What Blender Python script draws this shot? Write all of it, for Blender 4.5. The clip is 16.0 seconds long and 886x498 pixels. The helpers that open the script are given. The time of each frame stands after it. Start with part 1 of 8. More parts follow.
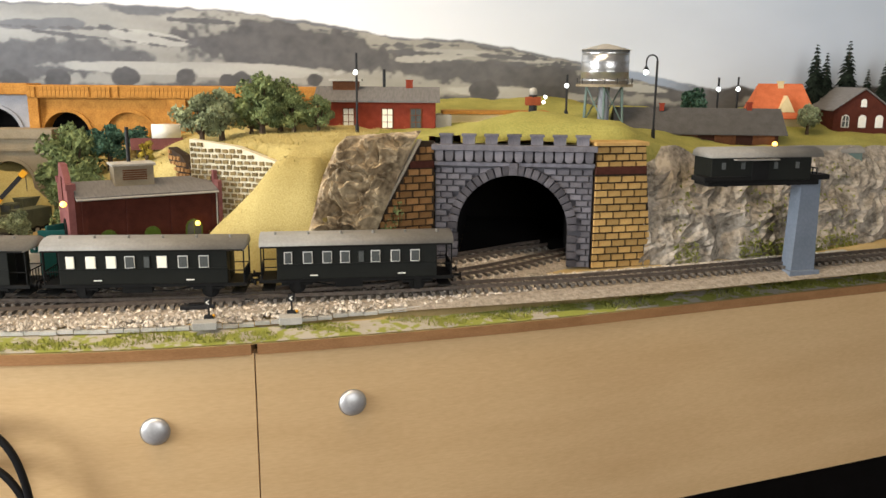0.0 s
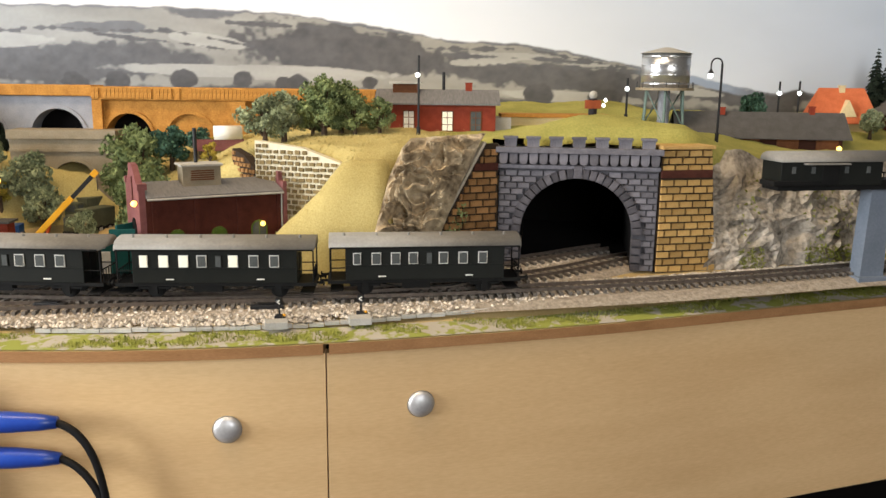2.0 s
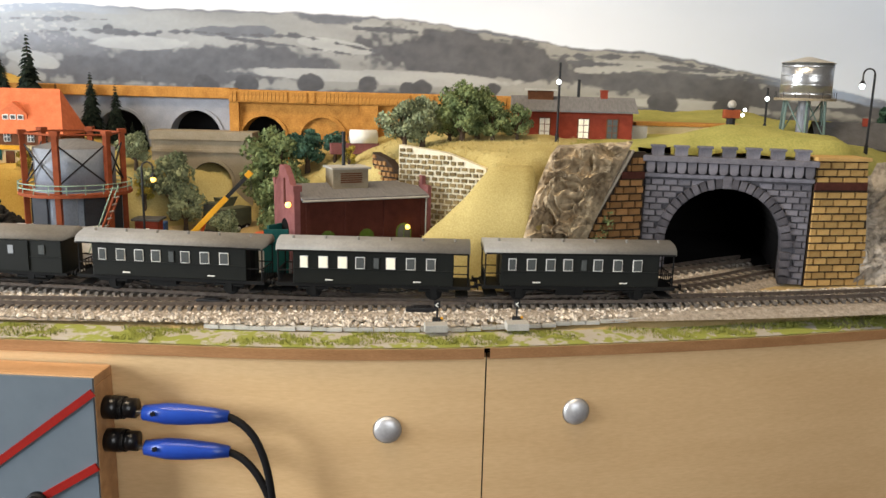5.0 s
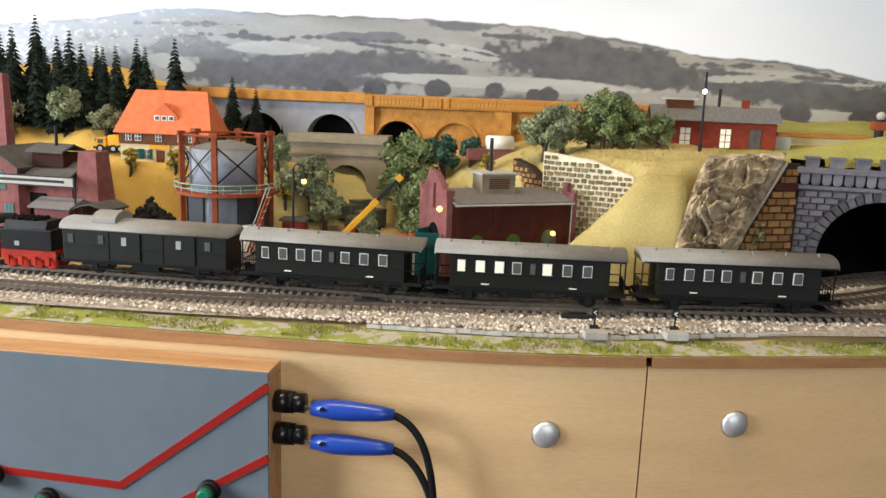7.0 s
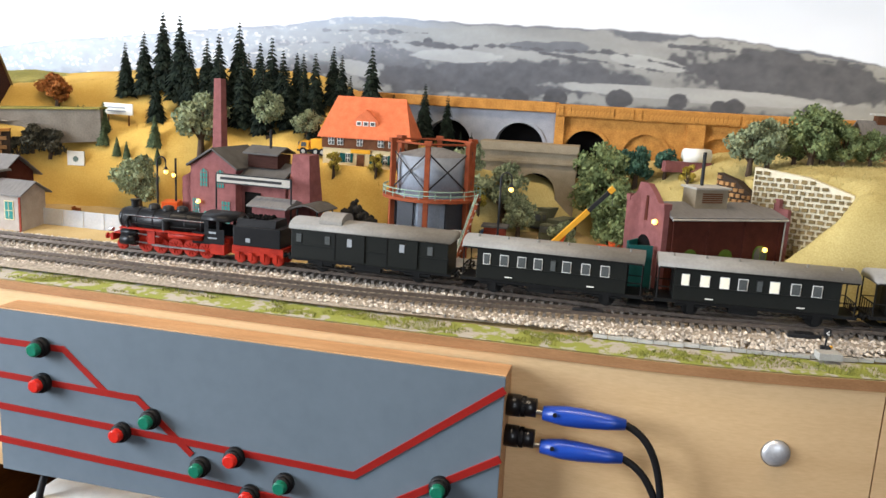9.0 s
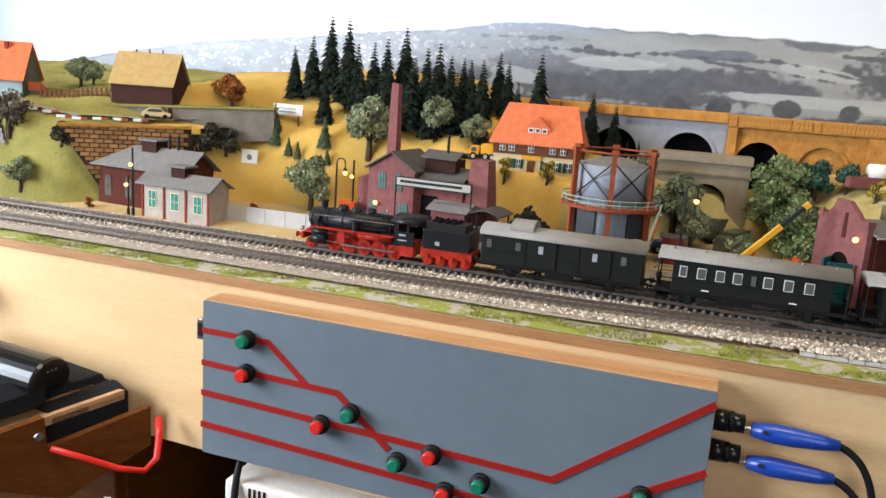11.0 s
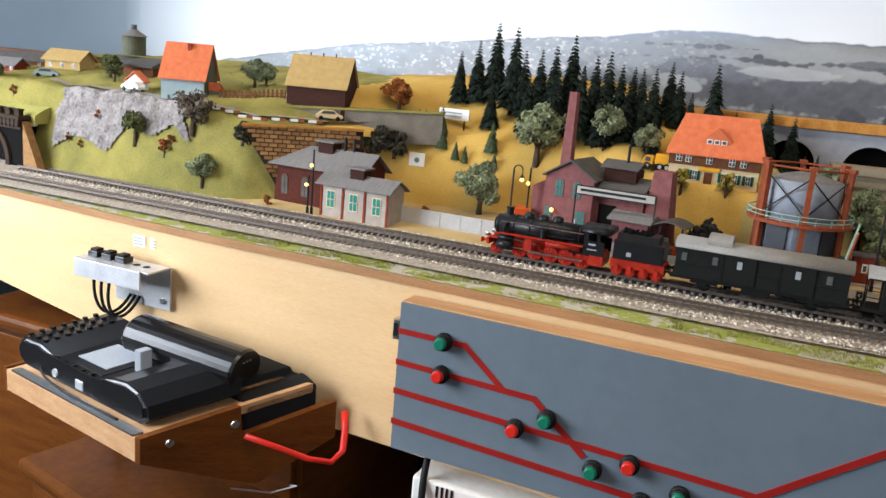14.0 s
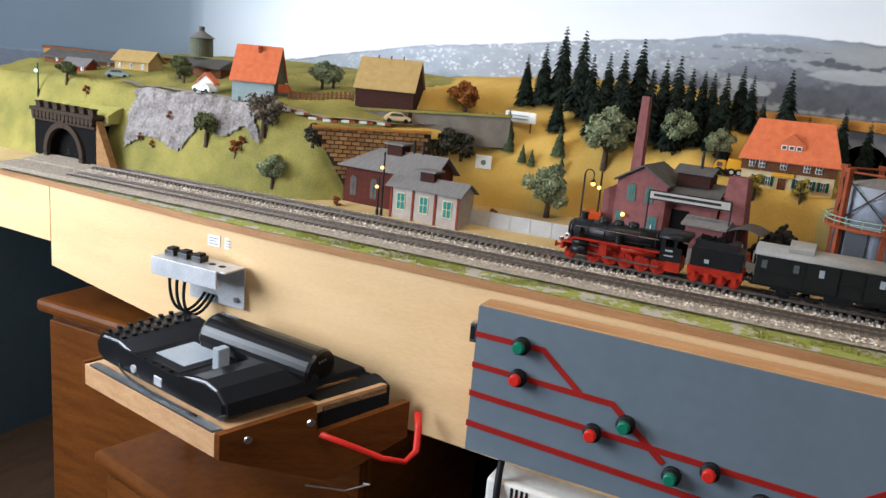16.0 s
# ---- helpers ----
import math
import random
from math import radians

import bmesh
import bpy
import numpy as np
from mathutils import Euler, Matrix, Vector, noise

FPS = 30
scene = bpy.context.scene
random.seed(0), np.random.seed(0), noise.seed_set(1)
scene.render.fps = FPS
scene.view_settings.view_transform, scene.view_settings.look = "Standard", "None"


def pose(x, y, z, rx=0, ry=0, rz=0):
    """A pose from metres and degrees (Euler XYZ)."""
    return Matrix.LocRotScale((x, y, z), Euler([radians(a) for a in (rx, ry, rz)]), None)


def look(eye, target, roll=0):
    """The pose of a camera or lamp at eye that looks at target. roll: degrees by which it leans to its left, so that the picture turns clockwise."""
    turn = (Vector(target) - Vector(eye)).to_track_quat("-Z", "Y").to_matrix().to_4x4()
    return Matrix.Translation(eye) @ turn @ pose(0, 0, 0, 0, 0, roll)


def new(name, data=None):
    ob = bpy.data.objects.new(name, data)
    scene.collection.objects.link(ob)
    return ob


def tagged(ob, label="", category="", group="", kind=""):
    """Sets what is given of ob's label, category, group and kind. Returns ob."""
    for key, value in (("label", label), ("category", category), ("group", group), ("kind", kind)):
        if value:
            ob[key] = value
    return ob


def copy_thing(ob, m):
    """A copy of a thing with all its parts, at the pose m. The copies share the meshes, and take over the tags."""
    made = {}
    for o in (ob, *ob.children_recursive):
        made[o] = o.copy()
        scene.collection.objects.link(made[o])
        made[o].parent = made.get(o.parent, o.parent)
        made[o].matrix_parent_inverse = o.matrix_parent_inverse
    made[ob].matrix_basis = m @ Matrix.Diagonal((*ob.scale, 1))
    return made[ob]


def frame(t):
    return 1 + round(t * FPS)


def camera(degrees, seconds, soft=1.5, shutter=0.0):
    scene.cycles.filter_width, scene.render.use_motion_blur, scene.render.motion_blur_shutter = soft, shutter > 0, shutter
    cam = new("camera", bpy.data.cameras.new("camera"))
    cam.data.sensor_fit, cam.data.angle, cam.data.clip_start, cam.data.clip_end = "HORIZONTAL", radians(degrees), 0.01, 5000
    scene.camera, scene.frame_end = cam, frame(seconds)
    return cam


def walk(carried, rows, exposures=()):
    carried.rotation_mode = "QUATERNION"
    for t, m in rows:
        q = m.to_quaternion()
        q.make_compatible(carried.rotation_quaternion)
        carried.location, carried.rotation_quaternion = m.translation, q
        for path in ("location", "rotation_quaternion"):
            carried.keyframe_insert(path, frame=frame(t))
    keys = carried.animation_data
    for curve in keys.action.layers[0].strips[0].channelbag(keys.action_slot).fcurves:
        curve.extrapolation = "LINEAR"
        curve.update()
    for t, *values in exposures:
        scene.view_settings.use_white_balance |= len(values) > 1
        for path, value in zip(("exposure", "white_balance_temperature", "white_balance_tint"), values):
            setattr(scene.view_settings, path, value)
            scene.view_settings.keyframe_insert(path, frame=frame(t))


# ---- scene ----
cam = camera(57.3, 16.0)
PATH = [
    (0, (0.1308, -0.6275, 0.2222), (0.2132, 1.3262, -0.1977), 0.52),
    (0.5, (0.1220, -0.6269, 0.2213), (0.1891, 1.3281, -0.1953), 0.56),
    (1, (0.1118, -0.6277, 0.2223), (0.1675, 1.3274, -0.1954), 0.63),
    (1.5, (0.1010, -0.6268, 0.2204), (0.1423, 1.3297, -0.1920), 0.68),
    (2, (0.0905, -0.6267, 0.2189), (0.1135, 1.3311, -0.1892), 0.70),
    (2.5, (0.0787, -0.6267, 0.2180), (0.0869, 1.3319, -0.1865), 0.80),
    (3, (0.0565, -0.6272, 0.2179), (0.0331, 1.3319, -0.1841), 0.93),
    (3.5, (0.0423, -0.6282, 0.2171), (0.0005, 1.3310, -0.1829), 1.05),
    (6, (-0.0517, -0.6385, 0.2172), (-0.2317, 1.3145, -0.1742), 1.76),
    (6.5, (-0.0769, -0.6440, 0.2172), (-0.3014, 1.3048, -0.1726), 1.97),
    (7, (-0.0936, -0.6476, 0.2174), (-0.3407, 1.2986, -0.1719), 2.11),
    (7.5, (-0.1262, -0.6570, 0.2185), (-0.4328, 1.2809, -0.1698), 2.33),
    (8, (-0.1632, -0.6694, 0.2222), (-0.5286, 1.2567, -0.1734), 2.66),
    (8.5, (-0.1905, -0.6784, 0.2237), (-0.5925, 1.2397, -0.1751), 2.92),
    (9, (-0.2186, -0.6886, 0.2244), (-0.6730, 1.2177, -0.1749), 3.04),
    (9.5, (-0.2480, -0.6982, 0.2269), (-0.7416, 1.1966, -0.1804), 3.37),
    (10, (-0.2789, -0.7117, 0.2290), (-0.8217, 1.1687, -0.1829), 3.58),
    (12.5, (-0.4030, -0.7658, 0.2339), (-1.0994, 1.0588, -0.1973), 4.66),
    (13, (-0.4224, -0.7771, 0.2358), (-1.1483, 1.0349, -0.1999), 4.80),
    (13.5, (-0.4462, -0.7906, 0.2356), (-1.2077, 1.0060, -0.2028), 4.92),
    (14, (-0.4566, -0.7971, 0.2375), (-1.2356, 0.9907, -0.2064), 4.95),
    (14.5, (-0.4692, -0.8051, 0.2373), (-1.2605, 0.9772, -0.2066), 5.07),
    (15, (-0.4795, -0.8122, 0.2399), (-1.2911, 0.9594, -0.2104), 5.06),
    (15.5, (-0.4902, -0.8189, 0.2406), (-1.3152, 0.9457, -0.2128), 5.07),
    (16, (-0.5012, -0.8259, 0.2443), (-1.3468, 0.9269, -0.2167), 5.09),
]
EXPOSURES = [(0.0, 0.38, 7250, 12), (3.5, 0.30, 7100, 12), (7.0, 0.24, 6750, 11), (10.0, 0.17, 6400, 12), (12.5, -0.09, 6400, 12), (14.5, -0.26, 6350, 12), (16.0, -0.44, 6250, 12)]
walk(cam, [(t, look(eye, target, roll)) for t, eye, target, roll in PATH], EXPOSURES)

# ---- light ----
world = bpy.data.worlds.new("world")
scene.world = world
world.use_nodes = True
sky = world.node_tree.nodes.new("ShaderNodeTexSky")
sky.sky_type = "NISHITA"
sky.sun_disc = False
sky.sun_elevation, sky.sun_rotation = radians(35), radians(200)
world.node_tree.links.new(sky.outputs[0], world.node_tree.nodes["Background"].inputs[0])
world.node_tree.nodes["Background"].inputs[1].default_value = 0.12


def area_lamp(name, m, sx, sy, power, colour):
    data = bpy.data.lights.new(name, "AREA")
    data.shape, data.size, data.size_y, data.energy, data.color = "RECTANGLE", sx, sy, power, colour
    ob = new(name, data)
    ob.matrix_world = m
    return ob


# daylight in the openings of the two room windows, and an added overhead fill for the scenery tops
area_lamp("window_light", look((-2.37, -0.95, 0.5), (-1.2, -0.1, 0.0)), 1.1, 1.05, 92, (0.84, 0.92, 1.0))
area_lamp("window_light_side", look((0.85, -2.15, 0.75), (0.5, 0.2, 0.0)), 1.25, 1.15, 18, (0.90, 0.95, 1.0))
area_lamp("overhead_fill_light", look((-0.55, -0.25, 1.45), (-0.55, 0.12, 0.0)), 1.6, 0.25, 20, (1.0, 0.83, 0.61))


# ---- materials ----
def mat(name, c, c2=None, rough=0.7, scale=60.0, bump=0.0, metal=0.0, fine=None, mix=(0.35, 0.65), emit=None, alpha=None, island=0.0, stretch=None):
    """A surface with two colours mixed by noise at two scales, fine relief and a varied gloss."""
    m = bpy.data.materials.new(name)
    m.use_nodes = True
    nt = m.node_tree
    b = nt.nodes["Principled BSDF"]
    b.inputs["Roughness"].default_value = rough
    b.inputs["Metallic"].default_value = metal
    b.inputs["Specular IOR Level"].default_value = 0.5 if metal or rough < 0.35 else 0.2 if rough < 0.6 else 0.1
    c2 = c2 or tuple(0.72 * v for v in c)
    tc = nt.nodes.new("ShaderNodeTexCoord")
    src = tc.outputs["Object"]
    if stretch:
        mp = nt.nodes.new("ShaderNodeMapping")
        mp.inputs["Scale"].default_value = stretch
        nt.links.new(src, mp.inputs[0])
        src = mp.outputs[0]
    n1, n2 = nt.nodes.new("ShaderNodeTexNoise"), nt.nodes.new("ShaderNodeTexNoise")
    n1.inputs["Scale"].default_value, n1.inputs["Detail"].default_value = scale, 5
    n2.inputs["Scale"].default_value, n2.inputs["Detail"].default_value = fine or scale * 9, 3
    for n in (n1, n2):
        nt.links.new(src, n.inputs["Vector"])
    add = nt.nodes.new("ShaderNodeMath")
    add.operation = "MULTIPLY_ADD"
    add.inputs[1].default_value = 0.45
    nt.links.new(n2.outputs["Fac"], add.inputs[0])
    half = nt.nodes.new("ShaderNodeMath")
    half.operation = "MULTIPLY"
    half.inputs[1].default_value = 0.55
    nt.links.new(n1.outputs["Fac"], half.inputs[0])
    nt.links.new(half.outputs[0], add.inputs[2])
    ramp = nt.nodes.new("ShaderNodeValToRGB")
    ramp.color_ramp.elements[0].position, ramp.color_ramp.elements[1].position = mix
    ramp.color_ramp.elements[0].color, ramp.color_ramp.elements[1].color = (*c2, 1), (*c, 1)
    nt.links.new(add.outputs[0], ramp.inputs[0])
    out = ramp.outputs[0]
    if island:
        rnd = nt.nodes.new("ShaderNodeNewGeometry").outputs["Random Per Island"] if island > 0 else nt.nodes.new("ShaderNodeObjectInfo").outputs["Random"]
        hsv = nt.nodes.new("ShaderNodeHueSaturation")
        mr = nt.nodes.new("ShaderNodeMapRange")
        mr.inputs["To Min"].default_value, mr.inputs["To Max"].default_value = 1 - abs(island), 1 + abs(island)
        nt.links.new(rnd, mr.inputs["Value"])
        nt.links.new(mr.outputs[0], hsv.inputs["Value"])
        nt.links.new(out, hsv.inputs["Color"])
        out = hsv.outputs[0]
    nt.links.new(out, b.inputs["Base Color"])
    if bump:
        bp = nt.nodes.new("ShaderNodeBump")
        bp.inputs["Strength"].default_value, bp.inputs["Distance"].default_value = bump, 0.002
        nt.links.new(add.outputs[0], bp.inputs["Height"])
        nt.links.new(bp.outputs[0], b.inputs["Normal"])
    if emit:
        b.inputs["Emission Color"].default_value = (*emit[0], 1)
        b.inputs["Emission Strength"].default_value = emit[1]
    if alpha is not None:
        b.inputs["Alpha"].default_value = alpha
    return m


M = dict(
    plywood=mat("plywood", (0.74, 0.51, 0.275), (0.64, 0.42, 0.215), 0.36, 5, 0.05, fine=120, stretch=(1, 1, 6)),
    edge_wood=mat("edge_wood", (0.42, 0.22, 0.10), (0.28, 0.14, 0.06), 0.45, 14, 0.1, fine=200, stretch=(1, 8, 8)),
    box_wood=mat("box_wood", (0.55, 0.32, 0.16), (0.36, 0.19, 0.085), 0.45, 12, 0.1, fine=220, stretch=(1, 9, 9)),
    panel_grey=mat("panel_grey", (0.138, 0.170, 0.198), (0.120, 0.150, 0.176), 0.5, 8, 0.02),
    stripe_red=mat("stripe_red", (0.30, 0.016, 0.012), (0.25, 0.013, 0.01), 0.45, 30),
    steel=mat("steel", (0.62, 0.62, 0.62), (0.5, 0.5, 0.5), 0.28, 90, 0.02, metal=1.0),
    zinc=mat("zinc", (0.66, 0.67, 0.69), (0.5, 0.51, 0.53), 0.42, 40, 0.03, metal=0.6),
    black_plastic=mat("black_plastic", (0.006, 0.006, 0.007), (0.004, 0.004, 0.005), 0.3, 60),
    rubber=mat("rubber", (0.007, 0.007, 0.008), (0.005, 0.005, 0.006), 0.55, 60),
    blue_plastic=mat("blue_plastic", (0.012, 0.06, 0.36), (0.01, 0.045, 0.3), 0.3, 40),
    red_plastic=mat("red_plastic", (0.62, 0.025, 0.015), (0.5, 0.02, 0.012), 0.35, 60),
    green_plastic=mat("green_plastic", (0.01, 0.17, 0.10), (0.008, 0.13, 0.075), 0.35, 60),
    grey_plastic=mat("grey_plastic", (0.3, 0.32, 0.34), (0.25, 0.27, 0.29), 0.45, 40),
    mahogany=mat("mahogany", (0.140, 0.044, 0.008), (0.070, 0.020, 0.004), 0.35, 9, 0.03, fine=90, stretch=(1, 1, 8)),
    shelf_ply=mat("shelf_ply", (0.55, 0.33, 0.17), (0.38, 0.2, 0.09), 0.5, 12, 0.05, stretch=(1, 8, 8)),
    grass=mat("grass", (0.31, 0.32, 0.075), (0.18, 0.185, 0.05), 0.95, 34, 0.9, fine=700),
    tunnel_grass=mat("tunnel_grass", (0.40, 0.36, 0.11), (0.24, 0.235, 0.065), 0.95, 26, 0.9, fine=500),
    straw_grass=mat("straw_grass", (0.50, 0.41, 0.175), (0.32, 0.25, 0.09), 0.95, 16, 0.9, fine=650),
    gold_grass=mat("gold_grass", (0.60, 0.395, 0.105), (0.44, 0.27, 0.06), 0.95, 16, 0.9, fine=650),
    green_grass=mat("green_grass", (0.32, 0.27, 0.075), (0.14, 0.135, 0.04), 0.95, 20, 0.9, fine=650),
    dirt=mat("dirt", (0.46, 0.42, 0.36), (0.28, 0.24, 0.18), 0.95, 22, 0.4, fine=600),
    verge=mat("verge", (0.27, 0.29, 0.07), (0.42, 0.38, 0.32), 0.95, 30, 0.9, fine=110, mix=(0.47, 0.52)),
    sandy=mat("sandy", (0.5, 0.37, 0.18), (0.38, 0.27, 0.12), 0.95, 22, 0.6, fine=600),
    ballast=mat("ballast", (0.64, 0.58, 0.50), (0.32, 0.275, 0.23), 0.9, 120, 0.5, island=0.5),
    ballast_bed=mat("ballast_bed", (0.44, 0.38, 0.31), (0.19, 0.155, 0.12), 0.95, 250, 0.8, fine=900),
    sleeper=mat("sleeper", (0.20, 0.178, 0.155), (0.09, 0.077, 0.066), 0.8, 200, 0.2),
    rail=mat("rail", (0.24, 0.20, 0.17), (0.12, 0.095, 0.08), 0.35, 200, 0.1, metal=0.7),
    kerb=mat("kerb", (0.5, 0.49, 0.46), (0.36, 0.35, 0.32), 0.9, 80, 0.3, island=-0.12),
    brick_yellow=mat("brick_yellow", (0.50, 0.33, 0.13), (0.38, 0.22, 0.075), 0.85, 150, 0.4, island=-0.25),
    brick_brown=mat("brick_brown", (0.34, 0.19, 0.08), (0.22, 0.11, 0.045), 0.85, 150, 0.4, island=-0.3),
    brick_dark=mat("brick_dark", (0.10, 0.035, 0.025), (0.06, 0.02, 0.016), 0.85, 150, 0.4, island=-0.2),
    mortar=mat("mortar", (0.05, 0.035, 0.025), (0.035, 0.025, 0.018), 0.95, 150, 0.3),
    mortar_white=mat("mortar_white", (0.72, 0.67, 0.52), (0.6, 0.54, 0.4), 0.95, 150, 0.3),
    stone_grey=mat("stone_grey", (0.165, 0.16, 0.18), (0.10, 0.095, 0.11), 0.85, 150, 0.5, island=-0.28),
    stone_dark=mat("stone_dark", (0.105, 0.10, 0.112), (0.06, 0.057, 0.066), 0.85, 150, 0.6, island=-0.35),
    stone_joint=mat("stone_joint", (0.09, 0.088, 0.098), (0.06, 0.058, 0.066), 0.95, 150, 0.4),
    stone_rubble=mat("stone_rubble", (0.24, 0.18, 0.085), (0.14, 0.10, 0.05), 0.9, 120, 0.5, island=-0.3),
    # near-black: painted darkness of bores and openings; also coal and far portal wall
    shade_coal_black=mat("shade_coal_black", (0.006, 0.0055, 0.0055), (0.004, 0.0035, 0.0035), 0.95, 60),
    rock=mat("rock", (0.60, 0.48, 0.32), (0.13, 0.092, 0.056), 0.45, 38, 0.5, fine=170, mix=(0.38, 0.66)),
    rock_pale=mat("rock_pale", (0.44, 0.39, 0.33), (0.11, 0.095, 0.075), 0.9, 45, 0.9, fine=240, mix=(0.34, 0.6)),
    rock_lilac=mat("rock_lilac", (0.29, 0.262, 0.25), (0.105, 0.092, 0.085), 0.9, 45, 0.9, fine=240, mix=(0.34, 0.6)),
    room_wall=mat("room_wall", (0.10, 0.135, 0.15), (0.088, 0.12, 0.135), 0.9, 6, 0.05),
    # ceiling and unseen walls, kept dark to hold down bounced fill light
    room_low_bounce=mat("room_low_bounce", (0.15, 0.14, 0.13), (0.135, 0.125, 0.115), 0.9, 6, 0.05),
    room_floor=mat("room_floor", (0.09, 0.05, 0.03), (0.06, 0.035, 0.02), 0.6, 5, 0.05, stretch=(8, 1, 1)),
    # near-black that stands in for the shade below the layout
    under_shade_black=mat("under_shade_black", (0.006, 0.005, 0.005), (0.004, 0.0035, 0.003), 0.95, 40, 0.3),
    coach_green=mat("coach_green", (0.010, 0.0115, 0.010), (0.007, 0.008, 0.007), 0.5, 60, 0.03),
    coach_roof=mat("coach_roof", (0.25, 0.24, 0.22), (0.19, 0.18, 0.165), 0.5, 50, 0.05),
    underframe=mat("underframe", (0.012, 0.012, 0.012), (0.008, 0.008, 0.008), 0.6, 100),
    loco_black=mat("loco_black", (0.014, 0.014, 0.015), (0.009, 0.009, 0.01), 0.36, 100),
    loco_red=mat("loco_red", (0.46, 0.030, 0.012), (0.24, 0.013, 0.007), 0.45, 120, 0.1),
    white_paint=mat("white_paint", (0.78, 0.77, 0.72), (0.66, 0.65, 0.6), 0.5, 120),
    pane=mat("pane", (0.10, 0.11, 0.11), (0.06, 0.065, 0.065), 0.12, 100),
    # faint emission; on the coach it replaces the bright backdrop reflected in glass
    glow_pane=mat("glow_pane", (0.8, 0.75, 0.6), None, 0.4, 100, emit=((1.0, 0.93, 0.75), 0.3)),
)


# ---- small builders ----
def thing(name, m, label, category, group=""):
    """An Empty at the base of a thing, which carries its parts."""
    ob = new(name)
    ob.empty_display_size = 0.01
    ob.matrix_world = m
    return tagged(ob, label, category, group)


def mesh_of(name, bm, material, smooth=False):
    me = bpy.data.meshes.new(name)
    bmesh.ops.recalc_face_normals(bm, faces=bm.faces)
    bm.to_mesh(me)
    bm.free()
    me.materials.append(material)
    if smooth:
        for p in me.polygons:
            p.use_smooth = True
    return me


def part(name, bm, material, parent=None, label="", smooth=False, at=None):
    ob = new(name, mesh_of(name, bm, material, smooth))
    if parent is not None:
        ob.parent = parent
    if at is not None:
        ob.matrix_basis = at
    return tagged(ob, label)


def again(ob, m):
    """The same part once more on shared mesh data."""
    o = ob.copy()
    scene.collection.objects.link(o)
    o.matrix_basis = m
    return o


def structure(name, bm, material, label="", smooth=False):
    ob = part(name, bm, material, None, label, smooth)
    ob["kind"] = "structure"
    return ob


def B():
    return bmesh.new()


def box(bm, x0, x1, y0, y1, z0, z1, bevel=0.0, m=None):
    r = bmesh.ops.create_cube(bm, size=1)
    vs = r["verts"]
    for v in vs:
        v.co = Vector((x0 + (x1 - x0) * (v.co.x + 0.5), y0 + (y1 - y0) * (v.co.y + 0.5), z0 + (z1 - z0) * (v.co.z + 0.5)))
    if bevel:
        es = list({e for v in vs for e in v.link_edges})
        r2 = bmesh.ops.bevel(bm, geom=es, offset=bevel, segments=2, affect="EDGES", profile=0.6)
        vs = list({v for f in r2["faces"] for v in f.verts} | {v for v in vs if v.is_valid})
    if m is not None:
        bmesh.ops.transform(bm, matrix=m, verts=[v for v in vs if v.is_valid])
    return bm


def rod(bm, a, b, r, seg=10, r2=None):
    a, b = Vector(a), Vector(b)
    d = b - a
    m = Matrix.Translation((a + b) / 2) @ d.to_track_quat("Z", "Y").to_matrix().to_4x4()
    bmesh.ops.create_cone(bm, cap_ends=True, segments=seg, radius1=r, radius2=r if r2 is None else r2, depth=d.length, matrix=m)
    return bm


def ball(bm, c, r, sub=2, s=(1, 1, 1)):
    bmesh.ops.create_icosphere(bm, subdivisions=sub, radius=r, matrix=Matrix.Translation(c) @ Matrix.Diagonal((*s, 1)))
    return bm


def prism(bm, outline, y0, y1, axis="y"):
    """An outline of (x, z) pulled from y0 to y1; axis x: an outline of (y, z) pulled along x; axis z: (x, y) pulled up."""
    def at(p, d):
        return {"y": (p[0], d, p[1]), "x": (d, p[0], p[1]), "z": (p[0], p[1], d)}[axis]
    a = [bm.verts.new(at(p, y0)) for p in outline]
    b = [bm.verts.new(at(p, y1)) for p in outline]
    bm.faces.new(a)
    bm.faces.new(b[::-1])
    for i in range(len(a)):
        j = (i + 1) % len(a)
        bm.faces.new((a[i], b[i], b[j], a[j]))
    return bm


def tube(bm, pts, r, seg=8):
    """A round bar along points."""
    pts = [Vector(p) for p in pts]
    rings = []
    for i, p in enumerate(pts):
        d = (pts[min(i + 1, len(pts) - 1)] - pts[max(i - 1, 0)]).normalized()
        q = d.to_track_quat("Z", "Y")
        rings.append([bm.verts.new(p + q @ Vector((r * math.cos(k * math.tau / seg), r * math.sin(k * math.tau / seg), 0))) for k in range(seg)])
    for a, b in zip(rings, rings[1:]):
        for k in range(seg):
            bm.faces.new((a[k], a[(k + 1) % seg], b[(k + 1) % seg], b[k]))
    bm.faces.new(rings[0][::-1])
    bm.faces.new(rings[-1])
    return bm


def bezier(a, b, c, d, n=16):
    a, b, c, d = map(Vector, (a, b, c, d))
    return [a * (1 - t) ** 3 + b * 3 * t * (1 - t) ** 2 + c * 3 * t * t * (1 - t) + d * t ** 3 for t in (i / n for i in range(n + 1))]


def heading(a, b, z=0.0):
    """A frame with its origin at a and its x axis towards b, upright."""
    return pose(a[0], a[1], z, 0, 0, math.degrees(math.atan2(b[1] - a[1], b[0] - a[0])))


# ---- the plan ----
EDGE_X = [-2.0, -1.7, -1.2, -0.5, -0.15, 0.0, 0.24, 0.46, 0.65, 1.2]
EDGE_Y = [0.055, 0.042, 0.006, -0.004, 0.002, 0.024, 0.085, 0.16, 0.222, 0.41]

EDGE_SOFT = [-0.075 + 0.025 * k for k in range(7)]


def edge(x):
    return sum(float(np.interp(x + d, EDGE_X, EDGE_Y)) for d in EDGE_SOFT) / len(EDGE_SOFT)


def base(y):
    return 0.008 + 0.13 * max(0.0, y - 0.06)


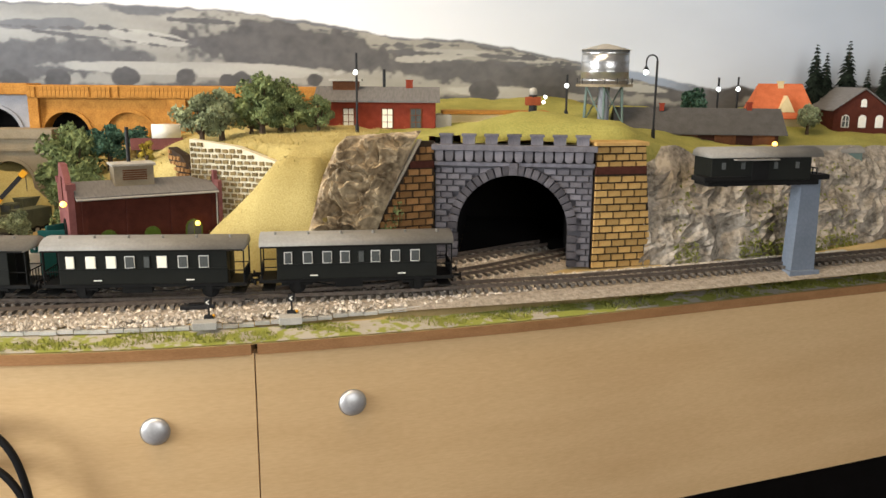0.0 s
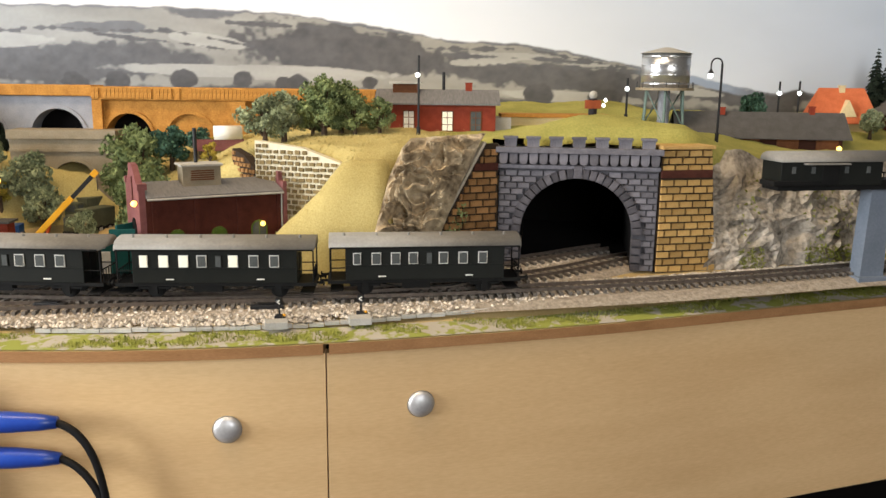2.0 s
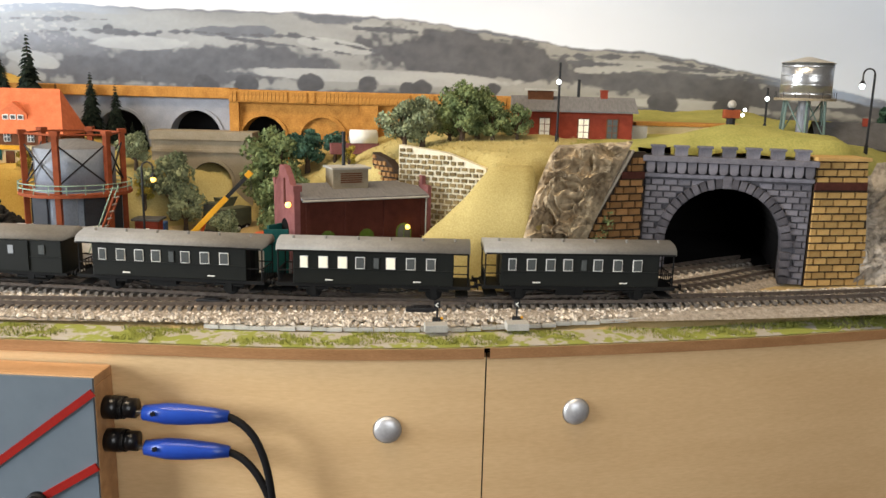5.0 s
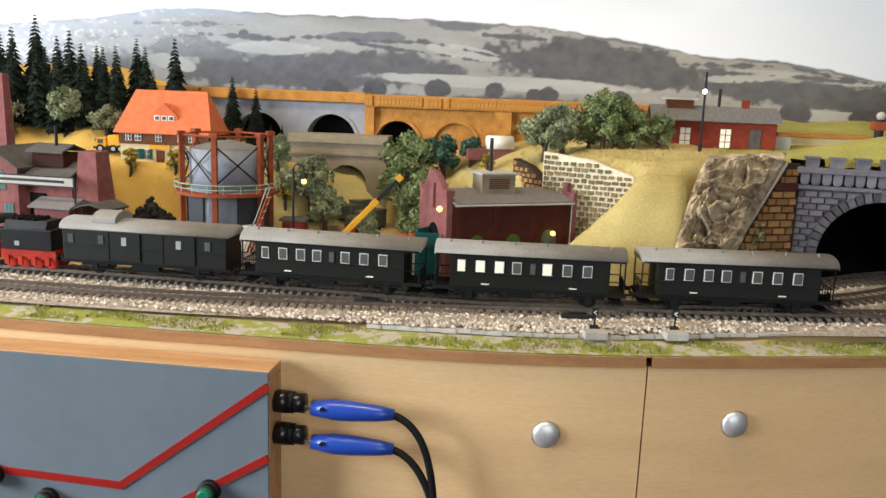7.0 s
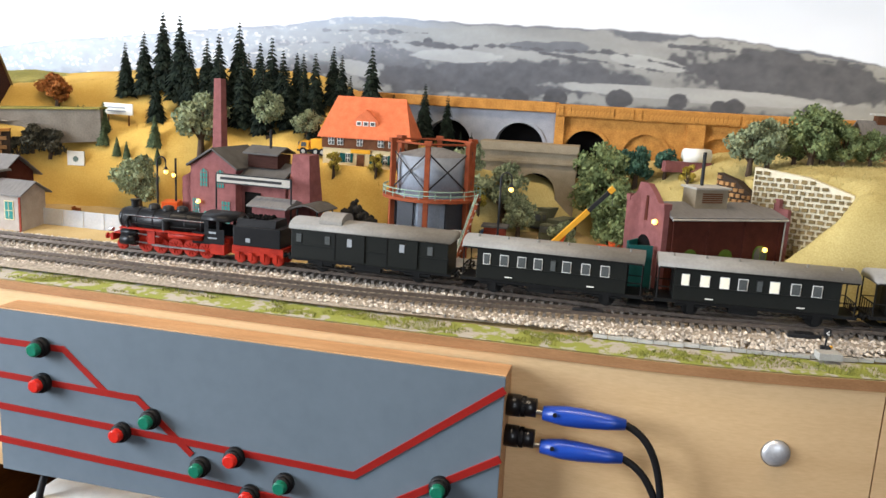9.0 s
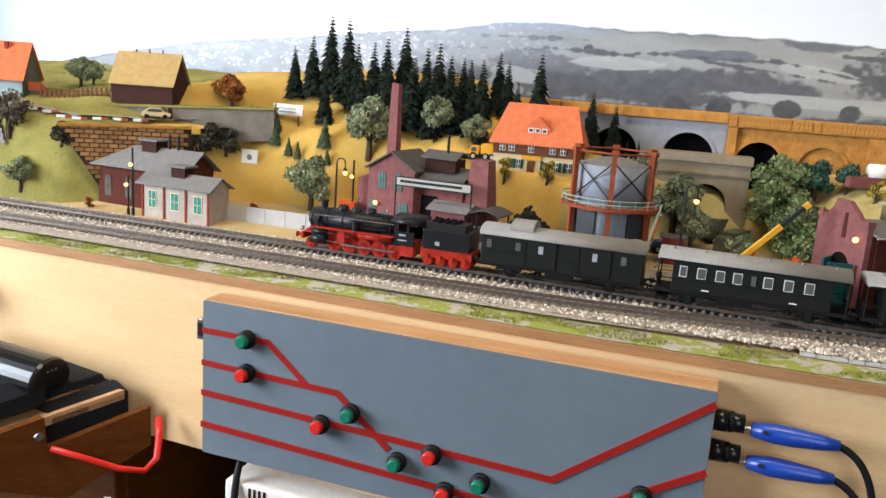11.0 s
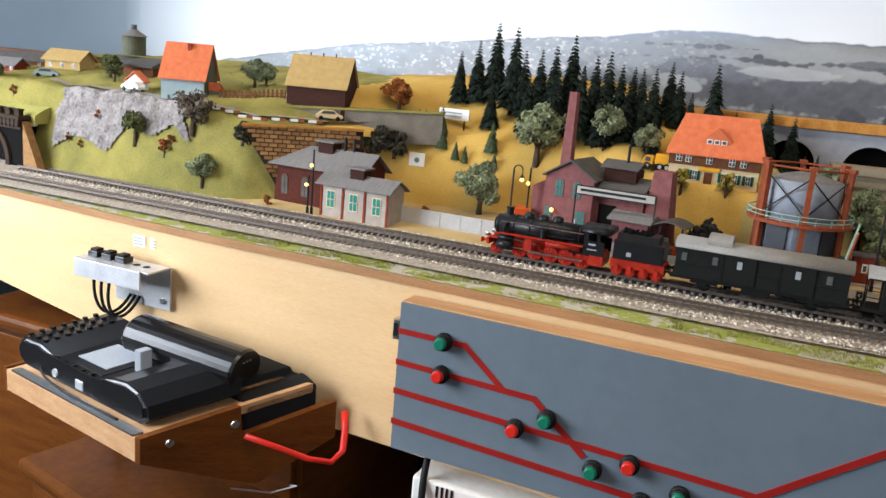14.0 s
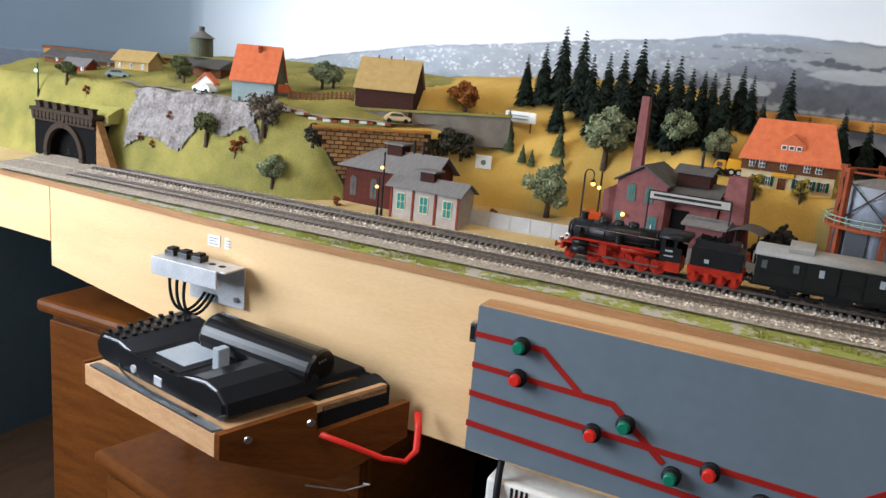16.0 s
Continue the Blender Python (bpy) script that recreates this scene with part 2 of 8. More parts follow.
def smooth(t):
    t = min(1.0, max(0.0, t))
    return t * t * (3 - 2 * t)


HX = [-2.0, -1.6, -1.3, -1.2, -1.06, -1.0, -0.9, -0.75, -0.6, -0.48, -0.3, -0.22, -0.14, -0.04, 0.01, 0.12, 0.36, 0.40, 0.5, 1.2]
FOOT = [0.13, 0.12, 0.125, 0.152, 0.25, 0.255, 0.265, 0.285, 0.25, 0.262, 0.36, 0.27, 0.25, 0.215, 0.17, 0.2, 0.21, 0.23, 0.265, 0.46]
TOP = [0.18, 0.175, 0.165, 0.168, 0.266, 0.315, 0.34, 0.37, 0.295, 0.30, 0.40, 0.33, 0.275, 0.232, 0.215, 0.222, 0.222, 0.245, 0.285, 0.49]
RISE = [0.128, 0.13, 0.125, 0.112, 0.10, 0.085, 0.10, 0.11, 0.075, 0.072, 0.05, 0.06, 0.09, 0.120, 0.122, 0.127, 0.136, 0.115, 0.10, 0.09]
BACK = [0.135, 0.135, 0.14, 0.14, 0.15, 0.155, 0.16, 0.165, 0.12, 0.08, 0.075, 0.09, 0.10, 0.115, 0.12, 0.118, 0.122, 0.115, 0.11, 0.10]


def bump(x, y):
    """How far the modelled hills stand above the base."""
    f, t, r, b = (float(np.interp(x, HX, col)) for col in (FOOT, TOP, RISE, BACK))
    h = r * smooth((y - f) / (t - f)) + (b - r) * smooth((y - t) / 0.10)
    if -0.13 < x < 0.07 and y < 0.25:
        w = smooth((x + 0.06) / 0.06)
        h = max(h, 0.112 * min(1.0, max(0.0, (x + 0.104) / 0.104)) ** 0.85 * smooth((y - 0.134) / 0.05) * (w + (1 - w) * (1 - smooth((y - 0.178) / 0.03))) * (1 - smooth((x - 0.04) / 0.03)))
    h += 0.022 * math.exp(-((x - 0.275) / 0.085) ** 2 - ((y - 0.275) / 0.05) ** 2)
    if h > 0.002:
        h += 0.006 * noise.noise((x * 14, y * 14, 0)) * smooth(h / 0.05) + 0.0025 * noise.noise((x * 55, y * 55, 3))
    return h


def ground(x, y):
    return base(y) + max(0.0, bump(x, y))

# ---- the room ----
FLOOR_Z = -0.85
structure("floor", box(B(), -2.4, 2.3, -2.2, 0.9, FLOOR_Z - 0.05, FLOOR_Z), M["room_floor"], "dark brown wooden floor")
structure("ceiling", box(B(), -2.4, 2.3, -2.2, 0.9, 1.6, 1.65), M["room_low_bounce"], "unseen ceiling, coloured dark to limit bounced light")
structure("wall_north", box(B(), -2.4, 2.3, 0.8, 0.9, FLOOR_Z, 1.6), M["room_wall"], "blue-grey painted room wall")
bm = B()
for y0, y1, z0, z1 in ((-2.2, -1.55, FLOOR_Z, 1.6), (-0.35, 0.9, FLOOR_Z, 1.6), (-1.55, -0.35, FLOOR_Z, -0.05), (-1.55, -0.35, 1.05, 1.6)):
    box(bm, -2.5, -2.4, y0, y1, z0, z1)
structure("wall_west", bm, M["room_wall"], "blue-grey painted room wall with a window opening")
structure("wall_east", box(B(), 2.3, 2.4, -2.2, 0.9, FLOOR_Z, 1.6), M["room_low_bounce"], "unseen room wall, coloured dark to limit bounced light")
bm = B()
for x0, x1, z0, z1 in ((-2.4, 0.2, FLOOR_Z, 1.6), (1.5, 2.3, FLOOR_Z, 1.6), (0.2, 1.5, FLOOR_Z, 0.15), (0.2, 1.5, 1.35, 1.6)):
    box(bm, x0, x1, -2.3, -2.2, z0, z1)
structure("wall_south", bm, M["room_low_bounce"], "unseen room wall with a window opening, coloured dark to limit bounced light")

# ---- backdrop: a printed landscape on a curved sheet ----
def value_noise(x, y, seed, octaves=4):
    rng = np.random.default_rng(seed)
    total, amp, norm = 0.0, 1.0, 0.0
    for _ in range(octaves):
        lat = rng.random((256, 256))
        xi, yi = np.floor(x).astype(int), np.floor(y).astype(int)
        fx, fy = x - xi, y - yi
        fx, fy = fx * fx * (3 - 2 * fx), fy * fy * (3 - 2 * fy)
        a, b = lat[xi % 256, yi % 256], lat[(xi + 1) % 256, yi % 256]
        c, d = lat[xi % 256, (yi + 1) % 256], lat[(xi + 1) % 256, (yi + 1) % 256]
        total = total + amp * ((a * (1 - fx) + b * fx) * (1 - fy) + (c * (1 - fx) + d * fx) * fy)
        norm += amp
        x, y, amp = x * 2.03, y * 2.03, amp * 0.5
    return total / norm


SKYLINE_X = [-2.9, -1.9, -1.56, -1.42, -1.26, -1.07, -0.91, -0.77, -0.68, -0.61, -0.5, -0.28, -0.12, 0.0, 0.11, 0.2, 0.27, 0.35, 0.43, 0.51, 0.57, 0.6, 0.645, 0.75, 1.3]
SKYLINE_Z = [0.18, 0.19, 0.208, 0.233, 0.258, 0.276, 0.292, 0.305, 0.32, 0.321, 0.316, 0.313, 0.307, 0.292, 0.274, 0.27, 0.262, 0.246, 0.234, 0.216, 0.207, 0.213, 0.203, 0.214, 0.212]
# woods: centre, height, half width, half height, tilt, haze
WOODS = [
    (-0.44, 0.236, 0.27, 0.030, 0.02, 0.10), (-0.62, 0.262, 0.08, 0.017, 0.0, 0.22), (-0.80, 0.225, 0.11, 0.042, -0.1, 0.14), (-0.37, 0.285, 0.07, 0.008, 0.0, 0.28),
    (-0.03, 0.256, 0.175, 0.035, -0.12, 0.06), (-0.23, 0.306, 0.046, 0.011, -0.1, 0.25), (0.125, 0.284, 0.05, 0.007, -0.1, 0.2), (0.175, 0.276, 0.05, 0.009, -0.12, 0.15),
    (0.26, 0.226, 0.15, 0.020, -0.05, 0.06), (0.53, 0.198, 0.08, 0.016, -0.1, 0.05), (0.70, 0.205, 0.14, 0.026, 0.0, 0.0), (0.36, 0.212, 0.10, 0.018, -0.1, 0.05),
]
MEADOWS = [
    (-0.505, 0.266, 0.075, 0.010, 0.0), (-0.225, 0.268, 0.055, 0.010, -0.12), (-0.16, 0.2265, 0.22, 0.010, -0.02), (0.19, 0.252, 0.065, 0.006, 0.0), (0.16, 0.245, 0.05, 0.006, 0.05),
    (0.28, 0.197, 0.10, 0.009, -0.05), (0.45, 0.207, 0.05, 0.006, -0.1), (-0.66, 0.240, 0.04, 0.012, -0.1), (0.05, 0.2, 0.10, 0.006, 0.0), (0.3, 0.243, 0.05, 0.005, -0.1),
]
ROUND_TREES = [(-0.35, 0.219, 0.021), (-0.26, 0.221, 0.02), (-0.178, 0.224, 0.014), (-0.41, 0.217, 0.018), (-0.1, 0.219, 0.012), (-0.12, 0.217, 0.011), (0.0, 0.222, 0.013), (0.235, 0.205, 0.02), (0.33, 0.2, 0.022), (-0.55, 0.292, 0.008)]
HEDGES = [
    (-0.48, 0.283, -0.27, 0.280), (-0.38, 0.277, -0.18, 0.255), (-0.29, 0.283, -0.16, 0.262), (-0.62, 0.283, -0.48, 0.280), (-0.2, 0.294, -0.06, 0.287), (-0.05, 0.288, 0.06, 0.276),
    (0.06, 0.262, 0.2, 0.262), (0.1, 0.254, 0.3, 0.246), (0.15, 0.241, 0.35, 0.238), (0.22, 0.262, 0.36, 0.238), (0.34, 0.236, 0.5, 0.216), (0.38, 0.224, 0.52, 0.212), (-0.72, 0.296, -0.55, 0.298), (-0.8, 0.275, -0.62, 0.28),
]


def backdrop():
    nx, nz = 2200, 260
    # plan of the sheet: straight behind the layout, turning forward at the room corner on its left
    s = np.linspace(-2.6, 1.35, nx)
    px = np.where(s < -1.75, -1.75 + (s + 1.75) * 0.62, s)
    bend = np.clip((-1.62 - s) / 0.5, 0, 3)
    py = 0.53 - 0.13 * bend ** 1.6
    z = np.linspace(0.09, 0.5, nz)
    S, Z = np.meshgrid(s, z, indexing="ij")
    top = np.interp(S, SKYLINE_X, SKYLINE_Z)
    top = top + 0.003 * (value_noise(S * 9, S * 0, 1) - 0.5) + 0.004 * (value_noise(S * 70, S * 0, 2) - 0.5)
    # sky
    sky_mix = np.clip((Z - 0.2) / 0.25, 0, 1)[..., None]
    cloud = value_noise(S * 3 + 5, Z * 7, 3, 5)[..., None]
    skyc = (1 - sky_mix) * np.array([0.93, 0.95, 0.98]) + sky_mix * np.array([0.72, 0.79, 0.88])
    skyc = skyc * (1 - 0.25 * np.clip(0.5 - cloud, 0, 1)) + 0.3 * np.clip(cloud - 0.5, 0, 1)
    # shade on the sheet past the left corner, painted into sky and hills
    corner_shade = np.clip((-1.45 - S) / 0.35, 0, 1)[..., None]
    skyc = skyc * (1 - corner_shade) + np.array([0.095, 0.135, 0.175]) * (0.9 + 0.3 * cloud) * corner_shade
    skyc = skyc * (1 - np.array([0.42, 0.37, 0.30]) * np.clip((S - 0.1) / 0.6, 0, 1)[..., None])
    # farmland: pale fields, hazy and blue towards the left
    dz = top - Z
    cool = np.clip((0.1 - S) / 0.8, 0, 1)[..., None]
    tone = value_noise(S * 5 + 2, Z * 26 + S * 3, 4, 3)[..., None]
    patch = value_noise(S * 17, Z * 75 + S * 6, 5, 2)[..., None]
    fine = value_noise(S * 240, Z * 300, 16, 2)[..., None]
    field = np.array([0.50, 0.475, 0.41]) * (1 - cool) + np.array([0.43, 0.48, 0.53]) * cool
    field = field * 0.68 * (0.62 + 0.5 * tone + 0.28 * patch) * (0.95 + 0.1 * fine)
    clump = value_noise(S * 55, Z * 75, 6, 4)
    leaf = value_noise(S * 150, Z * 170, 7, 3)
    wood = (np.array([0.085, 0.078, 0.072]) * (1 - cool) + np.array([0.074, 0.084, 0.110]) * cool)
    wood = wood * np.clip(0.42 + 0.8 * clump + 0.45 * leaf, 0.3, 2.0)[..., None]
    rag = 0.75 * (value_noise(S * 24, Z * 36, 9, 3) - 0.5) + 0.5 * (value_noise(S * 95, Z * 110, 10, 2) - 0.5)
    hills = field

    def blob(c, h, w, r, tilt, soft=6.0, ragged=1.0):
        d = np.sqrt(((S - c) / w) ** 2 + ((Z - h - tilt * (S - c)) / r) ** 2)
        return np.clip((1 - d + ragged * rag) * soft, 0, 1)[..., None]

    def lay(under, mask, colour, haze):
        colour = colour * (1 - haze) + np.array([0.34, 0.37, 0.43]) * haze
        return under * (1 - mask) + colour * mask

    low = np.clip((np.interp(S, [-1.6, -1.0, -0.6, 0.0, 0.35, 1.2], [0.21, 0.215, 0.212, 0.208, 0.19, 0.185]) - Z + 0.02 * rag) / 0.006, 0, 1)[..., None]
    hills = lay(hills, low, wood, 0.04)
    for c, h, w, r, tilt, haze in WOODS:
        hills = lay(hills, blob(c, h, w, r, tilt), wood, haze)
    for c, h, w, r, tilt in MEADOWS:
        hills = lay(hills, blob(c, h, w, r, tilt, 10.0, 0.5), field * 1.22 + 0.03, 0.05)
    for c, h, r in ROUND_TREES:
        hills = lay(hills, blob(c, h - 0.007, r * 1.1, r * 0.8, 0, 9.0, 0.95), wood * 0.85, 0.03)
    for x0, z0, x1, z1 in HEDGES:
        t = np.clip((S - x0) / (x1 - x0), 0, 1)
        off = Z - (z0 + (z1 - z0) * t + 0.004 * (value_noise(S * 14, S * 0, 12, 2) - 0.5))
        thick = 0.0042 * np.clip(value_noise(S * 60, S * 0 + z0 * 90, 13, 3) * 2.6 - 0.75, 0, 1.3)
        on = ((S > x0) & (S < x1))[..., None]
        hills = lay(hills, np.clip((thick - np.abs(off)) / 0.0012, 0, 1)[..., None] * on, wood * 0.9, 0.12)
    ridge = np.clip((0.006 * value_noise(S * 35, S * 0, 14, 3) + 0.0015 - dz) / 0.0012, 0, 1)[..., None]
    hills = lay(hills, ridge, wood, 0.25 + 0.2 * cool)
    blue = (np.clip(1.4 - np.abs(S + 0.65) / 0.11, 0, 1) + np.clip(1.4 - np.abs(S - 0.46) / 0.07, 0, 1))[..., None] * np.clip((0.013 - dz) / 0.002, 0, 1)[..., None]
    hills = hills * (1 - blue) + np.array([0.30, 0.36, 0.46]) * blue
    # hazy town on the left ridge
    inside_town = np.clip(1.35 - np.abs(S + 1.03) / 0.36, 0, 1) * np.clip((0.075 - dz) / 0.03, 0, 1)
    haze_town = np.clip(1.5 * inside_town, 0, 1)[..., None]
    hills = hills * (1 - 0.55 * haze_town) + np.array([0.40, 0.46, 0.56]) * (0.75 + 0.5 * clump[..., None]) * 0.55 * haze_town
    cell = np.random.default_rng(8).random((1100, 240))
    house = cell[(np.floor((S + 0.4 * Z) / 0.0048).astype(int)) % 1100, (np.floor((Z + 0.004 * rag) / 0.0034).astype(int)) % 240]
    town = 0.7 * np.clip((house - 0.66) * 4, 0, 1) * np.clip((value_noise(S * 60, Z * 110, 18, 3) - 0.42) * 7, 0, 1) * inside_town
    hills = hills * (1 - town[..., None]) + 0.86 * town[..., None]
    hills = hills * (1 - 0.5 * corner_shade) + np.array([0.10, 0.13, 0.17]) * 0.5 * corner_shade
    inside = np.clip(dz / 0.002, 0, 1)[..., None]
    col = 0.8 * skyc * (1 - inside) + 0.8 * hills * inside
    verts = np.stack([np.broadcast_to(px[:, None], S.shape), np.broadcast_to(py[:, None], S.shape), Z], -1).reshape(-1, 3)
    i = np.arange((nx - 1) * (nz - 1))
    a = (i // (nz - 1)) * nz + i % (nz - 1)
    faces = np.stack([a, a + nz, a + nz + 1, a + 1], -1)
    me = bpy.data.meshes.new("backdrop")
    me.from_pydata(verts.tolist(), [], faces.tolist())
    at = me.color_attributes.new("print", "FLOAT_COLOR", "POINT")
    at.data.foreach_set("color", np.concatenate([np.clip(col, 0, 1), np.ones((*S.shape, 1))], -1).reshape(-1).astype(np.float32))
    m = bpy.data.materials.new("printed_paper")
    m.use_nodes = True
    b = m.node_tree.nodes["Principled BSDF"]
    b.inputs["Roughness"].default_value = 0.55
    n = m.node_tree.nodes.new("ShaderNodeVertexColor")
    n.layer_name = "print"
    m.node_tree.links.new(n.outputs[0], b.inputs["Base Color"])
    me.materials.append(m)
    ob = new("backdrop", me)
    return tagged(ob, "printed landscape backdrop of hazy wooded hills and fields", "backdrop", kind="structure")


backdrop()


# ---- the layout's base, front boards and ground ----
def deck():
    """The base sheet, from the front edge back under the hills, rising a little to the rear."""
    bm = B()
    xs = [-1.95 + 0.025 * i for i in range(127)]
    cols = []
    for x in xs:
        e = edge(x)
        ys = [e, e + 0.012, e + 0.03] + [max(e + 0.04, y) for y in (0.1, 0.16, 0.22, 0.3, 0.4, 0.5, 0.6)]
        ys = [e + 0.002 * k if k < 1 else y for k, y in enumerate(ys)]
        cols.append([bm.verts.new((x, y, 0.055 * max(0, y - e) if y - e < 0.036 else base(y))) for y in ys])
    for a, b in zip(cols, cols[1:]):
        for i in range(len(a) - 1):
            bm.faces.new((a[i], b[i], b[i + 1], a[i + 1]))
    return structure("ground", bm, M["sandy"], "sandy scenic ground of the layout", True)


deck()


def band(name, y_in, y_out, z_of, material, label, x0=-1.9, x1=1.15, step=0.01, wobble=0.0, kind="structure", gap=None, seed=0):
    """A strip that follows the front edge, between two offsets from it."""
    bm = B()
    prev = None
    n = int((x1 - x0) / step)
    for i in range(n + 1):
        x = x0 + i * step
        a = y_in + wobble * noise.noise((x * 18, seed, 1))
        b = y_out + wobble * noise.noise((x * 18, seed, 5))
        if gap and noise.noise((x * 9, seed, 9)) < gap:
            prev = None
            continue
        e = edge(x)
        row = [bm.verts.new((x, e + a + (b - a) * k / 3, z_of(x, a + (b - a) * k / 3) + (0.0006 + 0.0012 * noise.noise((x * 90, k * 3, seed)) if 0 < k < 3 else 0))) for k in range(4)]
        if prev:
            for k in range(3):
                bm.faces.new((prev[k], row[k], row[k + 1], prev[k + 1]))
        prev = row
    ob = part(name, bm, material, None, label, True)
    return tagged(ob, kind=kind)


band("ground_verge", 0.001, 0.036, lambda x, d: 0.001 + 0.08 * d, M["verge"], "gravelly verge with patches of green grass along the front edge", wobble=0.0)


def board(name, x0, x1, bottoms, material, label, thick=0.012, top=-0.009):
    """A front board that follows the edge, with a stepped lower side."""
    bm = B()
    n = max(2, int((x1 - x0) / 0.02))
    rows = []
    for i in range(n + 1):
        x = x0 + (x1 - x0) * i / n
        e = edge(x) + 0.003
        zb = float(np.interp(x, *bottoms))
        rows.append([bm.verts.new(p) for p in ((x, e, top), (x, e + thick, top), (x, e + thick, zb), (x, e, zb))])
    for a, b in zip(rows, rows[1:]):
        for k in range(4):
            bm.faces.new((a[k], b[k], b[(k + 1) % 4], a[(k + 1) % 4]))
    bm.faces.new(rows[0])
    bm.faces.new(rows[-1][::-1])
    return structure(name, bm, material, label)


def lip(name, x0, x1):
    """The solid wood edge of the base above a front board."""
    bm = B()
    n = max(2, int((x1 - x0) / 0.02))
    rows = []
    for i in range(n + 1):
        x = x0 + (x1 - x0) * i / n
        e = edge(x)
        rows.append([bm.verts.new(p) for p in ((x, e, 0.0), (x, e + 0.02, 0.0005), (x, e + 0.02, -0.0095), (x, e, -0.0095))])
    for a, b in zip(rows, rows[1:]):
        for k in range(4):
            bm.faces.new((a[k], b[k], b[(k + 1) % 4], a[(k + 1) % 4]))
    bm.faces.new(rows[0])
    bm.faces.new(rows[-1][::-1])
    return structure(name, bm, M["edge_wood"], "reddish-brown wooden edge strip of the layout")


board("trim_board_left", -1.62, -0.0006, ([-1.62, -1.0, 0], [-0.14, -0.21, -0.23]), M["plywood"], "pale plywood front board of the layout")
board("trim_board_far", -1.9, -1.622, ([-1.9, -1.6], [-0.10, -0.10]), M["plywood"], "pale plywood front board of the layout")
board("trim_board_right", 0.0006, 1.15, ([0, 1.2], [-0.215, -0.215]), M["plywood"], "pale plywood front board of the layout")
lip("trim_lip_left", -1.9, -0.002)
lip("trim_lip_right", 0.003, 1.15)


# ---- hills ----
def hills():
    x0, y0, dx, dy = -1.95, 0.10, 0.011, 0.007
    nx, ny = int(3.0 / dx), int(0.5 / dy)
    for name, lo, hi, material, label in (
        ("hill_green", -9, -1.12, "green_grass", "green grassy slope above the tracks"),
        ("hill_gold", -1.12, -0.52, "gold_grass", "golden dry-grass hillside below the fir wood"),
        ("hill_straw", -0.52, 0.11, "straw_grass", "straw-coloured grassy embankment"),
        ("hill_tunnel", 0.11, 9, "tunnel_grass", "mown olive grass on the tunnel hill"),
    ):
        bm = B()
        grid = {}
        for i in range(nx + 1):
            for j in range(ny + 1):
                x, y = x0 + i * dx, y0 + j * dy
                h = bump(x, y)
                grid[i, j] = (x, y, base(y) + h, h)
        used = {}
        for i in range(nx):
            xm = x0 + (i + 0.5) * dx
            xw = xm + 0.025 * noise.noise((xm * 5, 0, 7))
            for j in range(ny):
                ks = ((i, j), (i + 1, j), (i + 1, j + 1), (i, j + 1))
                ym = y0 + (j + 0.5) * dy
                xw = xm + 0.05 * noise.noise((xm * 9, ym * 9, 7))
                if not lo <= xw < hi or max(grid[k][3] for k in ks) < 0.003:
                    continue
                if -1.765 < xm < -1.61 and ym < 0.2 and min(grid[k][2] for k in ks) < 0.09:
                    continue
                if 0.15 < xm < 0.335 and ym < 0.235 and (ym < 0.226 - (xm - 0.157) * 0.137 or min(grid[k][3] for k in ks) < 0.119):
                    continue
                fs = []
                for k in ks:
                    if k not in used:
                        used[k] = bm.verts.new((grid[k][0], grid[k][1], grid[k][2] - (0.004 if grid[k][3] < 0.003 else 0)))
                    fs.append(used[k])
                bm.faces.new(fs)
        structure(name, bm, M[material], label, True)


hills()


# added black sheet and underside: the shade under the layout as colour
structure("support_curtain", box(B(), -1.9, 1.2, 0.42, 0.43, FLOOR_Z, 0.0), M["under_shade_black"], "black sheet standing for the shade under the layout")
structure("support_underside", box(B(), -1.9, 1.2, 0.26, 0.6, -0.03, -0.02), M["under_shade_black"], "underside of the layout base, coloured black for its shade")

# ---- tracks ----
GAUGE = 0.0178
TRACKS = {
    "A": ([-1.9, -0.8, -0.64, -0.42, -0.3, -0.15, 0.08, 0.26, 0.4, 0.5, 0.75, 1.15], [0.112, 0.109, 0.109, 0.107, 0.102, 0.099, 0.115, 0.141, 0.167, 0.19, 0.245, 0.37]),
    "B": ([-1.9, -0.6, -0.45, -0.3, -0.15, 0.0], [0.060, 0.060, 0.062, 0.073, 0.090, 0.105]),
    "C": ([-0.55, -0.35, -0.2, -0.05, 0.06, 0.18, 0.24, 0.30], [0.112, 0.123, 0.134, 0.150, 0.170, 0.206, 0.235, 0.27]),
    "D": ([-0.15, -0.02, 0.12, 0.2, 0.27, 0.33], [0.099, 0.112, 0.141, 0.168, 0.205, 0.25]),
}


def track_y(key, x):
    """A smoothed course of a track in plan."""
    xs, ys = TRACKS[key]
    return sum(float(np.interp(x + d, xs, ys)) for d in (-0.06, -0.04, -0.02, 0, 0.02, 0.04, 0.06)) / 7


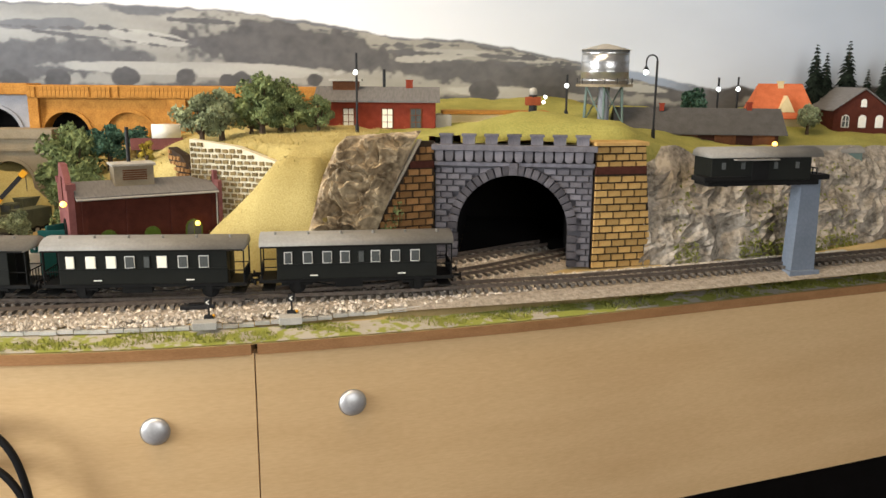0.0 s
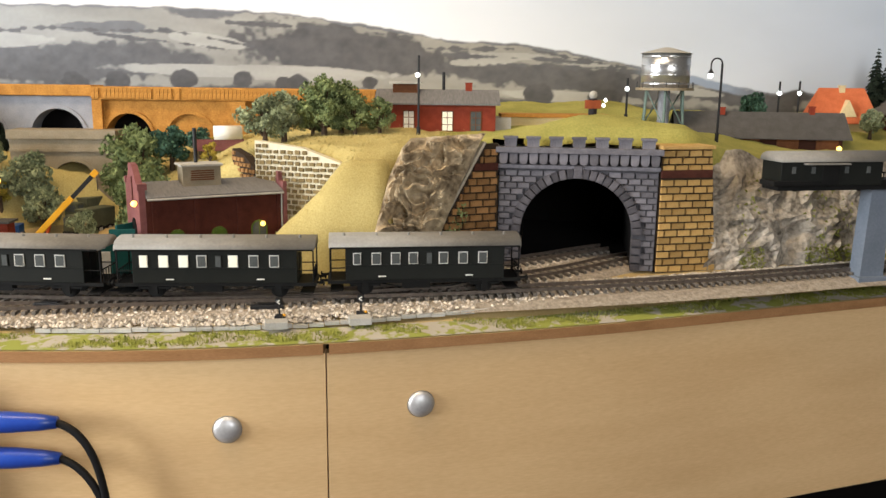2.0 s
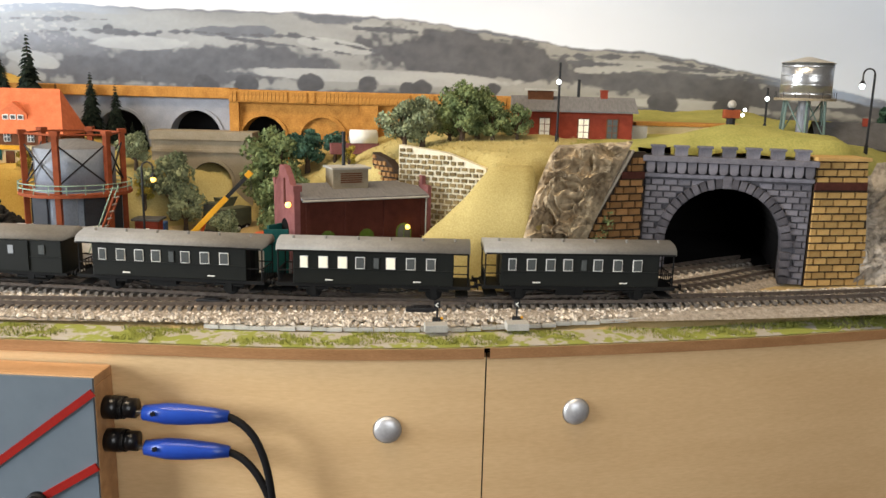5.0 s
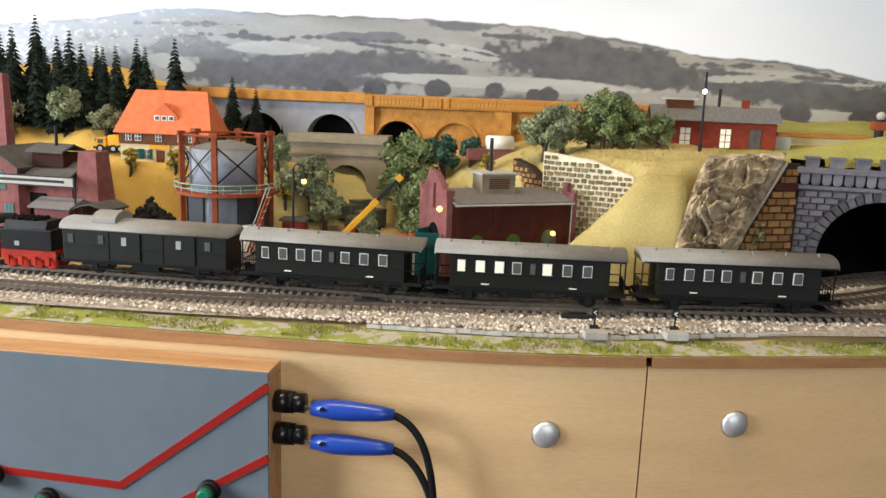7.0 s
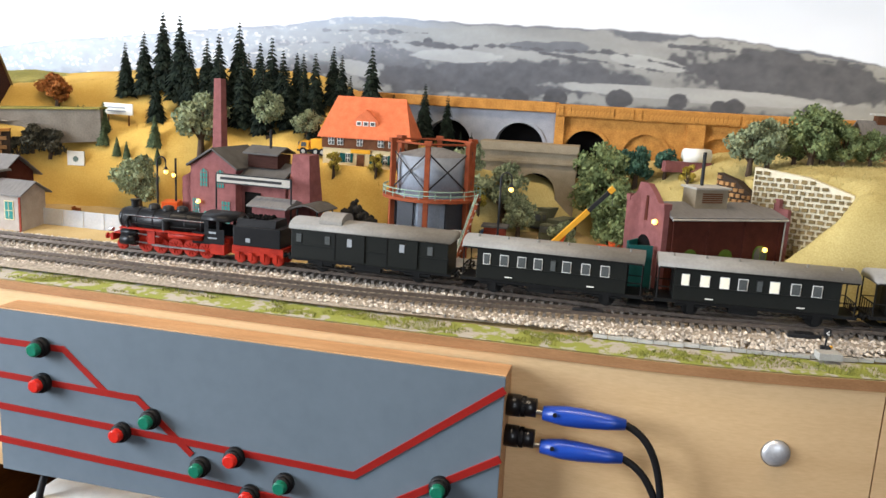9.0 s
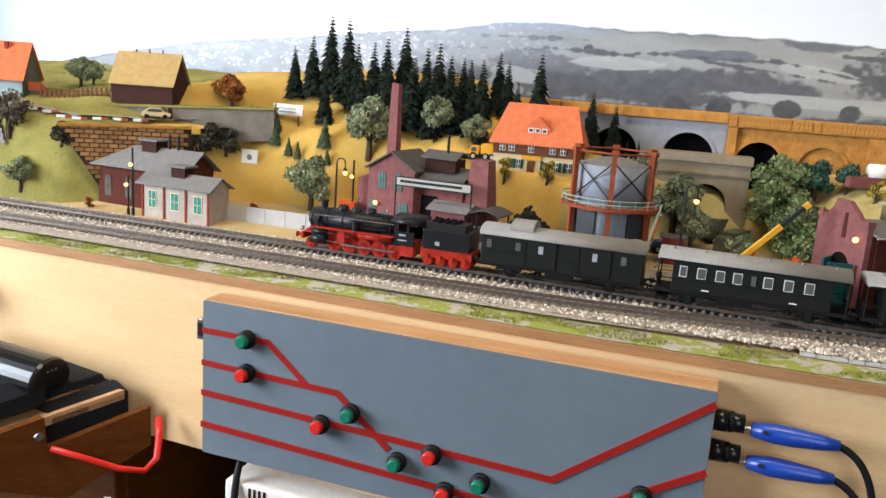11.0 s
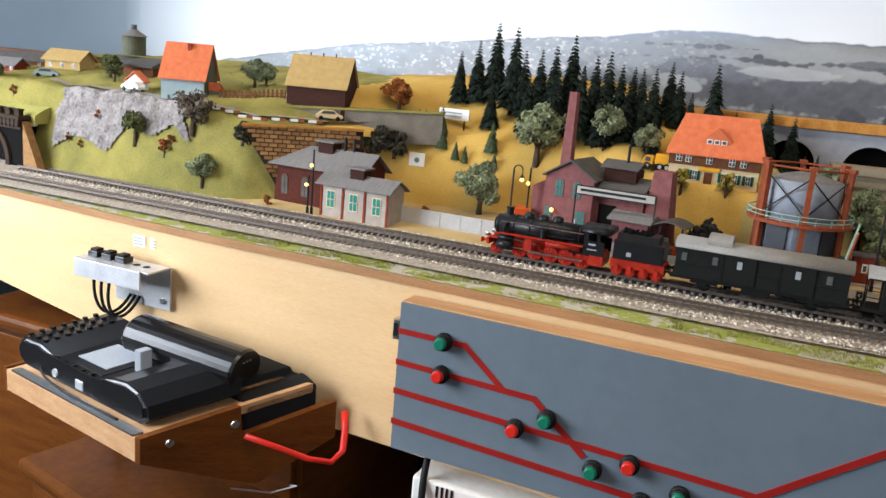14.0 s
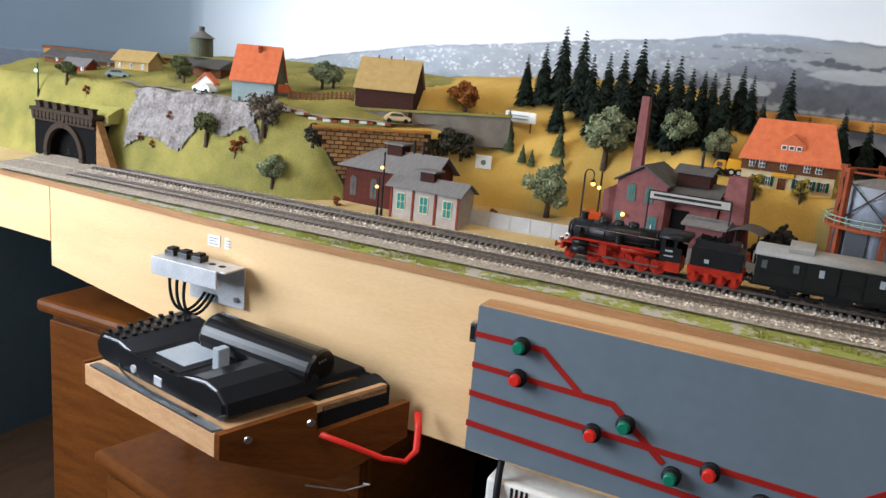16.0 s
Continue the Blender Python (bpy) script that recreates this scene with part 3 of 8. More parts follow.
def lay_track(key, x0, x1, label, ties=300):
    t = thing("railway_track", pose(0, 0, 0), label, "railway track", "tracks of the layout")
    n = int((x1 - x0) / 0.008)
    pts = []
    for i in range(n + 1):
        x = x0 + (x1 - x0) * i / n
        y = track_y(key, x)
        d = Vector((0.01, track_y(key, x + 0.005) - track_y(key, x - 0.005), 0)).normalized()
        pts.append((Vector((x, y, base(y) + 0.0045)), d))
    for side in (-1, 1):
        bm = B()
        rows = []
        for p, d in pts:
            nrm = Vector((-d.y, d.x, 0)) * side
            c = p + nrm * GAUGE / 2
            rows.append([bm.verts.new(c + nrm * a + Vector((0, 0, b))) for a, b in ((-0.0007, 0.001), (0.0007, 0.001), (0.0007, 0.0042), (-0.0007, 0.0042))])
        for a, b in zip(rows, rows[1:]):
            for k in range(4):
                bm.faces.new((a[k], b[k], b[(k + 1) % 4], a[(k + 1) % 4]))
        part("rail", bm, M["rail"], t)
    first = None
    step = 0.0085
    count = int((x1 - x0) / step)
    for i in range(min(count, ties)):
        x = x1 - 0.004 - i * step
        if x < x0:
            break
        y = track_y(key, x)
        m = pose(x, y, base(y) + 0.0038, 0, 0, math.degrees(math.atan2(track_y(key, x + 0.005) - track_y(key, x - 0.005), 0.01)))
        if first is None:
            first = part("sleeper", box(B(), -0.0016, 0.0016, -0.0155, 0.0155, -0.0015, 0.0014), M["sleeper"], t)
            first.matrix_basis = m
        else:
            again(first, m)
    return t


lay_track("A", -1.6, 0.75, "dark main railway track on grey-brown ballast", 280)
lay_track("B", -1.6, -0.02, "dark front railway track on grey-brown ballast", 190)
lay_track("C", -0.5, 0.28, "curved branch track leading into the tunnel")
lay_track("D", -0.13, 0.31, "curved branch track leading into the tunnel")


def ballast():
    """Beds under the tracks and loose stones on and beside them."""
    rng = random.Random(4)
    bm = B()
    for key, x0, x1 in (("A", -1.75, 1.1), ("B", -1.75, 0.0), ("C", -0.5, 0.29), ("D", -0.13, 0.31)):
        prev = None
        n = int((x1 - x0) / 0.02)
        for i in range(n + 1):
            x = x0 + (x1 - x0) * i / n
            y = track_y(key, x)
            lift = {"A": 0.0, "B": 0.0002, "C": 0.0004, "D": 0.0006}[key]
            row = [bm.verts.new((x, y + o, base(y + o) + dz)) for o, dz in ((-0.034, -0.001), (-0.022, 0.0028 + lift), (0.022, 0.0028 + lift), (0.032, -0.001))]
            if prev:
                for k in range(3):
                    bm.faces.new((prev[k], row[k], row[k + 1], prev[k + 1]))
            prev = row
    tagged(structure("ballast_bed", bm, M["ballast_bed"], "grey-brown ballast bed under the tracks"))
    verts, faces = [], []
    shape = [(1, 0, 0), (-1, 0, 0), (0, 1, 0), (0, -1, 0), (0, 0, 1), (0, 0, -1)]
    tri = [(0, 2, 4), (2, 1, 4), (1, 3, 4), (3, 0, 4), (2, 0, 5), (1, 2, 5), (3, 1, 5), (0, 3, 5)]
    for _ in range(30000):
        x = rng.uniform(-1.6, 0.8)
        lo = edge(x) + 0.036
        ya = track_y("A", x)
        hi = ya + 0.026
        if -0.5 < x < 0.24:
            hi = max(hi, track_y("C", x) + 0.02)
        if hi < lo:
            continue
        y = rng.uniform(lo, hi)
        near = min(abs(y - track_y(k, x)) for k in "ABCD" if TRACKS[k][0][0] < x < TRACKS[k][0][-1])
        if near < 0.015 and rng.random() < 0.45:
            continue
        if near < 0.0165 and abs(near - GAUGE / 2) < 0.0022:
            continue
        r = rng.uniform(0.0010, 0.0025)
        if near > 0.022:
            r *= 1.25
        a = rng.uniform(0, math.tau)
        c, s = math.cos(a), math.sin(a)
        top = base(y) + (0.0028 if near < 0.022 else 0.0012) + 0.0003
        o = len(verts)
        q = rng.uniform(0.6, 1.2)
        for px, py, pz in shape:
            px, py = px * rng.uniform(0.7, 1.3), py * rng.uniform(0.7, 1.3) * q
            verts.append((x + r * (c * px - s * py), y + r * (s * px + c * py), top + 0.75 * r * pz))
        faces += [tuple(o + k for k in f) for f in tri]
    me = bpy.data.meshes.new("ballast_stones")
    me.from_pydata(verts, [], faces)
    me.materials.append(M["ballast"])
    tagged(new("ballast_stones", me), "loose grey and brown ballast stones", "ballast", kind="stuff")


ballast()


def kerbs():
    """The row of pale cable-trough slabs along the front verge."""
    t = thing("cable_trough", pose(0, 0, 0), "row of pale concrete cable-trough slabs along the verge", "cable trough")
    t["kind"] = "structure"
    first = None
    rng = random.Random(9)
    x = -0.24
    while x < 0.62:
        y = edge(x) + 0.037
        ang = math.degrees(math.atan2(edge(x + 0.01) - edge(x - 0.01), 0.02))
        m = pose(x, y + rng.uniform(-0.0006, 0.0006), base(y) - 0.001 + rng.uniform(-0.0004, 0.0004), 0, 0, ang + rng.uniform(-1.5, 1.5))
        if first is None:
            first = part("slab", box(B(), -0.0065, 0.0065, -0.0028, 0.0028, -0.002, 0.0014, 0.0003), M["kerb"], t, at=m)
        else:
            again(first, m)
        x += 0.0134
    for x in (-0.045, 0.026):
        y = edge(x) + 0.031
        part("cover", box(B(), -0.010, 0.010, -0.007, 0.006, 0, 0.0065, 0.0006), M["kerb"], t, at=pose(x, y, base(y) - 0.001, 0, 0, 10))


kerbs()


# ---- masonry ----
def brick_face(parent, m, width, rows, bw, bh, joint, depth, material, inside, name="brick", seed=1, span=None, rough=0.0):
    """Courses of single bricks on the plane of m (x along, z up, -y outwards); span gives the ends of a course, where bricks are cut; rough makes rubble of them."""
    rng = random.Random(seed)
    proto = None
    for r in range(rows):
        x = -bw * (0.5 if r % 2 else 0.0)
        while x < width:
            u, v = x + bw / 2, (r + 0.5) * bh
            cut = 1.0
            if span:
                lo, hi = span(v)
                a, b = max(x, lo), min(x + bw, hi)
                u, cut = (a + b) / 2, (b - a - joint) / (bw - joint)
            if cut > 0.15 and inside(u, v):
                q = m @ pose(u, -depth / 2 + rng.uniform(-0.0002, 0.0002), v + rng.uniform(-0.1, 0.1) * rough * bh, 0, rng.uniform(-0.8, 0.8) * (1 + 6 * rough), 0)
                if proto is not None and (cut < 0.999 or rough):
                    q = q @ Matrix.Diagonal((cut * (1 - rough * rng.uniform(-0.05, 0.4)), 1 + rough * rng.uniform(-0.3, 0.8), 1 - rough * rng.uniform(-0.1, 0.3), 1))
                if proto is None:
                    hw, hh = (bw - joint) / 2, (bh - joint) / 2
                    proto = part(name, box(B(), -hw, hw, -depth / 2, depth / 2, -hh, hh), material, parent, at=q)
                    bev = proto.data
                    for vert in bev.vertices:
                        if vert.co.y < 0:
                            vert.co.x *= 0.93
                            vert.co.z *= 0.90
                else:
                    again(proto, q)
            x += bw


PA, PB = (0.157, 0.212), (0.318, 0.190)


def portal(m, W, H, R, cz, mats, label, stones=True, crenels=7, seed=3):
    """A tunnel mouth: wall with a round arch, ring of voussoirs, cornice with corbels and a toothed parapet."""
    t = thing("tunnel_portal", m, label, "tunnel portal")
    face, joint, ring = mats
    bm = B()
    n = 20
    arc = [(W / 2 - R, 0.0)] + [(W / 2 - R * math.cos(math.pi * k / n), cz + R * math.sin(math.pi * k / n)) for k in range(n + 1)] + [(W / 2 + R, 0.0)]
    left = [(0, 0)] + arc[: n // 2 + 2] + [(W / 2, H), (0, H)]
    right = [(W, 0), (W, H), (W / 2, H)] + arc[n // 2 + 1:]
    prism(bm, left, 0, 0.014)
    prism(bm, right, 0, 0.014)
    part("wall", bm, joint, t, "grey stone portal wall")
    if stones:
        def inside(u, v):
            return v < H - 0.022 and not (abs(u - W / 2) < R + 0.007 and v < cz) and math.hypot(u - W / 2, v - cz) > R + 0.009
        brick_face(t, pose(0, 0, 0), W, int((H - 0.02) / 0.0064), 0.0132, 0.0064, 0.0009, 0.0022, face, inside, "stone", seed, lambda v: (0.0004, W - 0.0004), 0.12)
    proto = None
    for k in range(25):
        a = math.pi * (k + 0.5) / 25
        q = pose(W / 2 - (R + 0.0035) * math.cos(a), -0.0018, cz + (R + 0.0035) * math.sin(a), 0, math.degrees(a) - 90, 0)
        if proto is None:
            proto = part("voussoir", box(B(), -0.0033, 0.0033, -0.003, 0.004, -0.0045, 0.0055, 0.0005), ring, t, "dark arch stone", at=q)
        else:
            again(proto, q)
    for side in (-1, 1):
        for k in range(int(cz / 0.0085)):
            again(proto, pose(W / 2 + side * (R + 0.0035), -0.0018, 0.0045 + k * 0.0085, 0, 90, 0))
    part("keystone", box(B(), W / 2 - 0.0045, W / 2 + 0.0045, -0.0055, 0.002, cz + R - 0.001, cz + R + 0.012, 0.0006), ring, t)
    part("cornice", box(B(), -0.003, W + 0.003, -0.008, 0.016, H - 0.006, H, 0.0008), face, t, "projecting stone cornice")
    part("string_course", box(B(), -0.001, W + 0.001, -0.004, 0.002, H - 0.022, H - 0.018, 0.0006), face, t)
    proto = None
    for k in range(16):
        q = pose((k + 0.5) * W / 16, -0.0035, H - 0.0118)
        if proto is None:
            bm = prism(B(), [(-0.0042, 0.0055), (-0.0042, -0.002), (-0.003, -0.0048), (0, -0.006), (0.003, -0.0048), (0.0042, -0.002), (0.0042, 0.0055)], -0.003, 0.004)
            proto = part("corbel", bm, face, t, "rounded stone corbel", at=q)
        else:
            again(proto, q)
    proto = None
    for k in range(crenels):
        q = pose((k + 0.5) * W / crenels, 0.003, H)
        if proto is None:
            bm = box(B(), -0.0062, 0.0062, -0.004, 0.004, 0, 0.008)
            box(bm, -0.0075, 0.0075, -0.0055, 0.0055, 0.008, 0.0105, 0.0005)
            proto = part("merlon", bm, face, t, "block of the toothed parapet", at=q)
        else:
            again(proto, q)
    if stones:
        part("earth_cover", box(B(), 0.002, W - 0.002, 0.0145, 0.042, H - 0.02, H - 0.0008), M["tunnel_grass"], t, "grass behind the parapet")
    else:
        # black sheet just behind the arch in place of the bore's darkness
        part("bore_end", prism(B(), [(W / 2 + (a - W / 2) * 0.995, b * 0.998) for a, b in arc], 0.016, 0.018), M["shade_coal_black"], t, "black sheet standing for the dark depth of the tunnel")
        part("earth_cover", prism(B(), [(0.0145, H - 0.012), (0.085, H - 0.012), (0.085, H + 0.016), (0.06, H + 0.018), (0.04, H + 0.014), (0.026, H + 0.008), (0.0145, H + 0.001)], -0.004, W + 0.012, "x"), M["tunnel_grass"], t, "grass behind the parapet")
    # lining of the bore, its inner darkness put into the black colour
    bm = B()
    prev = None
    for y in (0.0135, 0.06, 0.11, 0.16):
        row = [bm.verts.new((p[0], y, p[1])) for p in arc]
        if prev:
            for k in range(len(row) - 1):
                bm.faces.new((prev[k], prev[k + 1], row[k + 1], row[k]))
        prev = row
    bm.faces.new(prev)
    # black floor over the sandy ground, added to darken the bore
    part("bore_floor", prism(B(), [(0.03, -0.004), (0.16, -0.004), (0.16, 0.0235), (0.03, 0.0055)], W / 2 - R + 0.0005, W / 2 + R - 0.0005, "x"), M["shade_coal_black"], t, "floor of the bore, coloured black for its darkness")
    part("bore", bm, M["shade_coal_black"], t, "tunnel bore lining, coloured black for its darkness")
    return t


portal(heading(PA, PB, 0.027), math.dist(PA, PB), 0.126, 0.058, 0.038, (M["stone_grey"], M["stone_joint"], M["stone_dark"]), "grey stone double-track tunnel portal with toothed parapet")

# abutment of yellow brick beside the portal
m = heading((0.319, 0.189), (0.384, 0.203), 0.026)
t = thing("abutment", m, "yellow brick abutment with dark mortar and one dark course", "abutment")
bm = B()
prism(bm, [(0, 0), (0.069, 0), (0.056, 0.127), (0, 0.127)], 0.0, 0.03)
part("core", bm, M["mortar"], t)
brick_face(t, pose(0, 0, 0), 0.069, 17, 0.0150, 0.00745, 0.0014, 0.002, M["brick_yellow"], lambda u, v: not 0.0975 < v < 0.1065, "brick", 5, lambda v: (0.0003, 0.0688 - 0.102 * v))
part("dark_course", box(B(), 0.0005, 0.057, -0.0026, 0, 0.0985, 0.1065), M["brick_dark"], t, "dark brown brick course")
part("coping", box(B(), -0.001, 0.058, -0.004, 0.031, 0.1272, 0.131, 0.0006), M["brick_yellow"], t)

# wing wall of brown brick, falling away from the portal
m = heading((0.078, 0.176), (0.156, 0.209), 0.024)
W = math.dist((0.078, 0.176), (0.156, 0.209))
t = thing("wing_wall", m, "brown brick wing wall sloping down beside the portal", "wing wall")
bm = B()
prism(bm, [(0, 0), (W, 0), (W, 0.132), (W - 0.014, 0.132), (0, 0.012)], 0.0, 0.005)
part("core", bm, M["mortar"], t)
brick_face(t, pose(0, 0, 0), W, 17, 0.0150, 0.00745, 0.0013, 0.002, M["brick_brown"], lambda u, v: not 0.1035 < v < 0.1125, "brick", 6, lambda v: (max(0.0005, (v - 0.008) / 0.12 * (W - 0.014)), W - 0.0005))
bm = B()
prism(bm, [(-0.001, 0.012), (W - 0.0145, 0.134), (W - 0.0175, 0.134), (-0.004, 0.012)], -0.0025, 0.004)
part("coping", bm, M["dirt"], t, "pale sloping coping")
part("dark_course", box(B(), W - 0.028, W - 0.001, -0.0026, 0, 0.105, 0.112), M["brick_dark"], t)


# ---- rocks ----
def rock_face(name, course, depth, material, label, seed, lean=0.02, cell=0.006, rough=0.022, grain=26):
    """A craggy plaster rock: a leaning sheet broken up by ridged noise. course: (x, y, bottom, top) along the foot."""
    bm = B()
    rows = []
    total = sum(math.dist(a[:2], b[:2]) for a, b in zip(course, course[1:]))
    n = int(total / cell)
    s = [0.0]
    for a, b in zip(course, course[1:]):
        s.append(s[-1] + math.dist(a[:2], b[:2]))
    nv = 26
    for i in range(n + 1):
        d = total * i / n
        x, y, zb, zt = (float(np.interp(d, s, [c[k] for c in course])) for k in range(4))
        row = []
        for j in range(nv + 1):
            v = j / nv
            z = zb + (zt - zb) * v
            p = Vector((d * grain, z * grain, seed))
            r = abs(noise.noise(p)) * 1.1 + 0.6 * abs(noise.noise(p * 2.3)) + 0.34 * abs(noise.noise(p * 4.1)) + 0.2 * noise.noise(p * 6) - 0.08
            push = rough * (0.85 - r) * math.sin(math.pi * min(1, 0.12 + v * 0.95)) ** 0.4
            row.append(bm.verts.new((x + 0.5 * rough * noise.noise(p + Vector((9, 9, 9))), y + lean * v + depth * v * v - push, z + 0.5 * rough * noise.noise(p + Vector((3, 5, 7))))))
        rows.append(row)
    for a, b in zip(rows, rows[1:]):
        for j in range(nv):
            bm.faces.new((a[j], b[j], b[j + 1], a[j + 1]))
    ob = part(name, bm, material, None, label)
    return tagged(ob, category="rock", kind="structure")


def rock_bank():
    """Crumpled plaster rock filling the strip between the grass bank and the sloping wing wall."""
    left = [(0.020, 0.138, 0.016), (0.032, 0.152, 0.07), (0.046, 0.170, 0.125), (0.058, 0.188, 0.152), (0.066, 0.206, 0.160)]
    right = [(0.082, 0.170, 0.020), (0.098, 0.181, 0.068), (0.118, 0.190, 0.118), (0.138, 0.199, 0.160), (0.143, 0.212, 0.166)]
    at_v = [0.0, 0.34, 0.7, 0.93, 1.0]
    bm = B()
    nu, nv = 60, 110
    rows = []
    for j in range(nv + 1):
        v = j / nv
        a = Vector([float(np.interp(v, at_v, [p[k] for p in left])) for k in range(3)])
        b = Vector([float(np.interp(v, at_v, [p[k] for p in right])) for k in range(3)])
        row = []
        for i in range(nu + 1):
            u = i / nu
            p = a.lerp(b, u)
            q = Vector((p.x * 46 + 0.9 * noise.noise(p * 55), p.z * 70 + 0.9 * noise.noise(p * 55 + Vector((5, 1, 2))), 2.0))
            fold = 1 - 2 * abs(noise.noise(q)) + 0.55 * (1 - 2 * abs(noise.noise(q * 2.2))) + 0.25 * (1 - 2 * abs(noise.noise(q * 4.7)))
            rim = min(1.0, 6 * u, 9 * (1 - u), 10 * (1 - v) + 0.1)
            push = (0.0105 * fold - 0.004 + 0.008 * noise.noise(p * 30)) * rim
            row.append(bm.verts.new(p + Vector((-0.35 * push, -push, 0.5 * push + 0.003 * rim * noise.noise(q * 1.7)))))
        rows.append(row)
    for a, b in zip(rows, rows[1:]):
        for i in range(nu):
            bm.faces.new((a[i], a[i + 1], b[i + 1], b[i]))
    ob = part("rock_left", bm, M["rock"], None, "crumpled brown plaster rocks beside the wing wall")
    return tagged(ob, category="rock", kind="structure")


rock_bank()
rock_face("rock_right", [(0.375, 0.205, 0.02, 0.15), (0.41, 0.207, 0.02, 0.148), (0.45, 0.215, 0.02, 0.138), (0.52, 0.233, 0.02, 0.135), (0.62, 0.268, 0.02, 0.142), (0.75, 0.315, 0.02, 0.145), (1.0, 0.4, 0.02, 0.145)], 0.02, M["rock_pale"], "pale craggy rock face behind the main line", 8, 0.02, 0.006, 0.02)
def rock_outcrop():
    """Pale plaster rock breaking through the green slope, with a ragged outline."""
    bm = B()
    grid = {}
    nx, ny = 90, 44
    for i in range(nx + 1):
        for j in range(ny + 1):
            x, v = -1.60 + 0.34 * i / nx, j / ny
            y = 0.128 + 0.052 * v
            p = Vector((x * 30, v * 4, 3))
            r = 1 - 2 * abs(noise.noise(p)) + 0.6 * (1 - 2 * abs(noise.noise(p * 2.3))) + 0.4 * noise.noise(p * 5)
            grid[i, j] = (x + 0.003 * noise.noise(p * 3), y - 0.001 - 0.0018 * r, ground(x, y) + 0.0004 + 0.0018 * r)
    used = {}
    for i in range(nx):
        for j in range(ny):
            u, v = (i + 0.5) / nx, (j + 0.5) / ny
            low = 0.22 + 0.25 * u + 0.22 * noise.noise((u * 6, 1, 1))
            high = 0.93 - 0.18 * u + 0.1 * noise.noise((u * 9, 4, 1))
            if not low < v < high or not 0.1 + 0.08 * noise.noise((v * 7, 2, 2)) < u < 0.9 + 0.08 * noise.noise((v * 7, 8, 2)):
                continue
            fs = []
            for k in ((i, j), (i + 1, j), (i + 1, j + 1), (i, j + 1)):
                if k not in used:
                    used[k] = bm.verts.new(grid[k])
                fs.append(used[k])
            bm.faces.new(fs)
    ob = part("rock_far", bm, M["rock_lilac"], None, "pale lilac-grey rock outcrop in the green slope")
    return tagged(ob, category="rock", kind="structure")


rock_outcrop()


rng = random.Random(31)
verts, faces = [], []
for _ in range(2600):
    x = rng.uniform(0.38, 0.8)
    if noise.noise((x * 14, 4, 2)) < -0.05:
        continue
    y = float(np.interp(x, [0.375, 0.45, 0.52, 0.62, 0.8], [0.203, 0.212, 0.232, 0.268, 0.335]))
    v = rng.random() ** 2
    z = 0.03 + 0.1 * v if rng.random() < 0.5 else 0.028 + 0.02 * rng.random()
    y += 0.02 * (z - 0.02) / 0.11 + 0.02 * ((z - 0.02) / 0.11) ** 2 - 0.012
    k, a = rng.uniform(0.0015, 0.003), rng.uniform(0, 6.28)
    o = len(verts)
    verts += [(x - k * math.cos(a), y, z - k * math.sin(a)), (x + k * math.cos(a), y - 0.001, z + k * math.sin(a)), (x, y - k, z + k)]
    faces.append((o, o + 1, o + 2))
me = bpy.data.meshes.new("rock_moss")
me.from_pydata(verts, [], faces)
me.materials.append(M["grass"])
tagged(new("rock_moss", me), "yellow-green moss flakes on the rock face", "moss", kind="stuff")


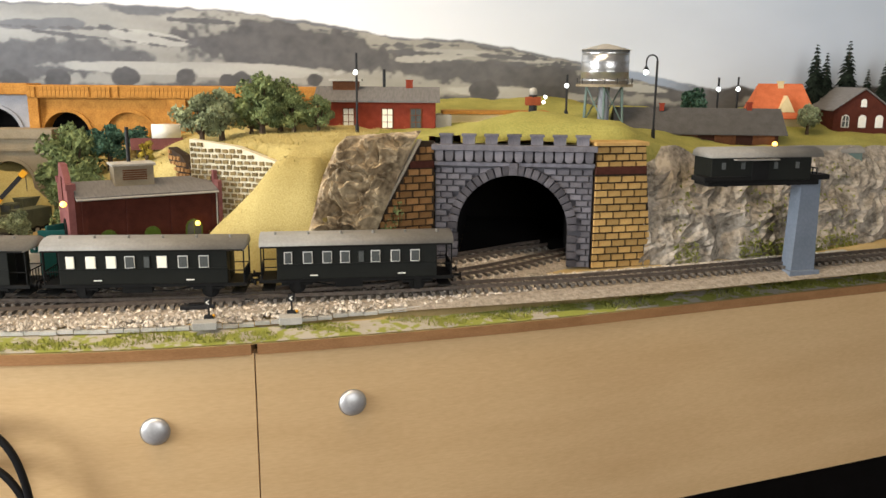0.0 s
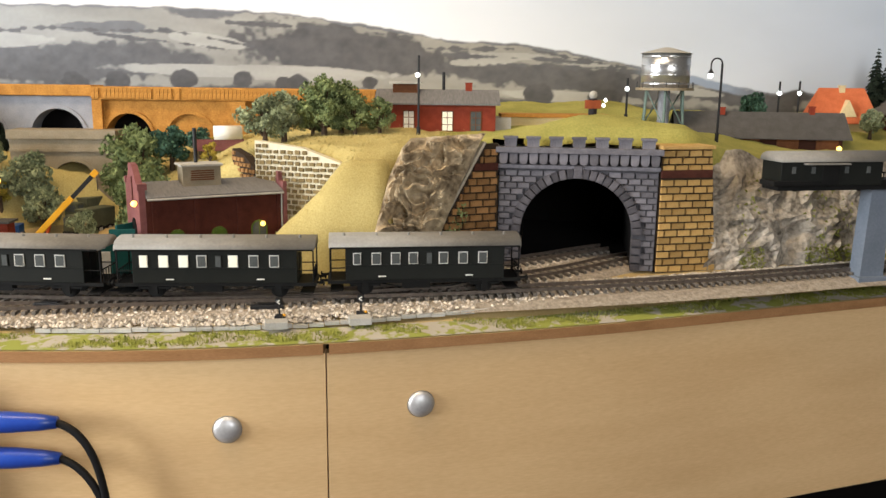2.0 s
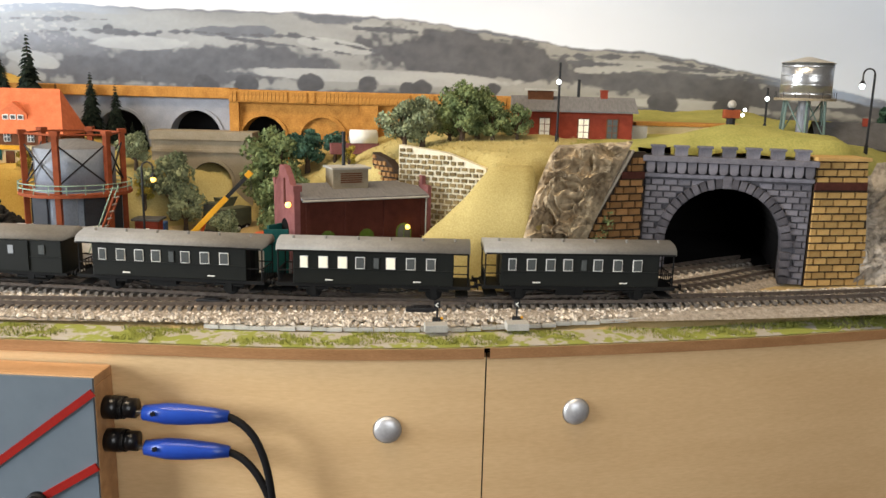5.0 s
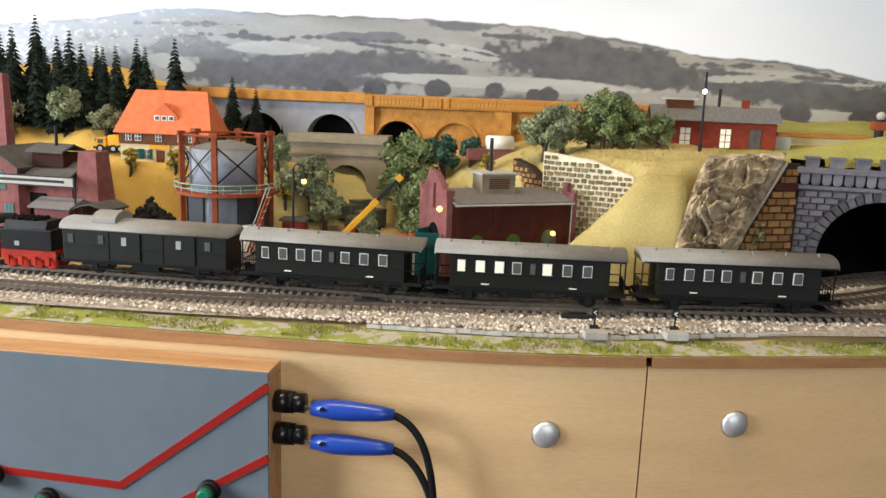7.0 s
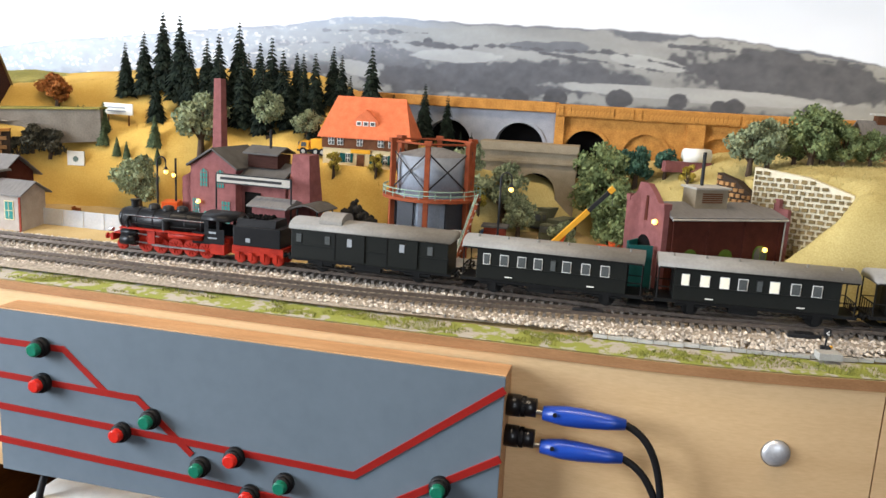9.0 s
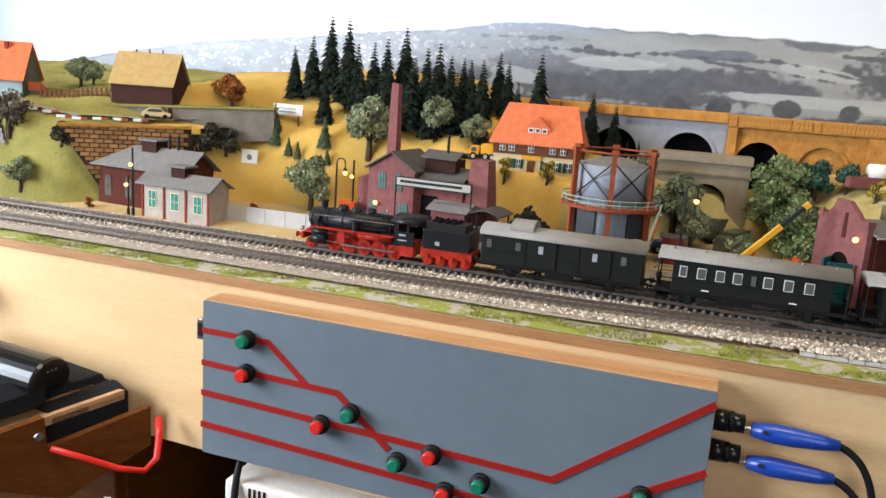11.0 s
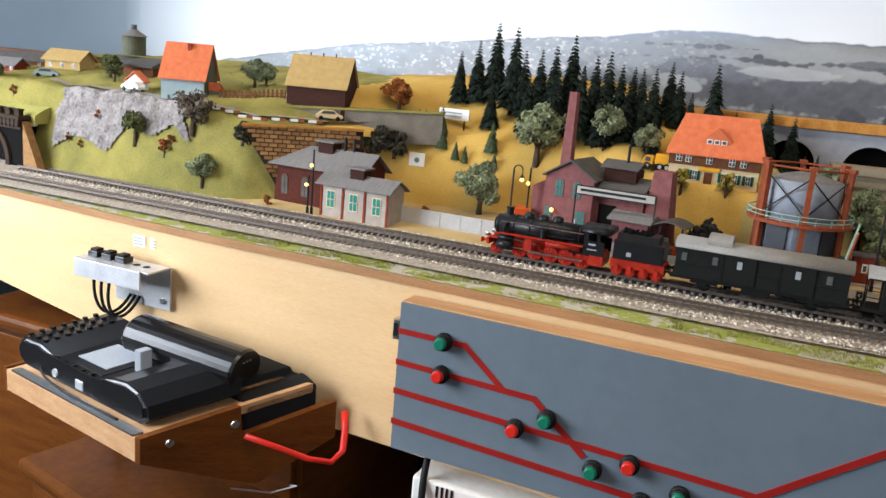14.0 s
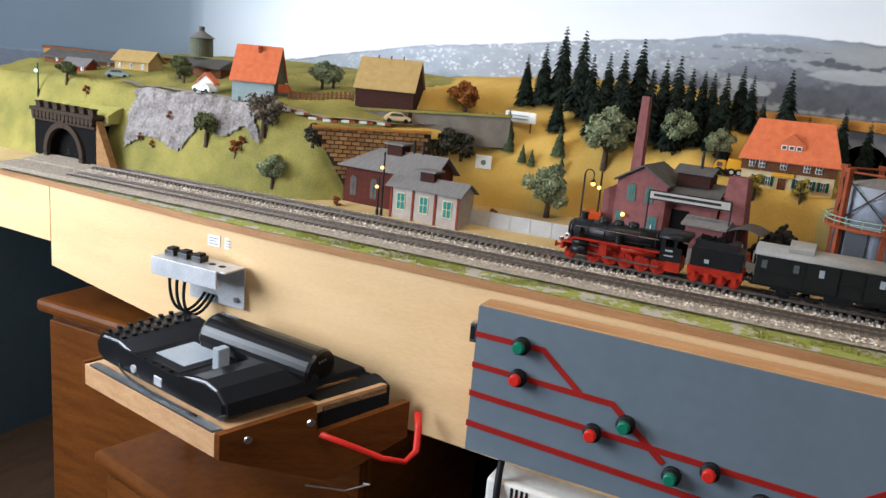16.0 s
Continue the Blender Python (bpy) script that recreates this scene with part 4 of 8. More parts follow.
# ---- control box with track diagram ----
def control_box():
    x0, x1, y0, y1, z0, z1 = -0.833, -0.313, -0.032, -0.0022, -0.192, -0.018
    t = thing("control_box", pose(x0, 0, z0), "wooden control box with grey panel, red track lines and push buttons", "control panel")
    W, H = x1 - x0, z1 - z0
    part("top_board", box(B(), 0, W, y0, y1, H - 0.008, H, 0.001), M["box_wood"], t, "reddish-brown top board")
    part("side_board", box(B(), W - 0.009, W, y0, y1, 0, H - 0.0082, 0.0008), M["box_wood"], t)
    part("side_board", box(B(), 0, 0.009, y0, y1, 0, H - 0.0082, 0.0008), M["box_wood"], t)
    part("bottom_board", box(B(), 0.0092, W - 0.0092, y0, y1, 0, 0.008), M["box_wood"], t)
    part("panel", box(B(), 0.0005, W - 0.0005, y0 - 0.003, y0 - 0.0002, 0.0005, H - 0.001), M["panel_grey"], t, "blue-grey painted front panel")
    y = y0 - 0.0034

    def line(pts, lift):
        bm = B()
        w = 0.0066
        for n, (a, b) in enumerate(zip(pts, pts[1:])):
            yl = y - lift - 0.00012 * n
            a, b = Vector((a[0] - x0, 0, a[1] - z0)), Vector((b[0] - x0, 0, b[1] - z0))
            d = (b - a).normalized()
            nn = Vector((-d.z, 0, d.x)) * w / 2
            a, b = a - d * w * 0.25, b + d * w * 0.25
            vs = [bm.verts.new((p.x, yy, p.z)) for yy in (yl, y + 0.0003) for p in (a - nn, b - nn, b + nn, a + nn)]
            for f in ((0, 1, 2, 3), (7, 6, 5, 4), (0, 4, 5, 1), (1, 5, 6, 2), (2, 6, 7, 3), (3, 7, 4, 0)):
                bm.faces.new([vs[k] for k in f])
        part("track_line", bm, M["stripe_red"], t, "dark red painted track line")
    for n, pts in enumerate(LINES):
        line(pts, 0.0005 * n)
    for bx, bz, c in BUTTONS:
        ob = part("push_button", rod(rod(B(), (0, 0, 0), (0, -0.006, 0), 0.0098, 24), (0, -0.006, 0), (0, -0.0095, 0), 0.0085, 24), M["rubber"], t, "black button housing", True, pose(bx - x0, y - 0.0004, bz - z0))
        bm = rod(B(), (0, -0.0095, 0), (0, -0.0145, 0), 0.0066, 24)
        rod(bm, (0, -0.0145, 0), (0, -0.0158, 0), 0.0066, 24, 0.0052)
        part("cap", bm, M["red_plastic" if c == "r" else "green_plastic"], ob, "red cap" if c == "r" else "green cap")
    part("end_socket", box(B(), -0.008, -0.0002, y0 - 0.002, y0 + 0.012, H - 0.045, H - 0.022, 0.001), M["steel"], t, "metal socket on the end")
    part("end_socket_hole", box(B(), -0.007, -0.002, y0 - 0.0025, y0 - 0.0019, H - 0.041, H - 0.026), M["rubber"], t)
    for k, zz in enumerate((-0.050, -0.079)):
        s = part("socket", rod(rod(B(), (0, 0, 0), (0.012, 0, 0), 0.0098, 20), (0.012, 0, 0), (0.026, 0, 0), 0.0083, 20), M["black_plastic"], t, "black banana socket", True, pose(W, -0.016, zz - z0))
        part("ring", rod(B(), (0.013, 0, 0), (0.0165, 0, 0), 0.0093, 20), M["rubber"], s)
    return t


LINES = [
    [(-0.832, -0.0515), (-0.753, -0.0515), (-0.708, -0.0885)],
    [(-0.832, -0.0875), (-0.672, -0.091), (-0.614, -0.139)],
    [(-0.832, -0.1215), (-0.447, -0.1325), (-0.3145, -0.031)],
    [(-0.832, -0.158), (-0.552, -0.168), (-0.44, -0.172), (-0.3145, -0.0945)],
]
BUTTONS = [(-0.777, -0.0515, "g"), (-0.777, -0.0885, "r"), (-0.655, -0.108, "g"), (-0.688, -0.127, "r"), (-0.566, -0.133, "r"), (-0.602, -0.149, "g"), (-0.515, -0.151, "g"), (-0.55, -0.169, "r"), (-0.365, -0.128, "g")]
control_box()


def bolt_head(x, z):
    y = edge(x) + 0.003
    t = thing("carriage_bolt", pose(x, y, z, 0, 0, math.degrees(math.atan2(edge(x + 0.01) - edge(x - 0.01), 0.02))), "domed zinc carriage bolt head in the plywood board", "bolt", "bolts in the front board")
    bm = B()
    prev = None
    for k in range(7):
        a = k / 6 * math.pi / 2
        ring = [bm.verts.new((0.0118 * math.cos(a) * math.cos(j * math.tau / 28), -0.0052 * math.sin(a) - 0.0004, 0.0118 * math.cos(a) * math.sin(j * math.tau / 28))) for j in range(28)] if k < 6 else [bm.verts.new((0, -0.0056, 0))]
        if prev:
            for j in range(28):
                if k < 6:
                    bm.faces.new((prev[j], prev[(j + 1) % 28], ring[(j + 1) % 28], ring[j]))
                else:
                    bm.faces.new((prev[j], prev[(j + 1) % 28], ring[0]))
        prev = ring
    part("head", bm, M["zinc"], t, smooth=True)
    part("washer", rod(B(), (0, 0, 0), (0, -0.0006, 0), 0.0124, 28), M["steel"], t)


bolt_head(-0.0825, -0.0725)
bolt_head(0.0805, -0.0615)


def plug(z, sag):
    x = -0.288
    t = thing("banana_plug", pose(x, -0.016, z), "blue banana plug with black cable in the control box", "plug", "plugs of the control box")
    prof = [(0.0, 0.0), (0.001, 0.0062), (0.02, 0.0088), (0.035, 0.0086), (0.058, 0.0068), (0.072, 0.0048), (0.073, 0.0)]
    bm = B()
    rows = [[bm.verts.new((px + 0.006, r * math.cos(k * math.tau / 18), r * math.sin(k * math.tau / 18))) for k in range(18)] for px, r in prof]
    for a, b in zip(rows, rows[1:]):
        for k in range(18):
            bm.faces.new((a[k], a[(k + 1) % 18], b[(k + 1) % 18], b[k]))
    bmesh.ops.remove_doubles(bm, verts=bm.verts, dist=1e-5)
    part("body", bm, M["blue_plastic"], t, "glossy blue plug body", True)
    part("pin", rod(B(), (-0.008, 0, 0), (0.007, 0, 0), 0.0021, 12), M["steel"], t, "bright metal pin")
    part("screw", rod(B(), (0.018, -0.0095, 0.003), (0.018, -0.006, 0.002), 0.002, 10), M["black_plastic"], t)
    pts = bezier((0.076, 0, 0), (0.115, 0, -0.01), (0.118, -0.004, -0.07), (0.112 + sag, -0.004, -0.18), 24)
    part("cable", tube(B(), pts, 0.0032, 10), M["rubber"], t, "black hanging cable", True)


plug(-0.0535, 0.004)
plug(-0.0845, 0.035)

# switch bracket on the front board
t = thing("switch_bracket", pose(-1.205, 0.006, -0.112), "bent aluminium bracket with three black rocker switches", "switch bracket")
bm = B()
box(bm, -0.085, 0.012, -0.002, 0.0, -0.002, 0.058, 0.0004)
box(bm, -0.0025, 0.012, -0.042, -0.0025, 0.056, 0.0585, 0.0004)
box(bm, -0.115, -0.0025, -0.044, 0.0, 0.056, 0.0585, 0.0004)
box(bm, -0.115, 0.0, -0.045, -0.0425, 0.034, 0.0585, 0.0004)
part("sheet", bm, M["zinc"], t, "bent aluminium sheet")
for k in range(3):
    s = part("rocker_switch", box(B(), -0.0085, 0.0085, -0.008, 0.008, 0, 0.008, 0.001), M["black_plastic"], t, at=pose(-0.098 + 0.024 * k, -0.021, 0.0588))
    part("rocker", box(B(), -0.006, 0.006, -0.006, 0.006, 0.008, 0.0115, 0.001), M["rubber"], s)
for k in range(2):
    part("hole", rod(B(), (0, 0, 0), (0, 0, 0.0004), 0.005, 16), M["rubber"], t, at=pose(-0.028 + 0.017 * k, -0.021, 0.0587))
for k in range(3):
    part("wire", tube(B(), bezier((-0.1 + 0.016 * k, -0.02, 0.056), (-0.1 + 0.01 * k, -0.04, -0.01 - 0.005 * k), (-0.07 + 0.01 * k, -0.03, -0.04), (-0.055 + 0.008 * k, -0.004, 0.01), 16), 0.0022, 8), M["rubber"], t, "black wire loop", True)
part("screw", rod(B(), (0.0, -0.005, 0.01), (0.0, -0.0022, 0.01), 0.004, 14), M["steel"], t)
# unreadable paper labels above it
for k in range(2):
    t = thing("paper_label", pose(-1.255 + 0.03 * k, edge(-1.24) + 0.003, -0.037), "small white paper label with faint grey bars", "label", "labels on the board")
    part("paper", box(B(), -0.011, 0.011, -0.0006, 0, 0, 0.016), M["white_paint"], t)
    for j in range(3):
        part("bar", box(B(), -0.009, 0.008 - 0.004 * (j % 2), -0.0009, -0.0006, 0.003 + 0.004 * j, 0.0042 + 0.004 * j), M["grey_plastic"], t)

# shelf with the controllers: it stands askew to the front board and rises towards it
SHELF = Matrix(((0.982, 0.79, 0, 0), (-0.19, 0.61, 0, 0), (0, 0.33, 1, 0), (0, 0, 0, 1)))


def askew(bm):
    """Bring a form drawn along the shelf's front edge (x), depth (y) and height (z) into its skewed place."""
    bmesh.ops.transform(bm, matrix=SHELF, verts=bm.verts)
    return bm


SHELF_AT = pose(-1.391, -0.087, -0.213)
t = thing("controller_shelf", SHELF_AT, "tilted plywood shelf with mahogany cheeks under the layout", "shelf")
cheek = [(-0.002, 0.002), (0.11, 0.004), (0.112, -0.034), (0.222, -0.028), (0.222, -0.075), (0.13, -0.104), (-0.002, -0.030)]
part("cheek", askew(prism(B(), cheek, 0.2895, 0.299, "x")), M["mahogany"], t, "reddish mahogany side cheek")
part("cheek", askew(prism(B(), [(-0.002, 0.002), (0.12, 0.002), (0.12, -0.04), (-0.002, -0.030)], -0.008, -0.0005, "x")), M["mahogany"], t)
part("board", askew(prism(B(), [(0.0, 0.0042), (0.289, 0.0042), (0.289, 0.2), (0.0, 0.13)], -0.012, -0.001, "z")), M["shelf_ply"], t, "raw plywood shelf board")
part("front_strip", askew(box(B(), 0.0, 0.289, -0.002, 0.004, -0.03, -0.0005)), M["shelf_ply"], t, "pale raw plywood front edge")
part("metal_strip", askew(box(B(), 0.012, 0.284, -0.0015, 0.010, -0.0002, 0.0022)), M["steel"], t, "bright metal strip")
for v, w in ((0.03, -0.014), (0.103, -0.016)):
    part("screw", askew(rod(B(), (0.2992, v, w), (0.3018, v, w), 0.0046, 14)), M["steel"], t)
part("hook", askew(tube(B(), [(0.30, 0.10, -0.098), (0.325, 0.13, -0.105), (0.318, 0.165, -0.112), (0.312, 0.162, -0.112)], 0.0012, 6)), M["steel"], t, "bent wire hook")
t = thing("red_cable", SHELF_AT, "red cable looping out from the shelf", "cable")
pts = [(0.30, 0.115, -0.035), (0.318, 0.14, -0.052), (0.335, 0.165, -0.07), (0.345, 0.185, -0.078), (0.342, 0.2, -0.07), (0.328, 0.212, -0.052), (0.315, 0.22, -0.036)]
part("sleeve", askew(tube(B(), pts, 0.0034, 10)), M["red_plastic"], t, smooth=True)

t = thing("handheld_controller", SHELF_AT, "black digital controller with keypad and grey display on the shelf", "train controller")
form = [(0.006, 0.012), (0.0, 0.024), (0.003, 0.036), (0.013, 0.044), (0.05, 0.046), (0.066, 0.042), (0.078, 0.033), (0.176, 0.031), (0.19, 0.036), (0.204, 0.046), (0.228, 0.049), (0.25, 0.044), (0.266, 0.03), (0.268, 0.014), (0.255, 0.004), (0.02, 0.004)]
bm = prism(B(), [(1.06 * a, b) for a, b in form], 0.012, 0.124)
bmesh.ops.bevel(bm, geom=[e for e in bm.edges if abs(e.verts[0].co.y - e.verts[1].co.y) < 1e-5], offset=0.0045, segments=3, affect="EDGES")
part("case", askew(bm), M["black_plastic"], t, "glossy black case with two rounded grips")
part("display_frame", askew(box(B(), 0.088, 0.172, 0.026, 0.098, 0.0305, 0.0325, 0.0006)), M["rubber"], t)
part("display", askew(box(B(), 0.098, 0.160, 0.038, 0.086, 0.0326, 0.0336)), M["grey_plastic"], t, "grey display window")
part("lever", askew(box(B(), 0.193, 0.205, 0.052, 0.066, 0.036, 0.064, 0.0015)), M["grey_plastic"], t, "pale grey lever")
proto = None
for i in range(7):
    for j in range(3):
        q = pose(0, 0, 0) @ Matrix.Translation(SHELF @ Vector((0.016 + 0.018 * j, 0.022 + 0.0135 * i, 0.0455)))
        if proto is None:
            proto = part("key", rod(B(), (0, 0, 0), (0, 0, 0.0028), 0.0036, 12), M["rubber"], t, at=q)
        else:
            again(proto, q)
for i in range(5):
    again(proto, Matrix.Translation(SHELF @ Vector((0.085 + 0.019 * i, 0.019, 0.0318))))
part("front_knob", askew(rod(B(), (0.095, 0.010, 0.018), (0.095, 0.0135, 0.018), 0.0055, 14)), M["zinc"], t)
part("front_socket", askew(box(B(), 0.142, 0.158, 0.0105, 0.0125, 0.012, 0.024, 0.0008)), M["zinc"], t)
part("lead", askew(tube(B(), bezier((0.06, 0.012, 0.014), (0.09, -0.004, 0.012), (0.15, 0.0, 0.006), (0.24, 0.006, 0.004), 14), 0.0016, 6)), M["rubber"], t, "thin black lead", True)

t = thing("power_unit", SHELF_AT, "black power unit with notched top on the shelf", "power supply")
form = [(0.175, -0.045), (0.289, -0.045), (0.289, -0.004), (0.27, 0.004), (0.262, 0.004), (0.26, -0.001), (0.246, -0.001), (0.244, 0.006), (0.175, 0.006)]
bm = prism(B(), form, 0.122, 0.205)
bmesh.ops.bevel(bm, geom=list(bm.edges), offset=0.0014, segments=2, affect="EDGES")
part("case", askew(bm), M["rubber"], t)
for k in range(7):
    part("vent_slot", askew(box(B(), 0.190 + 0.012 * k, 0.196 + 0.012 * k, 0.1212, 0.1222, -0.03, -0.008)), M["black_plastic"], t)
t = thing("throttle_bar", look((-1.195, -0.052, -0.129), (-1.03, -0.05, -0.140)), "glossy black half-round hand controller leaning on the power unit", "train controller")
bm = B()
outline = [(0.030 * math.cos(math.pi * k / 14), 0.026 * math.sin(math.pi * k / 14)) for k in range(15)] + [(-0.026, -0.012), (0.026, -0.012)]
rows = [[bm.verts.new((x * g, y * g, -d)) for x, y in outline] for d, g in ((0.0, 0.9), (0.004, 1.0), (0.166, 1.0), (0.170, 0.93))]
for a, b in zip(rows, rows[1:]):
    for k in range(len(outline)):
        bm.faces.new((a[k], a[(k + 1) % len(outline)], b[(k + 1) % len(outline)], b[k]))
bm.faces.new(rows[0])
bm.faces.new(rows[-1])
part("cover", bm, M["black_plastic"], t, "glossy half-round cover")
for k in range(3):
    part("indicator", rod(B(), (-0.006 + 0.006 * k, 0.012, -0.1702), (-0.006 + 0.006 * k, 0.012, -0.1708), 0.0012, 8), M["grey_plastic"], t)

# relay case under the control box
t = thing("relay_case", pose(-0.80, 0.01, -0.33), "pale grey relay case with red plugs under the box", "relay case")
part("case", box(B(), 0, 0.3, -0.05, 0.05, 0, 0.115, 0.003), M["white_paint"], t)
for k in range(3):
    part("plug", rod(B(), (0.045 + 0.02 * k, -0.05, 0.09), (0.045 + 0.02 * k, -0.068, 0.093), 0.0075, 12), M["red_plastic"], t, "red plug")
for k in range(4):
    part("slot", box(B(), 0.03 + 0.006 * k, 0.033 + 0.006 * k, -0.0508, -0.05, 0.098, 0.112), M["rubber"], t)
part("cable", tube(B(), bezier((0.01, -0.03, 0.14), (0.015, -0.06, 0.12), (0.02, -0.07, 0.07), (0.03, -0.06, -0.05), 14), 0.004, 8), M["rubber"], t, "black cable", True)

# cabinets
for nm, x0, x1, y0, y1, zt, rz, lab in (("cabinet", -1.625, -1.0, 0.03, 0.42, -0.195, 0, "reddish-brown mahogany sideboard under the layout"), ("cabinet", -1.372, -0.85, -0.075, 0.10, -0.345, -12, "lower mahogany cabinet with rounded front edge")):
    t = thing(nm, pose(x0, y0, FLOOR_Z, 0, 0, rz), lab, "cabinet")
    w, d, h = x1 - x0, y1 - y0, zt - FLOOR_Z
    part("body", box(B(), 0, w, 0.012, d, 0, h - 0.022, 0.003), M["mahogany"], t)
    part("top", box(B(), -0.01, w + 0.01, -0.012, d, h - 0.0215, h, 0.008), M["mahogany"], t, "polished cabinet top")
    for k in range(2):
        dr = part("door", box(B(), 0.008 + k * w / 2, w / 2 - 0.008 + k * w / 2, 0.0, 0.0118, 0.03, h - 0.035, 0.002), M["mahogany"], t)
        part("handle", rod(B(), (w / 2 - 0.03 + 0.06 * k, -0.012, h * 0.6), (w / 2 - 0.03 + 0.06 * k, 0.0, h * 0.6), 0.008, 14), M["steel"], dr)


# ---- the train ----
def rail_z(y):
    return base(y) + 0.0087


def on_track(x0, x1, key="A"):
    """A frame midway between two points of a track."""
    y0, y1 = track_y(key, x0), track_y(key, x1)
    return pose((x0 + x1) / 2, (y0 + y1) / 2, rail_z((y0 + y1) / 2), 0, 0, math.degrees(math.atan2(y1 - y0, x1 - x0)))


def wheel(parent, x, r, material, spokes=0, hub=None):
    for s in (-1, 1):
        bm = rod(B(), (0, -0.0011, 0), (0, 0.0011, 0), r, 20)
        rod(bm, (0, s * 0.0002, 0), (0, s * -0.0016, 0), r + 0.0008, 20)
        w = part("wheel", bm, material, parent, at=pose(x, s * GAUGE / 2, r))
        if spokes:
            bm = B()
            for k in range(spokes):
                a = k * math.tau / spokes
                rod(bm, (0, s * 0.0013, 0), (r * 0.8 * math.cos(a), s * 0.0013, r * 0.8 * math.sin(a)), 0.0006, 6)
            rod(bm, (0, s * 0.001, 0), (0, s * 0.0022, 0), r * 0.22, 10)
            part("spokes", bm, material, w)


def buffers(parent, x, d, z=0.0125):
    for s in (-1, 1):
        bm = rod(B(), (x, s * 0.0105, z), (x + d * 0.005, s * 0.0105, z), 0.0012, 8)
        rod(bm, (x + d * 0.005, s * 0.0105, z), (x + d * 0.0062, s * 0.0105, z), 0.0028, 12)
        part("buffer", bm, M["underframe"], parent)


def roof_outline(w, z, rise, n=12):
    return [(w * math.cos(math.pi * k / n), z + rise * math.sin(math.pi * k / n) ** 0.85) for k in range(n + 1)] + [(-w, z - 0.001), (w, z - 0.001)]


def coach(L, label, windows, lit=(), platform=True):
    """A two-axle steel passenger coach: body, domed roof, windows, open end platforms, running gear."""
    t = thing("passenger_coach", pose(0, 0, 0), label, "railway coach", "coaches of the train")
    h = L / 2
    bl = h - (0.014 if platform else 0.003)
    part("body", box(B(), -bl, bl, -0.0165, 0.0165, 0.0135, 0.0425, 0.0006), M["coach_green"], t, "dark green steel body")
    bm = B()
    prism(bm, roof_outline(0.0178, 0.0425, 0.0085), -h + 0.001, h - 0.001, "x")
    part("roof", bm, M["coach_roof"], t, "grey domed roof", True)
    for s in (-1, 1):
        part("rain_strip", box(B(), -h + 0.002, h - 0.002, s * 0.0178 - 0.0004, s * 0.0178 + 0.0004, 0.0412, 0.0426), M["underframe"], t)
    for k in range(6):
        x = -h + L * (k + 0.5) / 6
        part("roof_vent", rod(B(), (x, -0.006, 0.049), (x, -0.006, 0.0525), 0.0011, 8), M["coach_roof"], t)
    part("waist_strip", box(B(), -bl, bl, -0.0171, 0.0171, 0.0262, 0.0268), M["coach_green"], t)
    part("floor_frame", box(B(), -h, h, -0.0155, 0.0155, 0.0105, 0.0134), M["underframe"], t)
    for u, w in windows:
        for s in (-1, 1):
            f = part("window", box(B(), -w / 2 - 0.0006, w / 2 + 0.0006, -0.0004, 0.0004, -0.0006, 0.0096), M["white_paint"] if w > 0.0045 else M["coach_green"], t, "pale window frame", at=pose(u * bl, s * 0.0167, 0.0278))
            part("glass", box(B(), -w / 2, w / 2, -0.0007, 0.0007, 0, 0.009), M["glow_pane"] if u in lit else M["pane"], f)
    if platform:
        for e in (-1, 1):
            part("end_door", box(B(), e * bl - 0.0004, e * bl + 0.0004, -0.005, 0.005, 0.014, 0.038), M["underframe"], t)
            bm = B()
            for s in (-1, 1):
                rod(bm, (e * (h - 0.002), s * 0.014, 0.013), (e * (h - 0.002), s * 0.014, 0.043), 0.0006, 6)
                rod(bm, (e * (h - 0.002), s * 0.0145, 0.024), (e * bl, s * 0.0145, 0.024), 0.0005, 6)
            for k in range(7):
                rod(bm, (e * (h - 0.002), -0.014 + k * 0.00467, 0.013), (e * (h - 0.002), -0.014 + k * 0.00467, 0.024), 0.0004, 5)
            rod(bm, (e * (h - 0.002), -0.014, 0.024), (e * (h - 0.002), 0.014, 0.024), 0.0006, 6)
            part("platform_railing", bm, M["underframe"], t, "black end platform railing")
            buffers(t, e * h, e)
            part("step", box(B(), e * (h - 0.007) - 0.005, e * (h - 0.007) + 0.005, -0.017, 0.017, 0.0045, 0.0053), M["underframe"], t)
    for x in (-h * 0.62, h * 0.62):
        wheel(t, x, 0.0058, M["underframe"])
        for s in (-1, 1):
            bm = box(B(), x - 0.012, x + 0.012, s * 0.0125, s * 0.0145, 0.008, 0.0098)
            box(bm, x - 0.0025, x + 0.0025, s * 0.0122, s * 0.015, 0.0035, 0.0105)
            part("axle_guard", bm, M["underframe"], t)
    part("battery_box", box(B(), -0.018, 0.004, -0.013, -0.006, 0.005, 0.0105), M["underframe"], t)
    part("truss_rod", tube(B(), [(-h * 0.5, -0.0125, 0.0105), (-h * 0.25, -0.0125, 0.0065), (h * 0.25, -0.0125, 0.0065), (h * 0.5, -0.0125, 0.0105)], 0.0006, 6), M["underframe"], t)
    for u in (-0.55, 0.55):
        part("lettering", box(B(), u * bl - 0.003, u * bl + 0.003, -0.0174, -0.0171, 0.0165, 0.0175), M["white_paint"], t, "small white lettering bar")
    return t


